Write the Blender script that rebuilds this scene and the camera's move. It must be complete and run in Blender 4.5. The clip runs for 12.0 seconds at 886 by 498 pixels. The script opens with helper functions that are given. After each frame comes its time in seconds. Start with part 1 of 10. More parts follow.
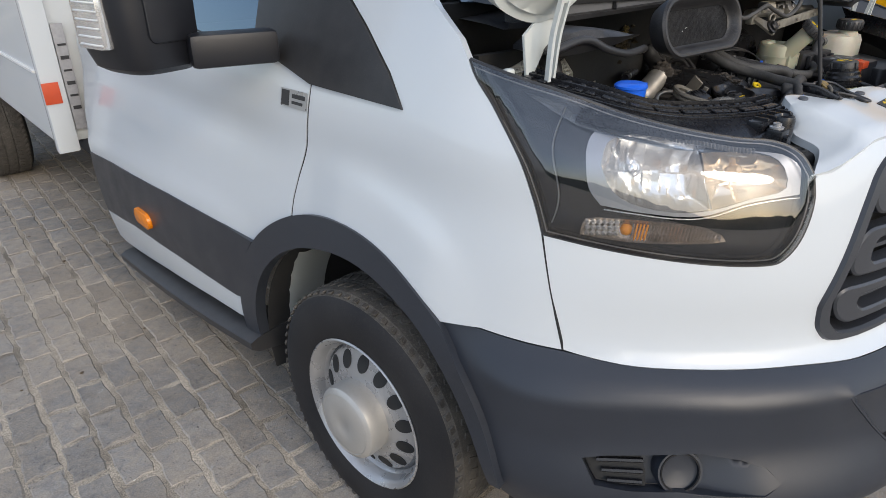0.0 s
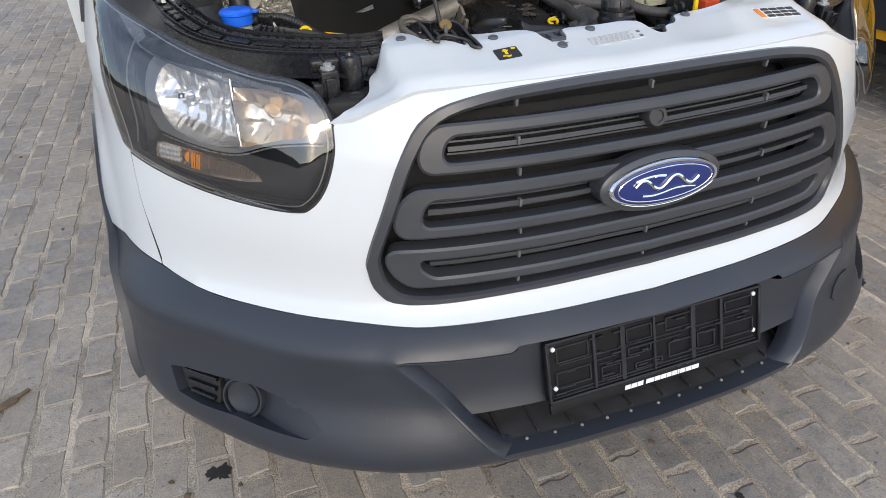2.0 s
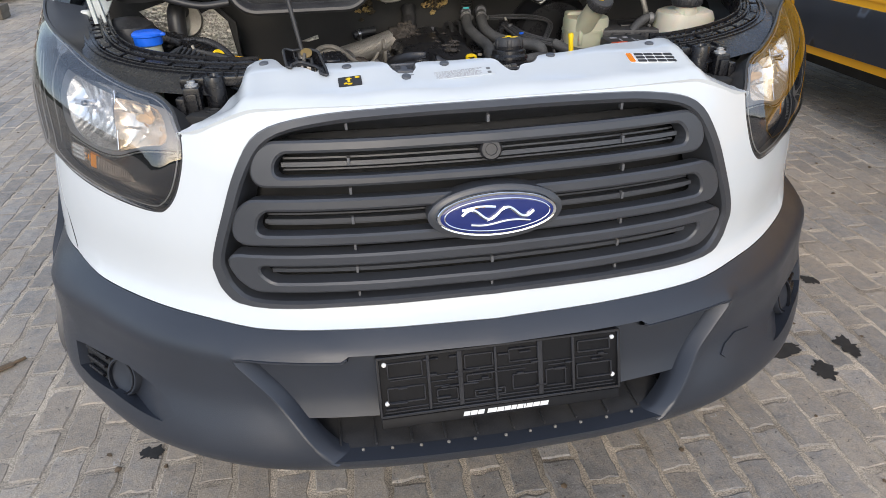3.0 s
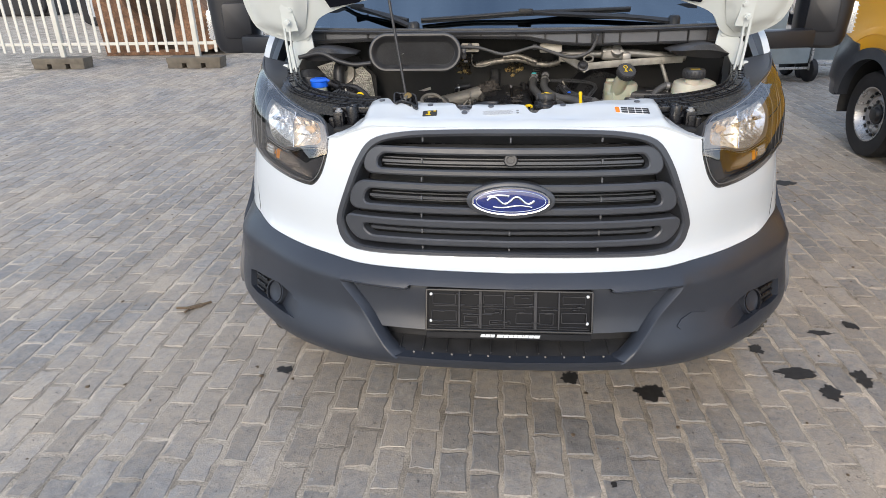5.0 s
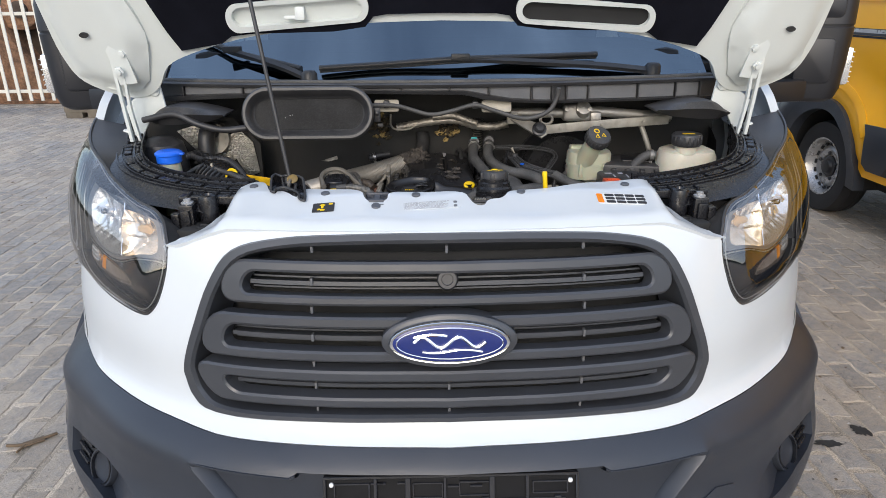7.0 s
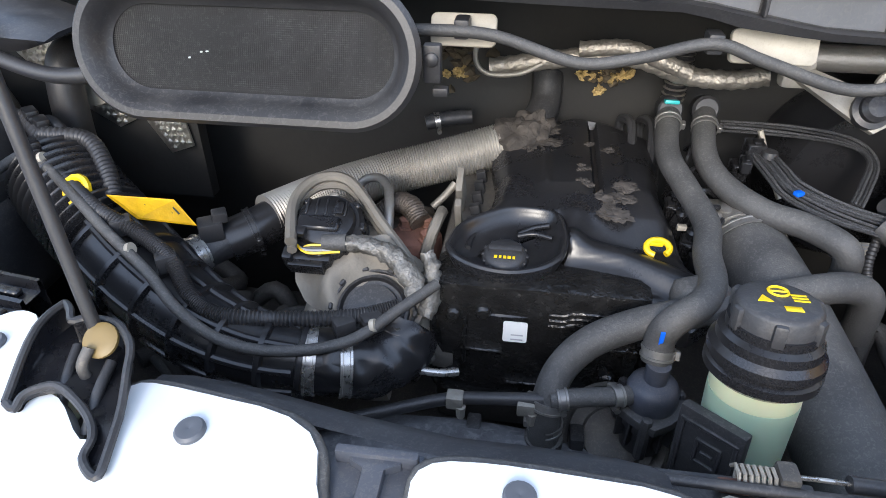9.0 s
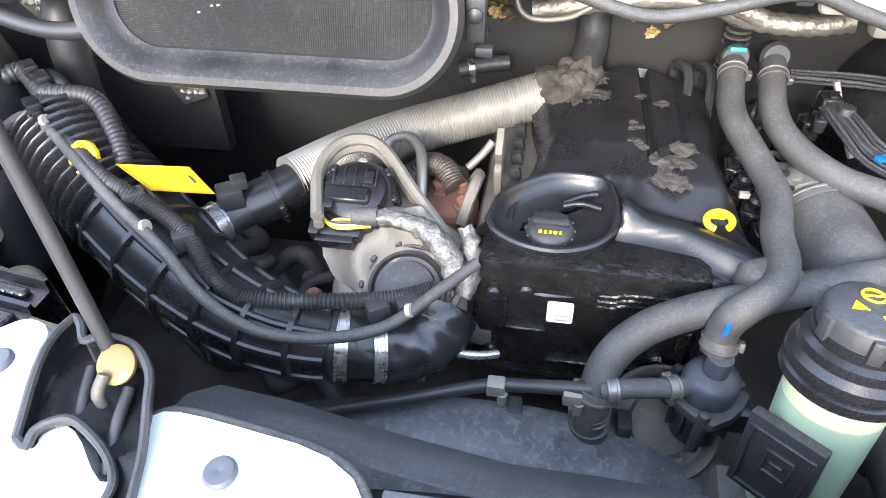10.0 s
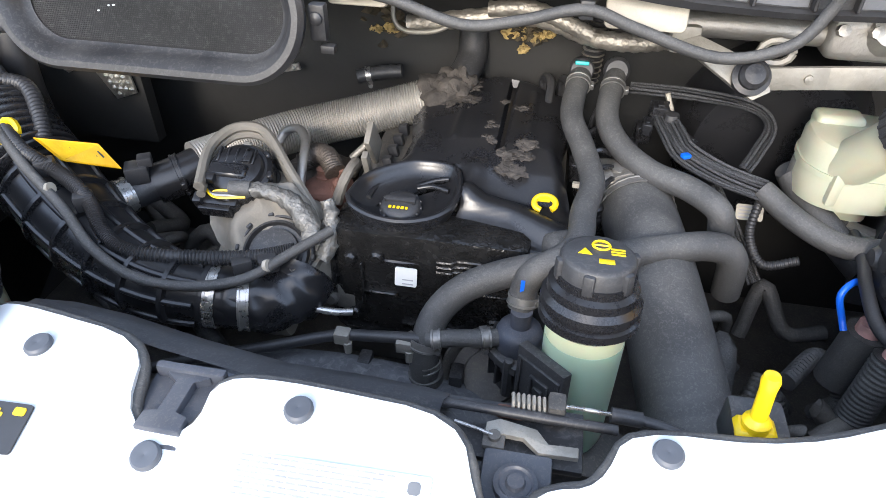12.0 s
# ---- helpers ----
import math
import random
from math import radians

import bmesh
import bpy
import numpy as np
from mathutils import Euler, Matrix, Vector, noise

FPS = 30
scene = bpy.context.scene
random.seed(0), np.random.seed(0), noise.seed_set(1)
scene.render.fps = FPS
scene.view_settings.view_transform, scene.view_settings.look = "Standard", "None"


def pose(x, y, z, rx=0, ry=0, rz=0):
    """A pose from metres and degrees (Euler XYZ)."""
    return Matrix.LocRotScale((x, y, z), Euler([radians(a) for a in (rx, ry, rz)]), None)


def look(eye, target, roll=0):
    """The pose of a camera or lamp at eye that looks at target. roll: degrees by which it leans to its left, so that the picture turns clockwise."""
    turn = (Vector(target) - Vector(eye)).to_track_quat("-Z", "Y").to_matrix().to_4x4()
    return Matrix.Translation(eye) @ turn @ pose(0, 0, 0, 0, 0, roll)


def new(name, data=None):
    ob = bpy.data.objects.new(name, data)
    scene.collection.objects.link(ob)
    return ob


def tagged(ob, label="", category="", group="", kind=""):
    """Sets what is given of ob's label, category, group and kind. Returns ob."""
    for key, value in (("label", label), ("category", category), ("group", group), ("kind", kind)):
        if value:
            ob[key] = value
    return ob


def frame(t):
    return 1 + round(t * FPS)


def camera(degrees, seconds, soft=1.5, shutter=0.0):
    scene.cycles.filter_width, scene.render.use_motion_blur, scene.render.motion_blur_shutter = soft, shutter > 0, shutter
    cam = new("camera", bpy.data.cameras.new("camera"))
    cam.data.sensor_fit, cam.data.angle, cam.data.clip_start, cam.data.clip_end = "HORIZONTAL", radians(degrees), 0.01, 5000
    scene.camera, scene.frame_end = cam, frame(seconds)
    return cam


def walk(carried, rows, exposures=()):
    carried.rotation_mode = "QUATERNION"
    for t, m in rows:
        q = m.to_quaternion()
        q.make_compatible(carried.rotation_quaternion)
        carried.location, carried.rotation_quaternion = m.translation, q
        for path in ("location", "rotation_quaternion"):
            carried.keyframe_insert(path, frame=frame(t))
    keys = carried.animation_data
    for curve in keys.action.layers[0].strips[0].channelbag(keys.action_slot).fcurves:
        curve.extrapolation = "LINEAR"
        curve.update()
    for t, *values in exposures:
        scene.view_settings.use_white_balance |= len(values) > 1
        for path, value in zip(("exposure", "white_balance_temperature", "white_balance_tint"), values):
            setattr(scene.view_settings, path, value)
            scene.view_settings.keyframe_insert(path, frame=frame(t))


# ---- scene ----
cam = camera(69.0, 12.0, 0.5)
PATH = [
    (0, (-1.7010, -0.1920, 1.4720), (-0.5560, 1.1910, 0.5910), -0.30),
    (0.2, (-1.6151, -0.2542, 1.4677), (-0.4949, 1.1261, 0.5552), -0.20),
    (0.5, (-1.4640, -0.3400, 1.4650), (-0.4530, 1.0960, 0.5090), -0.90),
    (0.8, (-1.2786, -0.4070, 1.4600), (-0.4882, 1.1266, 0.4616), -1.15),
    (1, (-1.1820, -0.4510, 1.4710), (-0.4770, 1.1020, 0.4250), -1.60),
    (1.2, (-1.0769, -0.5092, 1.4711), (-0.3979, 1.0287, 0.3872), -1.60),
    (1.5, (-0.9460, -0.6100, 1.4940), (-0.2690, 0.9220, 0.4010), -1.20),
    (1.8, (-0.8161, -0.7090, 1.4938), (-0.2310, 0.8574, 0.3973), -1.27),
    (2, (-0.7090, -0.7650, 1.4870), (-0.1510, 0.8140, 0.3920), -1.50),
    (2.3, (-0.5357, -0.8218, 1.4854), (-0.0920, 0.8069, 0.4182), -1.43),
    (2.5, (-0.4520, -0.8480, 1.4950), (-0.0940, 0.8050, 0.4290), -1.30),
    (2.7, (-0.3650, -0.8830, 1.4840), (-0.0290, 0.7860, 0.4340), -1.20),
    (4.3, (-0.1060, -1.4650, 1.5470), (-0.2750, 0.3740, 0.7790), -1.10),
    (4.5, (-0.0810, -1.5490, 1.5660), (-0.2410, 0.2680, 0.7460), -1.10),
    (4.8, (-0.0580, -1.6269, 1.5882), (-0.2160, 0.1566, 0.6963), -1.04),
    (5, (-0.0490, -1.6630, 1.5970), (-0.2030, 0.1480, 0.7610), -1.20),
    (5.2, (-0.0420, -1.6714, 1.5987), (-0.1803, 0.1697, 0.8318), -1.17),
    (5.5, (-0.0290, -1.6530, 1.5940), (-0.1080, 0.2070, 0.8630), -1.10),
    (5.8, (-0.0213, -1.5694, 1.5892), (-0.0308, 0.2901, 0.8541), -0.90),
    (6, (-0.0200, -1.4870, 1.5690), (-0.0050, 0.3790, 0.8490), -0.80),
    (6.2, (-0.0368, -1.3815, 1.5729), (-0.0042, 0.4834, 0.8513), -0.56),
    (6.5, (-0.0430, -1.2460, 1.5640), (-0.0050, 0.6210, 0.8490), -0.70),
    (6.7, (-0.0330, -1.1460, 1.5520), (0.0060, 0.7210, 0.8360), -0.60),
    (8.3, (-0.0440, -0.2520, 1.4970), (-0.0160, 1.5420, 0.6140), 0.30),
    (8.5, (-0.0420, -0.1420, 1.4790), (-0.1190, 1.6070, 0.5120), -0.10),
    (8.7, (-0.0502, -0.0466, 1.4827), (-0.2091, 1.6374, 0.4222), 0.07),
    (9, (-0.0710, 0.0520, 1.4650), (-0.3000, 1.6890, 0.3390), 0.10),
    (9.2, (-0.0825, 0.0825, 1.4588), (-0.3402, 1.6454, 0.2442), 0.18),
    (9.5, (-0.0950, 0.1060, 1.4650), (-0.3770, 1.5850, 0.1490), 0.30),
    (9.7, (-0.1011, 0.1155, 1.4663), (-0.3995, 1.5867, 0.1447), 0.03),
    (10, (-0.1020, 0.1220, 1.4750), (-0.3610, 1.6000, 0.1520), -1.10),
    (10.3, (-0.0838, 0.1300, 1.4733), (-0.1491, 1.6264, 0.1580), -0.25),
    (10.5, (-0.0660, 0.1320, 1.4780), (0.0120, 1.6510, 0.1790), 0.30),
    (10.7, (-0.0481, 0.1297, 1.4849), (0.1031, 1.6755, 0.2259), 0.64),
    (11, (-0.0240, 0.1220, 1.4920), (0.1510, 1.6810, 0.2510), 0.90),
    (11.3, (-0.0131, 0.1105, 1.4895), (0.1613, 1.6695, 0.2506), 1.77),
    (11.5, (-0.0060, 0.1060, 1.4840), (0.0410, 1.6710, 0.2400), 1.70),
    (11.6, (0.0034, 0.0987, 1.4822), (-0.0223, 1.6603, 0.2401), 1.30),
    (12, (0.0640, 0.0340, 1.4910), (-0.2130, 1.5730, 0.2450), 0.70),
]
EXPOSURES = [(t, e, k, 10) for t, e, k in ((0, 0.0, 6950), (1.5, 0.12, 6900), (2.5, 0.2, 6800), (4.5, 0.4, 6850), (5.5, 0.3, 6850), (6.7, 0.27, 6700), (8.5, 0.5, 6900), (9.0, 1.2, 6350), (9.5, 1.82, 6250), (10.5, 2.7, 6780), (11, 2.82, 6800), (11.5, 2.5, 6600), (12, 1.52, 6500))]
walk(cam, [(t, look(eye, target, roll)) for t, eye, target, roll in PATH], EXPOSURES)

# ---- light: hazy low sun in front of the van, open sky ----
SUN_ELEVATION, SUN_AZIMUTH = 27.0, 188.0
world = bpy.data.worlds.new("sky")
world.use_nodes = True
scene.world = world
wn = world.node_tree
sky = wn.nodes.new("ShaderNodeTexSky")
sky.sky_type, sky.sun_disc = "NISHITA", False
sky.sun_elevation, sky.sun_rotation = radians(SUN_ELEVATION), radians(SUN_AZIMUTH)
sky.air_density, sky.dust_density, sky.ozone_density = 1.0, 1.6, 1.2
cloud = wn.nodes.new("ShaderNodeTexNoise")
cloud.inputs["Scale"].default_value, cloud.inputs["Detail"].default_value, cloud.inputs["Distortion"].default_value = 2.6, 6.0, 0.7
veil = wn.nodes.new("ShaderNodeMapRange")
veil.inputs["From Min"].default_value, veil.inputs["From Max"].default_value = 0.30, 0.72
veil.inputs["To Min"].default_value, veil.inputs["To Max"].default_value = 0.15, 0.70
wn.links.new(cloud.outputs["Fac"], veil.inputs["Value"])
haze = wn.nodes.new("ShaderNodeMix")
haze.data_type = "RGBA"
haze.inputs["B"].default_value = (4.2, 5.0, 6.6, 1)
wn.links.new(veil.outputs["Result"], haze.inputs["Factor"])
wn.links.new(sky.outputs[0], haze.inputs["A"])
wn.links.new(haze.outputs["Result"], wn.nodes["Background"].inputs[0])
wn.nodes["Background"].inputs[1].default_value = 0.25
sun_data = bpy.data.lights.new("sun", "SUN")
sun_data.energy, sun_data.angle, sun_data.color = 0.8, radians(14), (1.0, 0.95, 0.88)
sun = new("sun", sun_data)
_az, _el = radians(SUN_AZIMUTH), radians(SUN_ELEVATION)
sun_dir = Vector((math.sin(_az) * math.cos(_el), math.cos(_az) * math.cos(_el), math.sin(_el)))
sun.matrix_world = look(sun_dir * 20, (0, 0, 0))

# ---- materials ----
def material(name, color, rough=0.5, metal=0.0, coat=0.0, noise_scale=0.0, noise_amt=0.0, rough_amt=0.0, bump=0.0,
             bump_scale=200.0, dust=0.0, dust_color=(0.30, 0.26, 0.21), dust_scale=9.0, emission=None, transmission=0.0, sss=0.0, island=0.0, obj_rand=0.0, bump_depth=0.002, grain=0.0, grain_scale=500.0, gloss=0.5):
    """Principled surface with two scales of variation: a broad colour drift, fine grain relief and upward-settled dust."""
    m = bpy.data.materials.new(name)
    m.use_nodes = True
    nt = m.node_tree
    b = nt.nodes["Principled BSDF"]
    b.inputs["Roughness"].default_value, b.inputs["Metallic"].default_value = rough, metal
    b.inputs["Coat Weight"].default_value, b.inputs["Coat Roughness"].default_value = coat, 0.04
    b.inputs["Transmission Weight"].default_value = transmission
    b.inputs["Base Color"].default_value = (*color, 1)
    if sss:
        b.inputs["Subsurface Weight"].default_value, b.inputs["Subsurface Scale"].default_value = sss, 0.02
    if emission:
        b.inputs["Emission Color"].default_value, b.inputs["Emission Strength"].default_value = (*emission[0], 1), emission[1]
    geo = nt.nodes.new("ShaderNodeNewGeometry")
    src = None

    def mixc(fac, a, c2, blend="MIX"):
        n = nt.nodes.new("ShaderNodeMix")
        n.data_type, n.blend_type = "RGBA", blend
        for s, v in ((n.inputs["Factor"], fac), (n.inputs["A"], a), (n.inputs["B"], c2)):
            if hasattr(v, "links"):
                nt.links.new(v, s)
            elif isinstance(v, tuple):
                s.default_value = (*v, 1) if len(v) == 3 else v
            else:
                s.default_value = v
        return n.outputs["Result"]

    def tex(scale, detail=4.0, dist=0.0):
        n = nt.nodes.new("ShaderNodeTexNoise")
        n.inputs["Scale"].default_value, n.inputs["Detail"].default_value, n.inputs["Distortion"].default_value = scale, detail, dist
        nt.links.new(geo.outputs["Position"], n.inputs["Vector"])
        return n.outputs["Fac"]

    def ramp(v, lo, hi, a=0.0, c2=1.0):
        n = nt.nodes.new("ShaderNodeMapRange")
        n.inputs["From Min"].default_value, n.inputs["From Max"].default_value = lo, hi
        n.inputs["To Min"].default_value, n.inputs["To Max"].default_value = a, c2
        nt.links.new(v, n.inputs["Value"])
        return n.outputs["Result"]
    col = color
    if noise_amt:
        f = ramp(tex(noise_scale), 0.3, 0.7)
        col = mixc(f, tuple(c * (1 - noise_amt) for c in color), tuple(min(1, c * (1 + noise_amt)) for c in color))
        if rough_amt:
            nt.links.new(ramp(tex(noise_scale * 3.1), 0.3, 0.7, max(0.02, rough - rough_amt), min(1, rough + rough_amt)), b.inputs["Roughness"])
    b.inputs["Specular IOR Level"].default_value = gloss
    if grain:
        g = nt.nodes.new("ShaderNodeCombineColor")
        gr = ramp(tex(grain_scale, 3.0), 0.34, 0.66, 1 - grain, 1 + grain)
        for k in range(3):
            nt.links.new(gr, g.inputs[k])
        col = mixc(1.0, col, g.outputs[0], "MULTIPLY")
    if island:
        n = nt.nodes.new("ShaderNodeMath")
        n.operation = "MULTIPLY_ADD"
        nt.links.new(geo.outputs["Random Per Island"], n.inputs[0])
        n.inputs[1].default_value, n.inputs[2].default_value = 2 * island, 1 - island
        g = nt.nodes.new("ShaderNodeCombineColor")
        for k in range(3):
            nt.links.new(n.outputs[0], g.inputs[k])
        col = mixc(1.0, col, g.outputs[0], "MULTIPLY")
    if obj_rand:
        oi = nt.nodes.new("ShaderNodeObjectInfo")
        n = nt.nodes.new("ShaderNodeMath")
        n.operation = "MULTIPLY_ADD"
        nt.links.new(oi.outputs["Random"], n.inputs[0])
        n.inputs[1].default_value, n.inputs[2].default_value = 2 * obj_rand, 1 - obj_rand
        g = nt.nodes.new("ShaderNodeCombineColor")
        for k in range(3):
            nt.links.new(n.outputs[0], g.inputs[k])
        col = mixc(1.0, col, g.outputs[0], "MULTIPLY")
    if dust:
        sep = nt.nodes.new("ShaderNodeSeparateXYZ")
        nt.links.new(geo.outputs["Normal"], sep.inputs[0])
        up = ramp(sep.outputs["Z"], -0.2, 0.9, 0.25, 1.0)
        blot = ramp(tex(dust_scale, 6.0, 0.6), 0.35, 0.75, 0.0, dust)
        speck = ramp(tex(dust_scale * 21, 8.0, 1.2), 0.50, 0.68, 0.0, dust * 0.85)
        ad = nt.nodes.new("ShaderNodeMath")
        ad.operation = "ADD"
        nt.links.new(blot, ad.inputs[0]), nt.links.new(speck, ad.inputs[1])
        mu = nt.nodes.new("ShaderNodeMath")
        mu.operation, mu.use_clamp = "MULTIPLY", True
        nt.links.new(ad.outputs[0], mu.inputs[0]), nt.links.new(up, mu.inputs[1])
        col = mixc(mu.outputs[0], col, dust_color)
        nt.links.new(ramp(mu.outputs[0], 0, 1, rough, 0.9), b.inputs["Roughness"])
    if hasattr(col, "links"):
        nt.links.new(col, b.inputs["Base Color"])
    if bump:
        bp = nt.nodes.new("ShaderNodeBump")
        bp.inputs["Strength"].default_value, bp.inputs["Distance"].default_value = bump, bump_depth
        nt.links.new(tex(bump_scale, 3.0), bp.inputs["Height"])
        nt.links.new(bp.outputs[0], b.inputs["Normal"])
    return m


def clear_glass(name, tint=(1, 1, 1), ior=1.5, sheen=(1, 1, 1)):
    """Thin glazing: straight-through tint with a Fresnel-driven mirror gloss."""
    m = bpy.data.materials.new(name)
    m.use_nodes = True
    nt = m.node_tree
    nt.nodes.remove(nt.nodes["Principled BSDF"])
    out = nt.nodes["Material Output"]
    tr, gl, fr, mx = (nt.nodes.new(k) for k in ("ShaderNodeBsdfTransparent", "ShaderNodeBsdfGlossy", "ShaderNodeFresnel", "ShaderNodeMixShader"))
    tr.inputs[0].default_value = (*tint, 1)
    gl.inputs["Roughness"].default_value = 0.015
    gl.inputs[0].default_value = (*sheen, 1)
    fr.inputs[0].default_value = ior
    nt.links.new(fr.outputs[0], mx.inputs[0]), nt.links.new(tr.outputs[0], mx.inputs[1]), nt.links.new(gl.outputs[0], mx.inputs[2])
    nt.links.new(mx.outputs[0], out.inputs[0])
    return m


WHITE = material("white_paint", (0.635, 0.668, 0.685), 0.26, coat=0.6, noise_scale=1.5, noise_amt=0.025)
WHITE_IN = material("white_inner_paint", (0.63, 0.66, 0.635), 0.4, coat=0.2, noise_scale=4, noise_amt=0.03, dust=0.10, dust_scale=14)
YELLOW = material("yellow_paint", (0.90, 0.43, 0.005), 0.30, coat=0.2, noise_scale=1.2, noise_amt=0.04)
BUMPER = material("grey_bumper_plastic", (0.028, 0.032, 0.041), 0.35, noise_scale=3, noise_amt=0.10, rough_amt=0.06, bump=0.15, bump_scale=900)
MIRROR_BLACK = material("mirror_housing_black", (0.011, 0.012, 0.016), 0.42, noise_scale=6, noise_amt=0.12, bump=0.08, bump_scale=700)
GRILLE = material("grey_grille_plastic", (0.050, 0.053, 0.060), 0.34, noise_scale=8, noise_amt=0.08, rough_amt=0.05, bump=0.08, bump_scale=900)
BLACK = material("black_plastic", (0.027, 0.027, 0.029), 0.40, noise_scale=12, noise_amt=0.15, dust=0.12, dust_scale=18, dust_color=(0.20, 0.19, 0.175), bump=0.06, bump_scale=500)
BLACK_MATT = material("matt_black", (0.018, 0.018, 0.018), 0.75, noise_scale=9, noise_amt=0.2)
WALL_DIRTY = material("dirty_firewall", (0.017, 0.0165, 0.0155), 0.7, gloss=0.5, noise_scale=7, noise_amt=0.4, dust=0.4, dust_scale=6, dust_color=(0.040, 0.037, 0.032), bump=0.4, bump_scale=60)
BLACK_SATIN = material("satin_black_plastic", (0.014, 0.014, 0.0155), 0.27, noise_scale=14, noise_amt=0.15, rough_amt=0.05, dust=0.045, dust_scale=16, dust_color=(0.22, 0.21, 0.195), bump=0.05, bump_scale=260)
MASK_BLACK = material("glossy_lamp_mask", (0.010, 0.011, 0.014), 0.16, noise_scale=20, noise_amt=0.15)
BLACK_GLOSS = material("glossy_black_plastic", (0.022, 0.022, 0.024), 0.22, noise_scale=20, noise_amt=0.15)
HOLDER_RIB = material("lighter_black_rib", (0.030, 0.030, 0.033), 0.32, gloss=0.25, noise_scale=20, noise_amt=0.15)
GRIMY = material("oily_dirty_black", (0.014, 0.0135, 0.013), 0.22, noise_scale=40, noise_amt=0.4, rough_amt=0.1, bump=0.9, bump_scale=130, bump_depth=0.0025)
LEDGE_BLACK = material("black_glossy_ledge_plastic", (0.010, 0.010, 0.012), 0.28, noise_scale=30, noise_amt=0.2, rough_amt=0.06)
BEZEL_SILVER = material("silver_lamp_bezel", (0.36, 0.37, 0.39), 0.34, metal=0.75, noise_scale=20, noise_amt=0.06)
# Pale blue tint paints the sky mirrored in the lens top
SKY_BAND = material("painted_sky_band", (0.46, 0.53, 0.62), 0.22, metal=0.8, noise_scale=20, noise_amt=0.08)
SMOKED = material("smoked_lens_band", (0.19, 0.195, 0.20), 0.22, noise_scale=20, noise_amt=0.08)
OLD_FOIL = material("aged_foil_wrap", (0.36, 0.33, 0.285), 0.42, metal=0.7, noise_scale=60, noise_amt=0.3, dust=0.3, dust_scale=22, bump=0.9, bump_scale=200)
BLACK_DUSTY = material("dusty_black_plastic", (0.020, 0.020, 0.022), 0.40, dust=0.26, dust_scale=12, dust_color=(0.20, 0.19, 0.175), bump=0.05, bump_scale=300)
RUBBER = material("rubber_hose", (0.050, 0.049, 0.048), 0.58, dust=0.30, dust_scale=17, dust_color=(0.23, 0.22, 0.20), bump=0.3, bump_scale=520)
TREAD = material("dusty_tread_rubber", (0.05, 0.046, 0.041), 0.85, noise_scale=30, noise_amt=0.3, dust=0.8, dust_scale=14, dust_color=(0.17, 0.15, 0.125), bump=0.5, bump_scale=160)
TYRE = material("tyre_rubber", (0.010, 0.010, 0.012), 0.7, noise_scale=7, noise_amt=0.2, dust=0.08, dust_scale=7, dust_color=(0.20, 0.175, 0.14), bump=0.2, bump_scale=160)
STEEL_SILVER = material("silver_painted_steel", (0.44, 0.44, 0.44), 0.30, metal=0.55, noise_scale=10, noise_amt=0.08, rough_amt=0.08)
STEEL_BAND = material("stainless_band", (0.48, 0.465, 0.44), 0.30, metal=0.85, noise_scale=60, noise_amt=0.2, rough_amt=0.1)
# Amber bulb's reflection is painted into this reflector's warm colour
AMBER_TINT_REFLECTOR = material("painted_amber_reflector", (0.82, 0.72, 0.59), 0.20, metal=0.75, noise_scale=40, noise_amt=0.06)
CHROME = material("chrome", (0.82, 0.83, 0.85), 0.07, metal=1.0)
REFLECTOR = material("lamp_reflector", (0.82, 0.815, 0.80), 0.20, metal=0.75, noise_scale=40, noise_amt=0.04)
FOIL = material("crinkled_foil", (0.36, 0.35, 0.33), 0.42, metal=0.7, bump=1.0, bump_scale=220, noise_scale=30, noise_amt=0.25)
ALU = material("cast_aluminium", (0.36, 0.345, 0.32), 0.48, metal=0.8, noise_scale=18, noise_amt=0.2, dust=0.30, dust_scale=20, bump=0.3, bump_scale=260)
ZINC = material("zinc_bracket", (0.33, 0.31, 0.27), 0.55, metal=0.6, noise_scale=30, noise_amt=0.28, dust=0.45, dust_scale=22, dust_color=(0.30, 0.275, 0.23), bump=0.3, bump_scale=240)
CLAMP = material("dull_steel_clamp", (0.30, 0.29, 0.275), 0.42, metal=0.75, noise_scale=60, noise_amt=0.25, dust=0.3, dust_scale=30, dust_color=(0.24, 0.22, 0.19))
SLEEVE_FOIL = material("grubby_foil_sleeve", (0.20, 0.19, 0.17), 0.5, metal=0.5, noise_scale=90, noise_amt=0.35, bump=1.0, bump_scale=260)
VALVE_GREY = material("blue_grey_valve_plastic", (0.045, 0.050, 0.066), 0.42, noise_scale=30, noise_amt=0.2, dust=0.3, dust_scale=20, dust_color=(0.20, 0.19, 0.18))
BROWN_FOIL = material("scorched_foil", (0.115, 0.095, 0.078), 0.5, metal=0.5, noise_scale=50, noise_amt=0.45, bump=1.0, bump_scale=180)
BEIGE = material("baked_heat_shield", (0.215, 0.195, 0.162), 0.6, metal=0.3, noise_scale=14, noise_amt=0.18, dust=0.35, dust_scale=24, dust_color=(0.30, 0.265, 0.215), bump=0.5, bump_scale=120)
RUST = material("rusty_iron", (0.17, 0.080, 0.055), 0.8, noise_scale=40, noise_amt=0.4, bump=0.5, bump_scale=200)
IRON = material("dirty_engine_iron", (0.085, 0.081, 0.075), 0.6, metal=0.3, noise_scale=18, noise_amt=0.3, dust=0.35, dust_scale=15, bump=0.4, bump_scale=120)
CREAM = material("translucent_fluid_plastic", (0.47, 0.455, 0.33), 0.35, sss=0.25, noise_scale=6, noise_amt=0.05, dust=0.12, dust_scale=18)
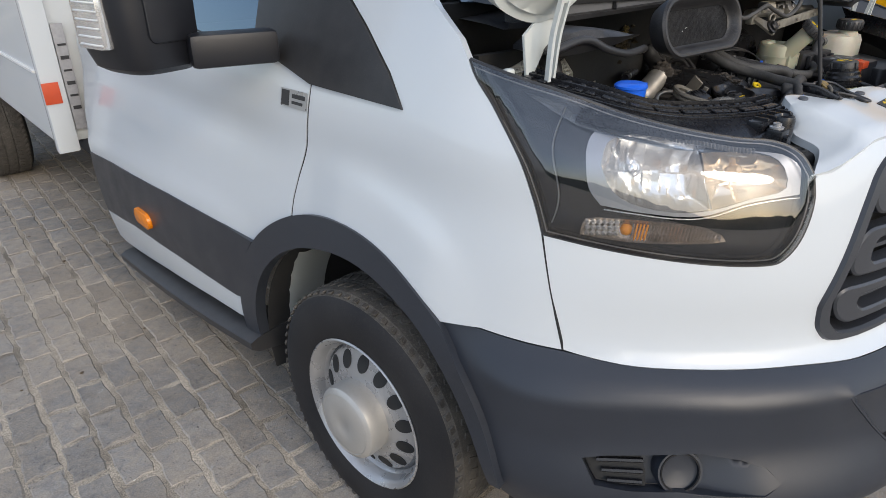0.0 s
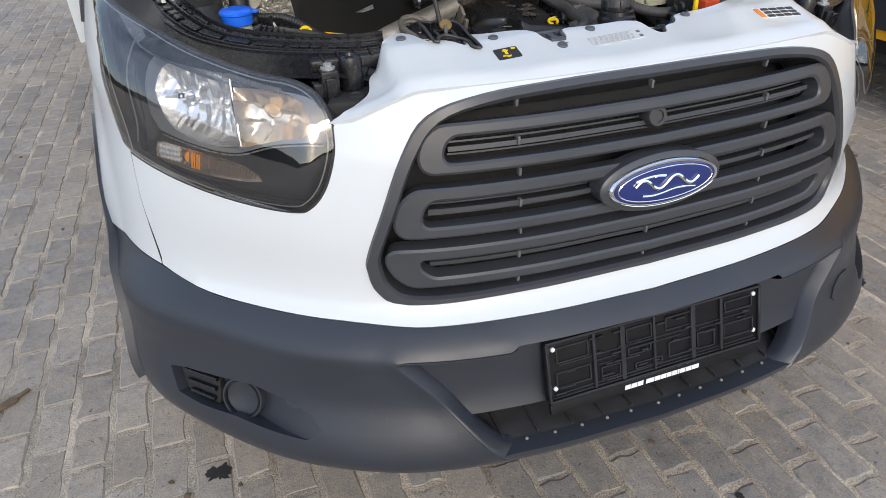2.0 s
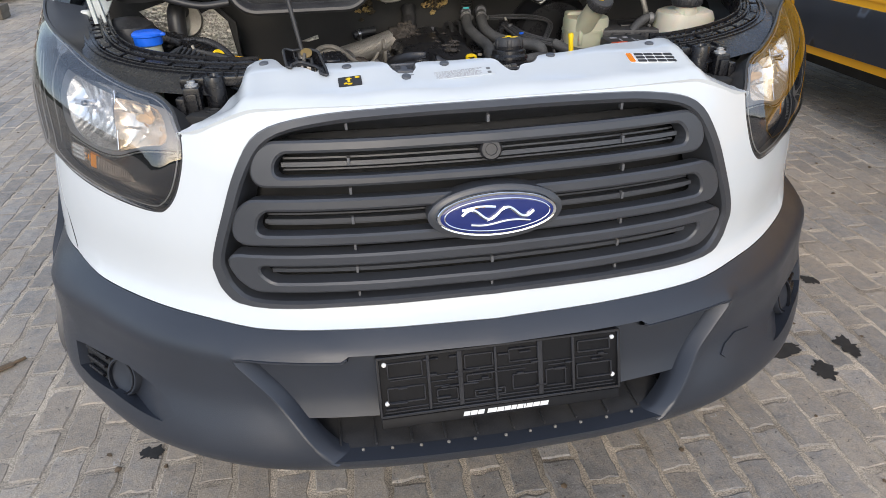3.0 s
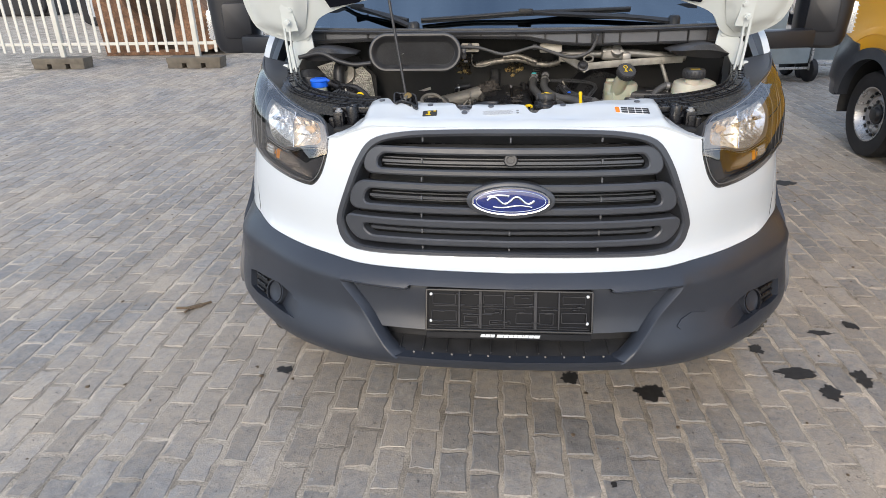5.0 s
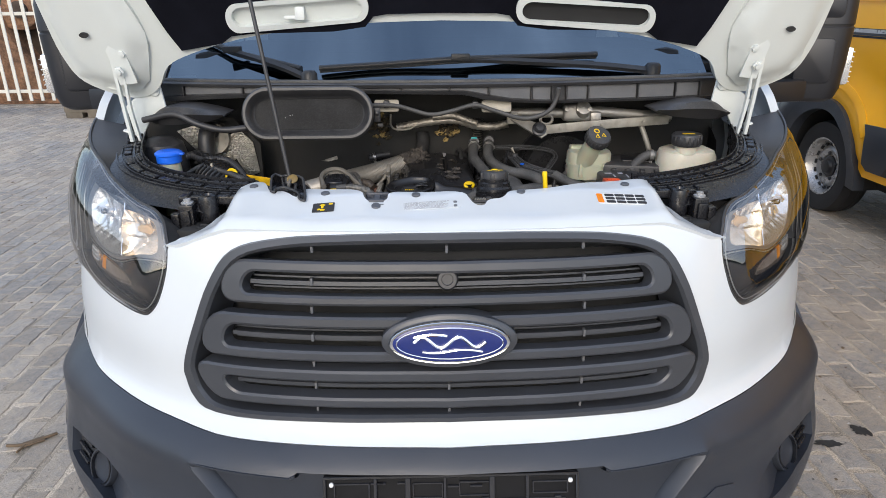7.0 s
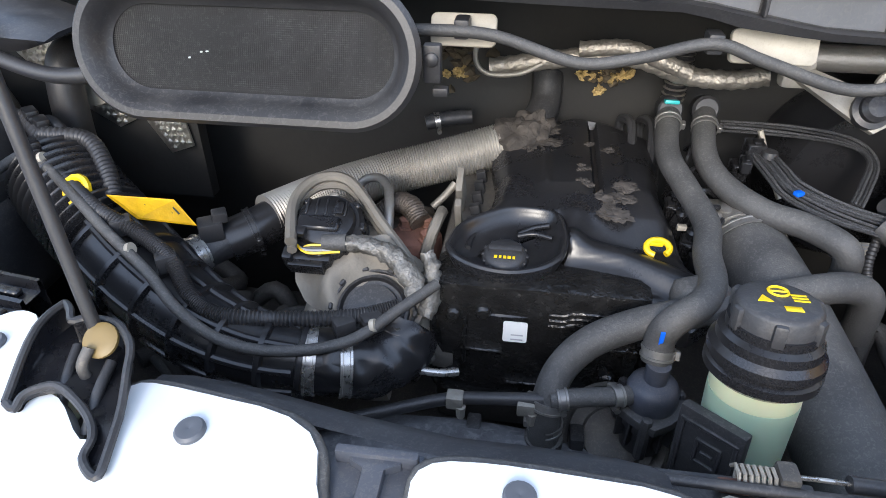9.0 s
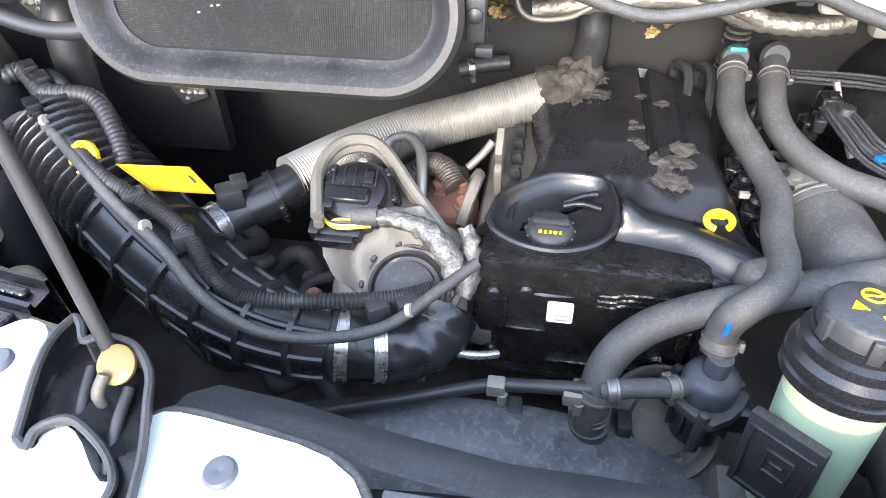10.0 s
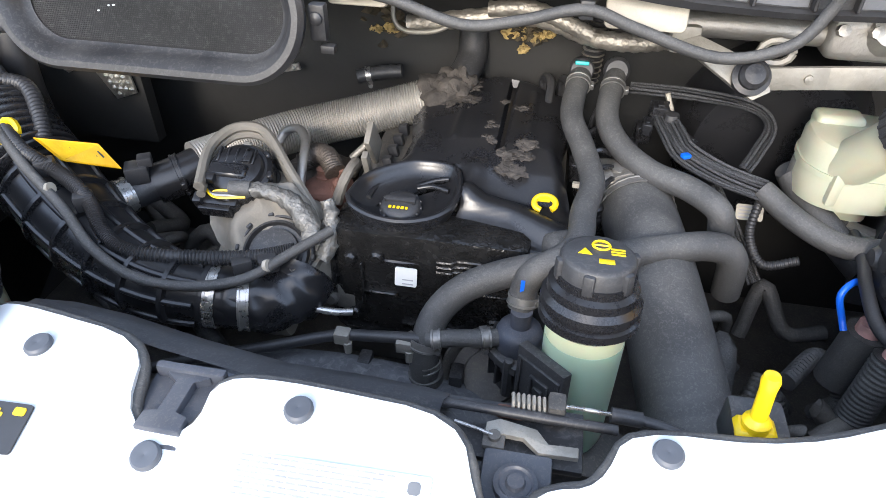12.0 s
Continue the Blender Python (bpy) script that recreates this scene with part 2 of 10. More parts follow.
GREENISH = material("green_fluid_plastic", (0.30, 0.40, 0.29), 0.32, sss=0.25, noise_scale=10, noise_amt=0.08)
BLUE = material("blue_cap_plastic", (0.008, 0.13, 0.72), 0.35, noise_scale=15, noise_amt=0.06)
YELLOW_PL = material("yellow_plastic", (0.85, 0.58, 0.01), 0.38, noise_scale=12, noise_amt=0.05)
ORANGE = material("orange_lens", (0.85, 0.24, 0.01), 0.22, noise_scale=30, noise_amt=0.1, bump=0.3, bump_scale=400)
PALE_AMBER = material("pale_amber_bulb", (0.85, 0.62, 0.38), 0.15, noise_scale=30, noise_amt=0.1)
AMBER = material("amber_bulb", (0.9, 0.33, 0.03), 0.15, noise_scale=30, noise_amt=0.1)
RED = material("red_plastic", (0.62, 0.085, 0.03), 0.35, noise_scale=20, noise_amt=0.06)
LABEL_W = material("white_label", (0.72, 0.72, 0.70), 0.5, noise_scale=40, noise_amt=0.04)
PRINT = material("printed_ink", (0.03, 0.03, 0.032), 0.5, noise_scale=60, noise_amt=0.1)
FAINT = material("faint_grey_ink", (0.15, 0.155, 0.16), 0.5, noise_scale=60, noise_amt=0.1)
PRINT_GREY = material("grey_ink", (0.33, 0.33, 0.34), 0.5, noise_scale=60, noise_amt=0.1)
BADGE_BLUE = material("badge_blue", (0.010, 0.022, 0.14), 0.2, coat=0.8, noise_scale=30, noise_amt=0.05)
TEAL = material("teal_clip", (0.02, 0.42, 0.42), 0.4, noise_scale=30, noise_amt=0.05)
FOAM = material("grey_foam", (0.062, 0.053, 0.045), 0.95, noise_scale=60, noise_amt=0.5, bump=1.0, bump_scale=140)
CLIP_CREAM = material("aged_cream_plastic", (0.42, 0.385, 0.315), 0.5, noise_scale=30, noise_amt=0.2, dust=0.4, dust_scale=20)
WOOL = material("yellow_insulation_wool", (0.42, 0.30, 0.12), 0.95, noise_scale=60, noise_amt=0.5, bump=1.0, bump_scale=240)
COWL_GREY = material("grey_cowl_plastic", (0.105, 0.109, 0.117), 0.6, noise_scale=14, noise_amt=0.12, dust=0.2, dust_scale=10, bump=0.1, bump_scale=500)
FELT = material("dark_hood_felt", (0.0070, 0.0075, 0.0115), 0.95, gloss=0.06, noise_scale=12, noise_amt=0.2, bump=0.25, bump_scale=300)
LENS = clear_glass("lamp_lens", (0.96, 0.965, 0.975), 1.95)
SCREEN = clear_glass("windscreen_glass", (0.10, 0.13, 0.15), 2.6, (0.66, 0.84, 1.0))
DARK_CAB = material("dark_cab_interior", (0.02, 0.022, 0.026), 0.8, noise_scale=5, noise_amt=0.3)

# ---- mesh tools ----
def finish(bm, name, mat, parent=None, label="", smooth=True, angle=38):
    me = bpy.data.meshes.new(name)
    bmesh.ops.recalc_face_normals(bm, faces=bm.faces)
    if smooth:
        for f in bm.faces:
            f.smooth = True
        for e in bm.edges:
            if len(e.link_faces) == 2 and e.calc_face_angle(0) > radians(angle):
                e.smooth = False
    bm.to_mesh(me)
    bm.free()
    ob = new(name, me)
    for one in (mat if isinstance(mat, (list, tuple)) else [mat]):
        me.materials.append(one)
    if parent is not None:
        ob.parent = parent
    if label:
        tagged(ob, label)
    return ob


part = finish


def thing(name, label, category, at=(0, 0, 0), group="", kind=""):
    ob = new(name)
    ob.empty_display_size = 0.1
    ob.location = at
    return tagged(ob, label, category, group, kind)


def under(ob, base):
    """Hang a part, whose mesh is in world metres, under a thing that stands at its own base."""
    ob.parent = base
    ob.matrix_parent_inverse = Matrix.Translation(base.location).inverted()
    return ob


def box(bm, cx, cy, cz, sx, sy, sz, bevel=0.0, m=None, seg=2):
    """A bevelled block added to bm, centred at (cx, cy, cz)."""
    r = bmesh.ops.create_cube(bm, size=1)
    vs = r["verts"]
    bmesh.ops.scale(bm, vec=(sx, sy, sz), verts=vs)
    if bevel:
        es = list({e for v in vs for e in v.link_edges})
        g = bmesh.ops.bevel(bm, geom=es, offset=bevel, segments=seg, profile=0.6, affect="EDGES", clamp_overlap=True)
        vs = list({v for f in g["faces"] for v in f.verts} | {v for v in vs if v.is_valid})
    t = Matrix.Translation((cx, cy, cz))
    bmesh.ops.transform(bm, matrix=(t @ m) if m else t, verts=vs)
    return vs


def lathe(bm, profile, seg=24, m=None, axis="z", caps=True):
    """Turn (radius, height) rows round an axis."""
    rings = []
    for r, h in profile:
        ring = []
        for k in range(seg):
            a = 2 * math.pi * k / seg
            c, s = r * math.cos(a), r * math.sin(a)
            p = {"z": (c, s, h), "x": (h, c, s), "y": (c, h, s)}[axis]
            ring.append(bm.verts.new(m @ Vector(p) if m else p))
        rings.append(ring)
    for a, b in zip(rings, rings[1:]):
        for k in range(seg):
            bm.faces.new((a[k], a[(k + 1) % seg], b[(k + 1) % seg], b[k]))
    for ring, (r, h) in ((rings[0], profile[0]), (rings[-1], profile[-1])):
        if caps and r > 1e-4:
            bm.faces.new(ring)
    return rings


def spline(points, per=6):
    """Catmull-Rom through points, open."""
    P = [Vector(p) for p in points]
    if len(P) < 3:
        return P
    P = [P[0] * 2 - P[1]] + P + [P[-1] * 2 - P[-2]]
    out = []
    for i in range(1, len(P) - 2):
        a, b, c, d = P[i - 1:i + 3]
        for k in range(per):
            t = k / per
            out.append(0.5 * (2 * b + (c - a) * t + (2 * a - 5 * b + 4 * c - d) * t * t + (3 * b - a - 3 * c + d) * t ** 3))
    out.append(P[-2])
    return out


def tube(bm, points, r, seg=10, per=6, ribs=0, rib=0.0, cap=True, radii=None):
    """A round hose along a spline; ribs > 0 gives that many raised rings along it. radii: a radius for each control point."""
    if ribs:
        per = max(per, int(4 * ribs / max(1, len(points) - 1)))
    path = spline(points, per)
    n = len(path)
    up = Vector((0, 0, 1))
    t0 = (path[1] - path[0]).normalized()
    side = t0.cross(up if abs(t0.z) < 0.9 else Vector((1, 0, 0))).normalized()
    rings = []
    for i, p in enumerate(path):
        t = (path[min(i + 1, n - 1)] - path[max(i - 1, 0)]).normalized()
        side = (side - t * side.dot(t)).normalized()
        nrm = t.cross(side)
        rr = r
        if radii:
            f = i / (n - 1) * (len(radii) - 1)
            k = min(int(f), len(radii) - 2)
            rr = radii[k] + (radii[k + 1] - radii[k]) * (f - k)
        if ribs:
            rr += rib * (0.5 + 0.5 * math.cos(2 * math.pi * ribs * i / (n - 1)))
        rings.append([bm.verts.new(p + (side * math.cos(2 * math.pi * k / seg) + nrm * math.sin(2 * math.pi * k / seg)) * rr) for k in range(seg)])
    for a, b in zip(rings, rings[1:]):
        for k in range(seg):
            bm.faces.new((a[k], a[(k + 1) % seg], b[(k + 1) % seg], b[k]))
    if cap:
        bm.faces.new(rings[0]), bm.faces.new(rings[-1])
    return rings


def hose(name, points, r, mat, parent=None, label="", **kw):
    bm = bmesh.new()
    tube(bm, points, r, **kw)
    return finish(bm, name, mat, parent, label, angle=60)


def crumple(ob, amount, size, seed=0):
    """Push a mesh about by smooth noise, as foil or baked metal is."""
    for v in ob.data.vertices:
        q = v.co / size
        v.co += Vector((noise.noise(q + Vector((seed, 3, 7))), noise.noise(q + Vector((9, seed, 1))), noise.noise(q + Vector((4, 8, seed))))) * amount
    for p in ob.data.polygons:
        p.use_smooth = True
    return ob


def prism(bm, outline, h0, h1, m=None, bevel=0.0):
    """A flat outline (x, y) raised from h0 to h1, its upper rim bevelled inwards."""
    n = len(outline)
    cx, cy = sum(p[0] for p in outline) / n, sum(p[1] for p in outline) / n
    levels = [(h0, 0.0), (h1 - bevel, 0.0)] + ([(h1 - bevel * 0.3, bevel * 0.3), (h1, bevel)] if bevel else [])
    rings = []
    for h, inset in levels:
        ring = []
        for x, y in outline:
            d = math.hypot(x - cx, y - cy) or 1
            k = 1 - inset / d
            p = Vector((cx + (x - cx) * k, cy + (y - cy) * k, h))
            ring.append(bm.verts.new(m @ p if m else p))
        rings.append(ring)
    for a, b in zip(rings, rings[1:]):
        for k in range(n):
            bm.faces.new((a[k], a[(k + 1) % n], b[(k + 1) % n], b[k]))
    bm.faces.new(rings[0]), bm.faces.new(rings[-1])


def rounded(w, h, r, seg=6, cx=0.0, cy=0.0):
    """Rounded rectangle outline."""
    out = []
    for qx, qy, a0 in ((1, 1, 0), (-1, 1, 90), (-1, -1, 180), (1, -1, 270)):
        for k in range(seg + 1):
            a = radians(a0 + 90 * k / seg)
            out.append((cx + qx * (w / 2 - r) + r * math.cos(a), cy + qy * (h / 2 - r) + r * math.sin(a)))
    return out


def inside(poly, q):
    """Which rows of q lie inside the polygon."""
    P = np.asarray(poly, float)
    x, y = q[:, 0][:, None], q[:, 1][:, None]
    x1, y1 = P[:, 0], P[:, 1]
    x2, y2 = np.roll(x1, -1), np.roll(y1, -1)
    dy = np.where(y2 == y1, 1e-12, y2 - y1)
    hit = ((y1 > y) != (y2 > y)) & (x < (x2 - x1) * (y - y1) / dy + x1)
    return hit.sum(1) % 2 == 1


def to_edge(poly, q):
    """Distance of rows of q from the polygon's edges."""
    P = np.asarray(poly, float)
    a, d = P, np.roll(P, -1, 0) - P
    t = np.clip(((q[:, None] - a) * d).sum(-1) / np.maximum((d * d).sum(-1), 1e-12), 0, 1)
    return np.sqrt(((q[:, None] - a - t[..., None] * d) ** 2).sum(-1)).min(1)


def to_line(line, q):
    """Distance of rows of q from an open polyline."""
    P = np.asarray(line, float)
    a, d = P[:-1], P[1:] - P[:-1]
    t = np.clip(((q[:, None] - a) * d).sum(-1) / np.maximum((d * d).sum(-1), 1e-12), 0, 1)
    return np.sqrt(((q[:, None] - a - t[..., None] * d) ** 2).sum(-1)).min(1)


def dense(loop, step):
    out = []
    for a, b in zip(loop, loop[1:] + loop[:1]):
        n = max(1, int(math.hypot(b[0] - a[0], b[1] - a[1]) / step))
        out += [(a[0] + (b[0] - a[0]) * k / n, a[1] + (b[1] - a[1]) * k / n) for k in range(n)]
    return out


def arc_through(points, per=5):
    return [(p[0], p[1]) for p in spline([(x, y, 0) for x, y in points], per)]


def sheet(name, outline, fn, mat, parent=None, label="", holes=(), res=0.03, rim=0.008, hole_rim=None, push=0.0):
    """A curved panel: a flat outline with holes, meshed and carried to 3D by fn(a, b) -> points, normals; its rims are folded inwards."""
    from mathutils.geometry import delaunay_2d_cdt
    loops = [dense(list(outline), res * 0.6)] + [dense(list(h), res * 0.6) for h in holes]
    pts, edges = [], []
    for lp in loops:
        k = len(pts)
        pts += lp
        edges += [(k + i, k + (i + 1) % len(lp)) for i in range(len(lp))]
    A = np.array(pts)
    gx, gy = np.meshgrid(np.arange(A[:, 0].min(), A[:, 0].max(), res), np.arange(A[:, 1].min(), A[:, 1].max(), res))
    gx = gx + (np.arange(gx.shape[0]) % 2)[:, None] * res * 0.5
    q = np.stack([gx.ravel(), gy.ravel()], 1)
    ok = inside(loops[0], q) & (to_edge(loops[0], q) > res * 0.45)
    for h in loops[1:]:
        ok &= ~inside(h, q) & (to_edge(h, q) > res * 0.45)
    allp = [Vector(p) for p in pts] + [Vector(p) for p in q[ok]]
    vs, _, fs, *_ = delaunay_2d_cdt(allp, edges, [], 0, 1e-6)
    V = np.array([(v.x, v.y) for v in vs])
    F = np.array([tuple(f) for f in fs if len(f) == 3])
    mid = V[F].mean(1)
    keep = inside(loops[0], mid)
    for h in loops[1:]:
        keep &= ~inside(h, mid)
    F = F[keep]
    P, N = fn(V[:, 0], V[:, 1])
    P = P + N * push
    bm = bmesh.new()
    bv = [bm.verts.new(p) for p in P]
    for f in F:
        bm.faces.new([bv[i] for i in f])
    bm.normal_update()
    border = [e for e in bm.edges if len(e.link_faces) == 1]
    nrm = {v: Vector(N[i]) for i, v in enumerate(bv)}
    flat = {v: V[i] for i, v in enumerate(bv)}
    fold = {}
    for e in border:
        for v in e.verts:
            if v not in fold:
                hole = hole_rim is not None and len(loops) > 1 and min(to_edge(h, flat[v][None])[0] for h in loops[1:]) < 1e-4
                fold[v] = bm.verts.new(v.co - nrm[v] * (hole_rim if hole else rim))
    for e in border:
        a, b = e.verts
        bm.faces.new((a, b, fold[b], fold[a]))
    loose = [v for v in bm.verts if not v.link_faces]
    bmesh.ops.delete(bm, geom=loose, context="VERTS")
    return finish(bm, name, mat, parent, label, angle=50)


# ---- the van's skin: a plan line, pushed outwards by height ----
def hermite(keys, q):
    K = np.array([k[0] for k in keys], float)
    V = np.array([k[1:] for k in keys], float)
    T = np.empty_like(V)
    T[0], T[-1] = (V[1] - V[0]) / (K[1] - K[0]), (V[-1] - V[-2]) / (K[-1] - K[-2])
    T[1:-1] = (V[2:] - V[:-2]) / (K[2:] - K[:-2])[:, None]
    q = np.clip(q, K[0], K[-1])
    i = np.clip(np.searchsorted(K, q) - 1, 0, len(K) - 2)
    h = K[i + 1] - K[i]
    t = ((q - K[i]) / h)[:, None]
    h = h[:, None]
    return (2 * t ** 3 - 3 * t * t + 1) * V[i] + (t ** 3 - 2 * t * t + t) * h * T[i] + (3 * t * t - 2 * t ** 3) * V[i + 1] + (t ** 3 - t * t) * h * T[i + 1]


PLAN = [(0, .070), (.25, .082), (.45, .118), (.60, .19), (.72, .285), (.82, .395), (.895, .52), (.94, .68), (.968, .9), (1.0, 1.2), (1.045, 1.6), (1.09, 2.1), (1.115, 2.6), (1.13, 3.4)]
RUN = [0.0]
for _p, _q in zip(PLAN, PLAN[1:]):
    RUN.append(RUN[-1] + math.hypot(_q[0] - _p[0], _q[1] - _p[1]))
FRONT = [(.30, .02), (.40, .07), (.455, .12), (.49, .135), (.53, .125), (.60, .09), (.66, .08), (.70, .075), (.73, .05), (.755, .012), (.80, 0), (.90, 0), (1.0, -.015), (1.08, -.035), (1.13, -.055), (1.20, -.12)]
SIDE = [(.20, 0), (.30, .02), (.42, .04), (.55, .05), (.70, .05), (.80, .04), (.90, .02), (1.0, 0), (1.10, -.005), (1.2, -.03), (1.3, -.06), (1.6, -.16), (2.2, -.36)]
_u = np.linspace(0, RUN[-1], 900)
_c = hermite([(u, *p) for u, p in zip(RUN, PLAN)], _u)
_t = np.gradient(_c, axis=0)
_t /= np.linalg.norm(_t, axis=1)[:, None]


def skin(u, z):
    """Points and outward normals of the van's skin at run u (signed: minus is the -x side) and height z."""
    u, z = np.atleast_1d(np.asarray(u, float)), np.atleast_1d(np.asarray(z, float))
    s, a = np.where(u < 0, -1.0, 1.0), np.abs(u)

    def at(a, z):
        x, y = np.interp(a, _u, _c[:, 0]), np.interp(a, _u, _c[:, 1])
        tx, ty = np.interp(a, _u, _t[:, 0]), np.interp(a, _u, _t[:, 1])
        w = np.clip((a - .65) / .7, 0, 1)
        w = w * w * (3 - 2 * w)
        d = (1 - w) * hermite(FRONT, z)[:, 0] + w * hermite(SIDE, z)[:, 0]
        d = d + .030 * np.exp(-((a - 1.04) / .15) ** 2) * np.clip((.76 - z) / .07, 0, 1)
        return np.stack([s * (x + ty * d), y - tx * d, z], 1)
    p = at(a, z)
    du, dz = at(a + .01, z) - at(np.maximum(a - .01, 0), z), at(a, z + .006) - at(a, z - .006)
    n = np.cross(du, dz) * s[:, None]
    n /= np.linalg.norm(n, axis=1)[:, None]
    return p, n


def skin_at(u, z, push=0.0):
    p, n = skin([u], [z])
    return Vector(p[0] + n[0] * push), Vector(n[0])


def flip(loop):
    return [(-u, z) for u, z in loop]

# ---- the white van ----
van = thing("van", "white box van with a raised bonnet and dark grey plastic bumper", "van")


def both(make):
    for s in (-1, 1):
        make(s)


def sided(loop, s):
    return [(s * u, z) for u, z in loop]


LAMP_TOP = [(1.251, 1.265), (1.15, 1.243), (1.049, 1.222), (.939, 1.193), (.832, 1.172), (.729, 1.157), (.655, 1.151), (.608, 1.134), (.582, 1.098)]
LAMP_LOW = [(.582, 1.098), (.580, 1.051), (.597, .994), (.625, .958), (.66, .947), (.765, .950), (.912, .965), (1.012, .977), (1.052, .981)]
LAMP_OUT = [(1.052, .981), (1.077, 1.046), (1.112, 1.112), (1.174, 1.181), (1.227, 1.233), (1.251, 1.265)]
LAMP = arc_through(LAMP_TOP)[:-1] + arc_through(LAMP_LOW)[:-1] + arc_through(LAMP_OUT)[:-1]
BUMP_TOP = [(0, .738), (.25, .739), (.43, .740), (.49, .742), (.58, .745), (.79, .746), (.89, .749), (.993, .760), (1.073, .763), (1.152, .766), (1.241, .764)]
BUMP_LOW = [(1.090, .52), (1.072, .425), (1.035, .402), (.95, .397), (.75, .43), (.60, .445), (.35, .452), (0, .455)]
GRILLE_HALF = [(0, 1.142), (.18, 1.140), (.323, 1.132), (.42, 1.108), (.468, 1.047), (.505, .955), (.535, .872), (.537, .840), (.523, .797), (.468, .770), (.25, .771), (0, .773)]


def mirrored(half):
    """A closed loop from one half that starts and ends on the middle line."""
    return half + [(-u, z) for u, z in half[-2:0:-1]]


GRILLE_HOLE = mirrored(arc_through(GRILLE_HALF, 4))

# bumper with its stepped middle and fog pockets
CENTRE_HOLE = [(.30, .694), (.492, .698), (.33, .492), (-.33, .492), (-.492, .698), (-.30, .694), (-.285, .704), (.285, .704)]
FOG = [(.94, .578), (.90, .588), (.745, .603), (.68, .592), (.635, .575), (.613, .548), (.64, .530), (.78, .535), (.86, .527), (.915, .530)]
bumper_loop = mirrored(arc_through(BUMP_TOP, 3) + BUMP_LOW)
SLANT = [(.30, .694), (.492, .698), (.33, .492)]


def bumper_fn(u, z):
    """The skin with a soft proud ridge along the slanted edges of the opening."""
    p, n = skin(u, z)
    d = to_line(SLANT[1:], np.stack([np.abs(u), z], 1))
    e = to_line(SLANT[:2], np.stack([np.abs(u), z], 1))
    return p + n * (.0035 * np.exp(-(d / .014) ** 2) + .0025 * np.exp(-(e / .012) ** 2))[:, None], n


sheet("bumper", bumper_loop, bumper_fn, BUMPER, van, "dark grey grained plastic front bumper", holes=[CENTRE_HOLE, FOG, flip(FOG)], res=0.014, rim=0.05, hole_rim=0.035)


def recess(depth):
    def fn(u, z):
        p, n = skin(u, z)
        return p - n * depth, n
    return fn


CENTRE = [(.286, .704), (.30, .682), (.465, .685), (.375, .572), (-.375, .572), (-.465, .685), (-.30, .682), (-.286, .704)]
sheet("bumper_centre", CENTRE, recess(.022), BUMPER, van, res=0.022, rim=0.09)


def bumper_chamfer(s):
    """The sloping face round the opening, from its proud edge down to the recessed middle, lofted along the edge."""
    edge = [(.288, .7000), (.300, .6945), (.490, .6985), (.494, .694), (.330, .490), (.318, .482)]
    foot = [(.288, .6860), (.300, .6820), (.458, .6850), (.459, .682), (.301, .492), (.290, .484)]
    rows = []
    bm = bmesh.new()
    for (a, b), (c, d), n in zip(zip(edge, edge[1:]), zip(foot, foot[1:]), (2, 12, 1, 18, 3)):
        for k in range(n):
            p, q = np.array(a) + (np.array(b) - a) * k / n, np.array(c) + (np.array(d) - c) * k / n
            row = []
            for t, h in ((-.10, .0010), (.0, .0052), (.16, .0050), (.35, .0005), (.75, -.0150), (1.0, -.0240), (1.02, -.050)):
                u, z = p + (q - p) * t
                v, nn = skin([s * u], [z])
                row.append(bm.verts.new(v[0] + nn[0] * h))
            rows.append(row)
    for p, q in zip(rows, rows[1:]):
        for k in range(6):
            bm.faces.new((p[k], q[k], q[k + 1], p[k + 1]))
    finish(bm, "bumper_chamfer", BUMPER, van, angle=40)


both(bumper_chamfer)
bm = bmesh.new()
lip = [skin_at(u, .488, -.004)[0] for u in np.linspace(-.40, .40, 25)]
rows = []
for p in lip:
    rows.append([bm.verts.new(p + Vector((0, dy, dz))) for dy, dz in ((0, 0), (.03, .004), (.11, .012), (.115, .10))])
for a, b in zip(rows, rows[1:]):
    for k in range(3):
        bm.faces.new((a[k], b[k], b[k + 1], a[k + 1]))
step = finish(bm, "bumper_step", BLACK, van, "black ribbed step tread in the bumper")
for p in lip[1:-1:2]:
    bm = bmesh.new()
    box(bm, p.x - .012, p.y + .07, p.z + .011, .004, .075, .006, .001)
    finish(bm, "tread_rib", BLACK, step)
for u in np.linspace(-.27, .27, 11):
    p, n = skin_at(u, .488, -.004)
    bm = bmesh.new()
    lathe(bm, [(.0036, -.002), (.0034, .003), (.002, .0042), (0, .0044)], 10, Matrix.Translation(p + Vector((0, .024, .004))))
    finish(bm, "stud", ZINC, van)


def scoop_fn(u, z):
    """The fog recess: deep beside the blank, running out smoothly towards the middle of the bumper."""
    p, n = skin(u, z)
    t = np.clip((np.abs(u) - .612) / .16, 0, 1)
    return p - n * (.036 * t * t * (3 - 2 * t))[:, None], n


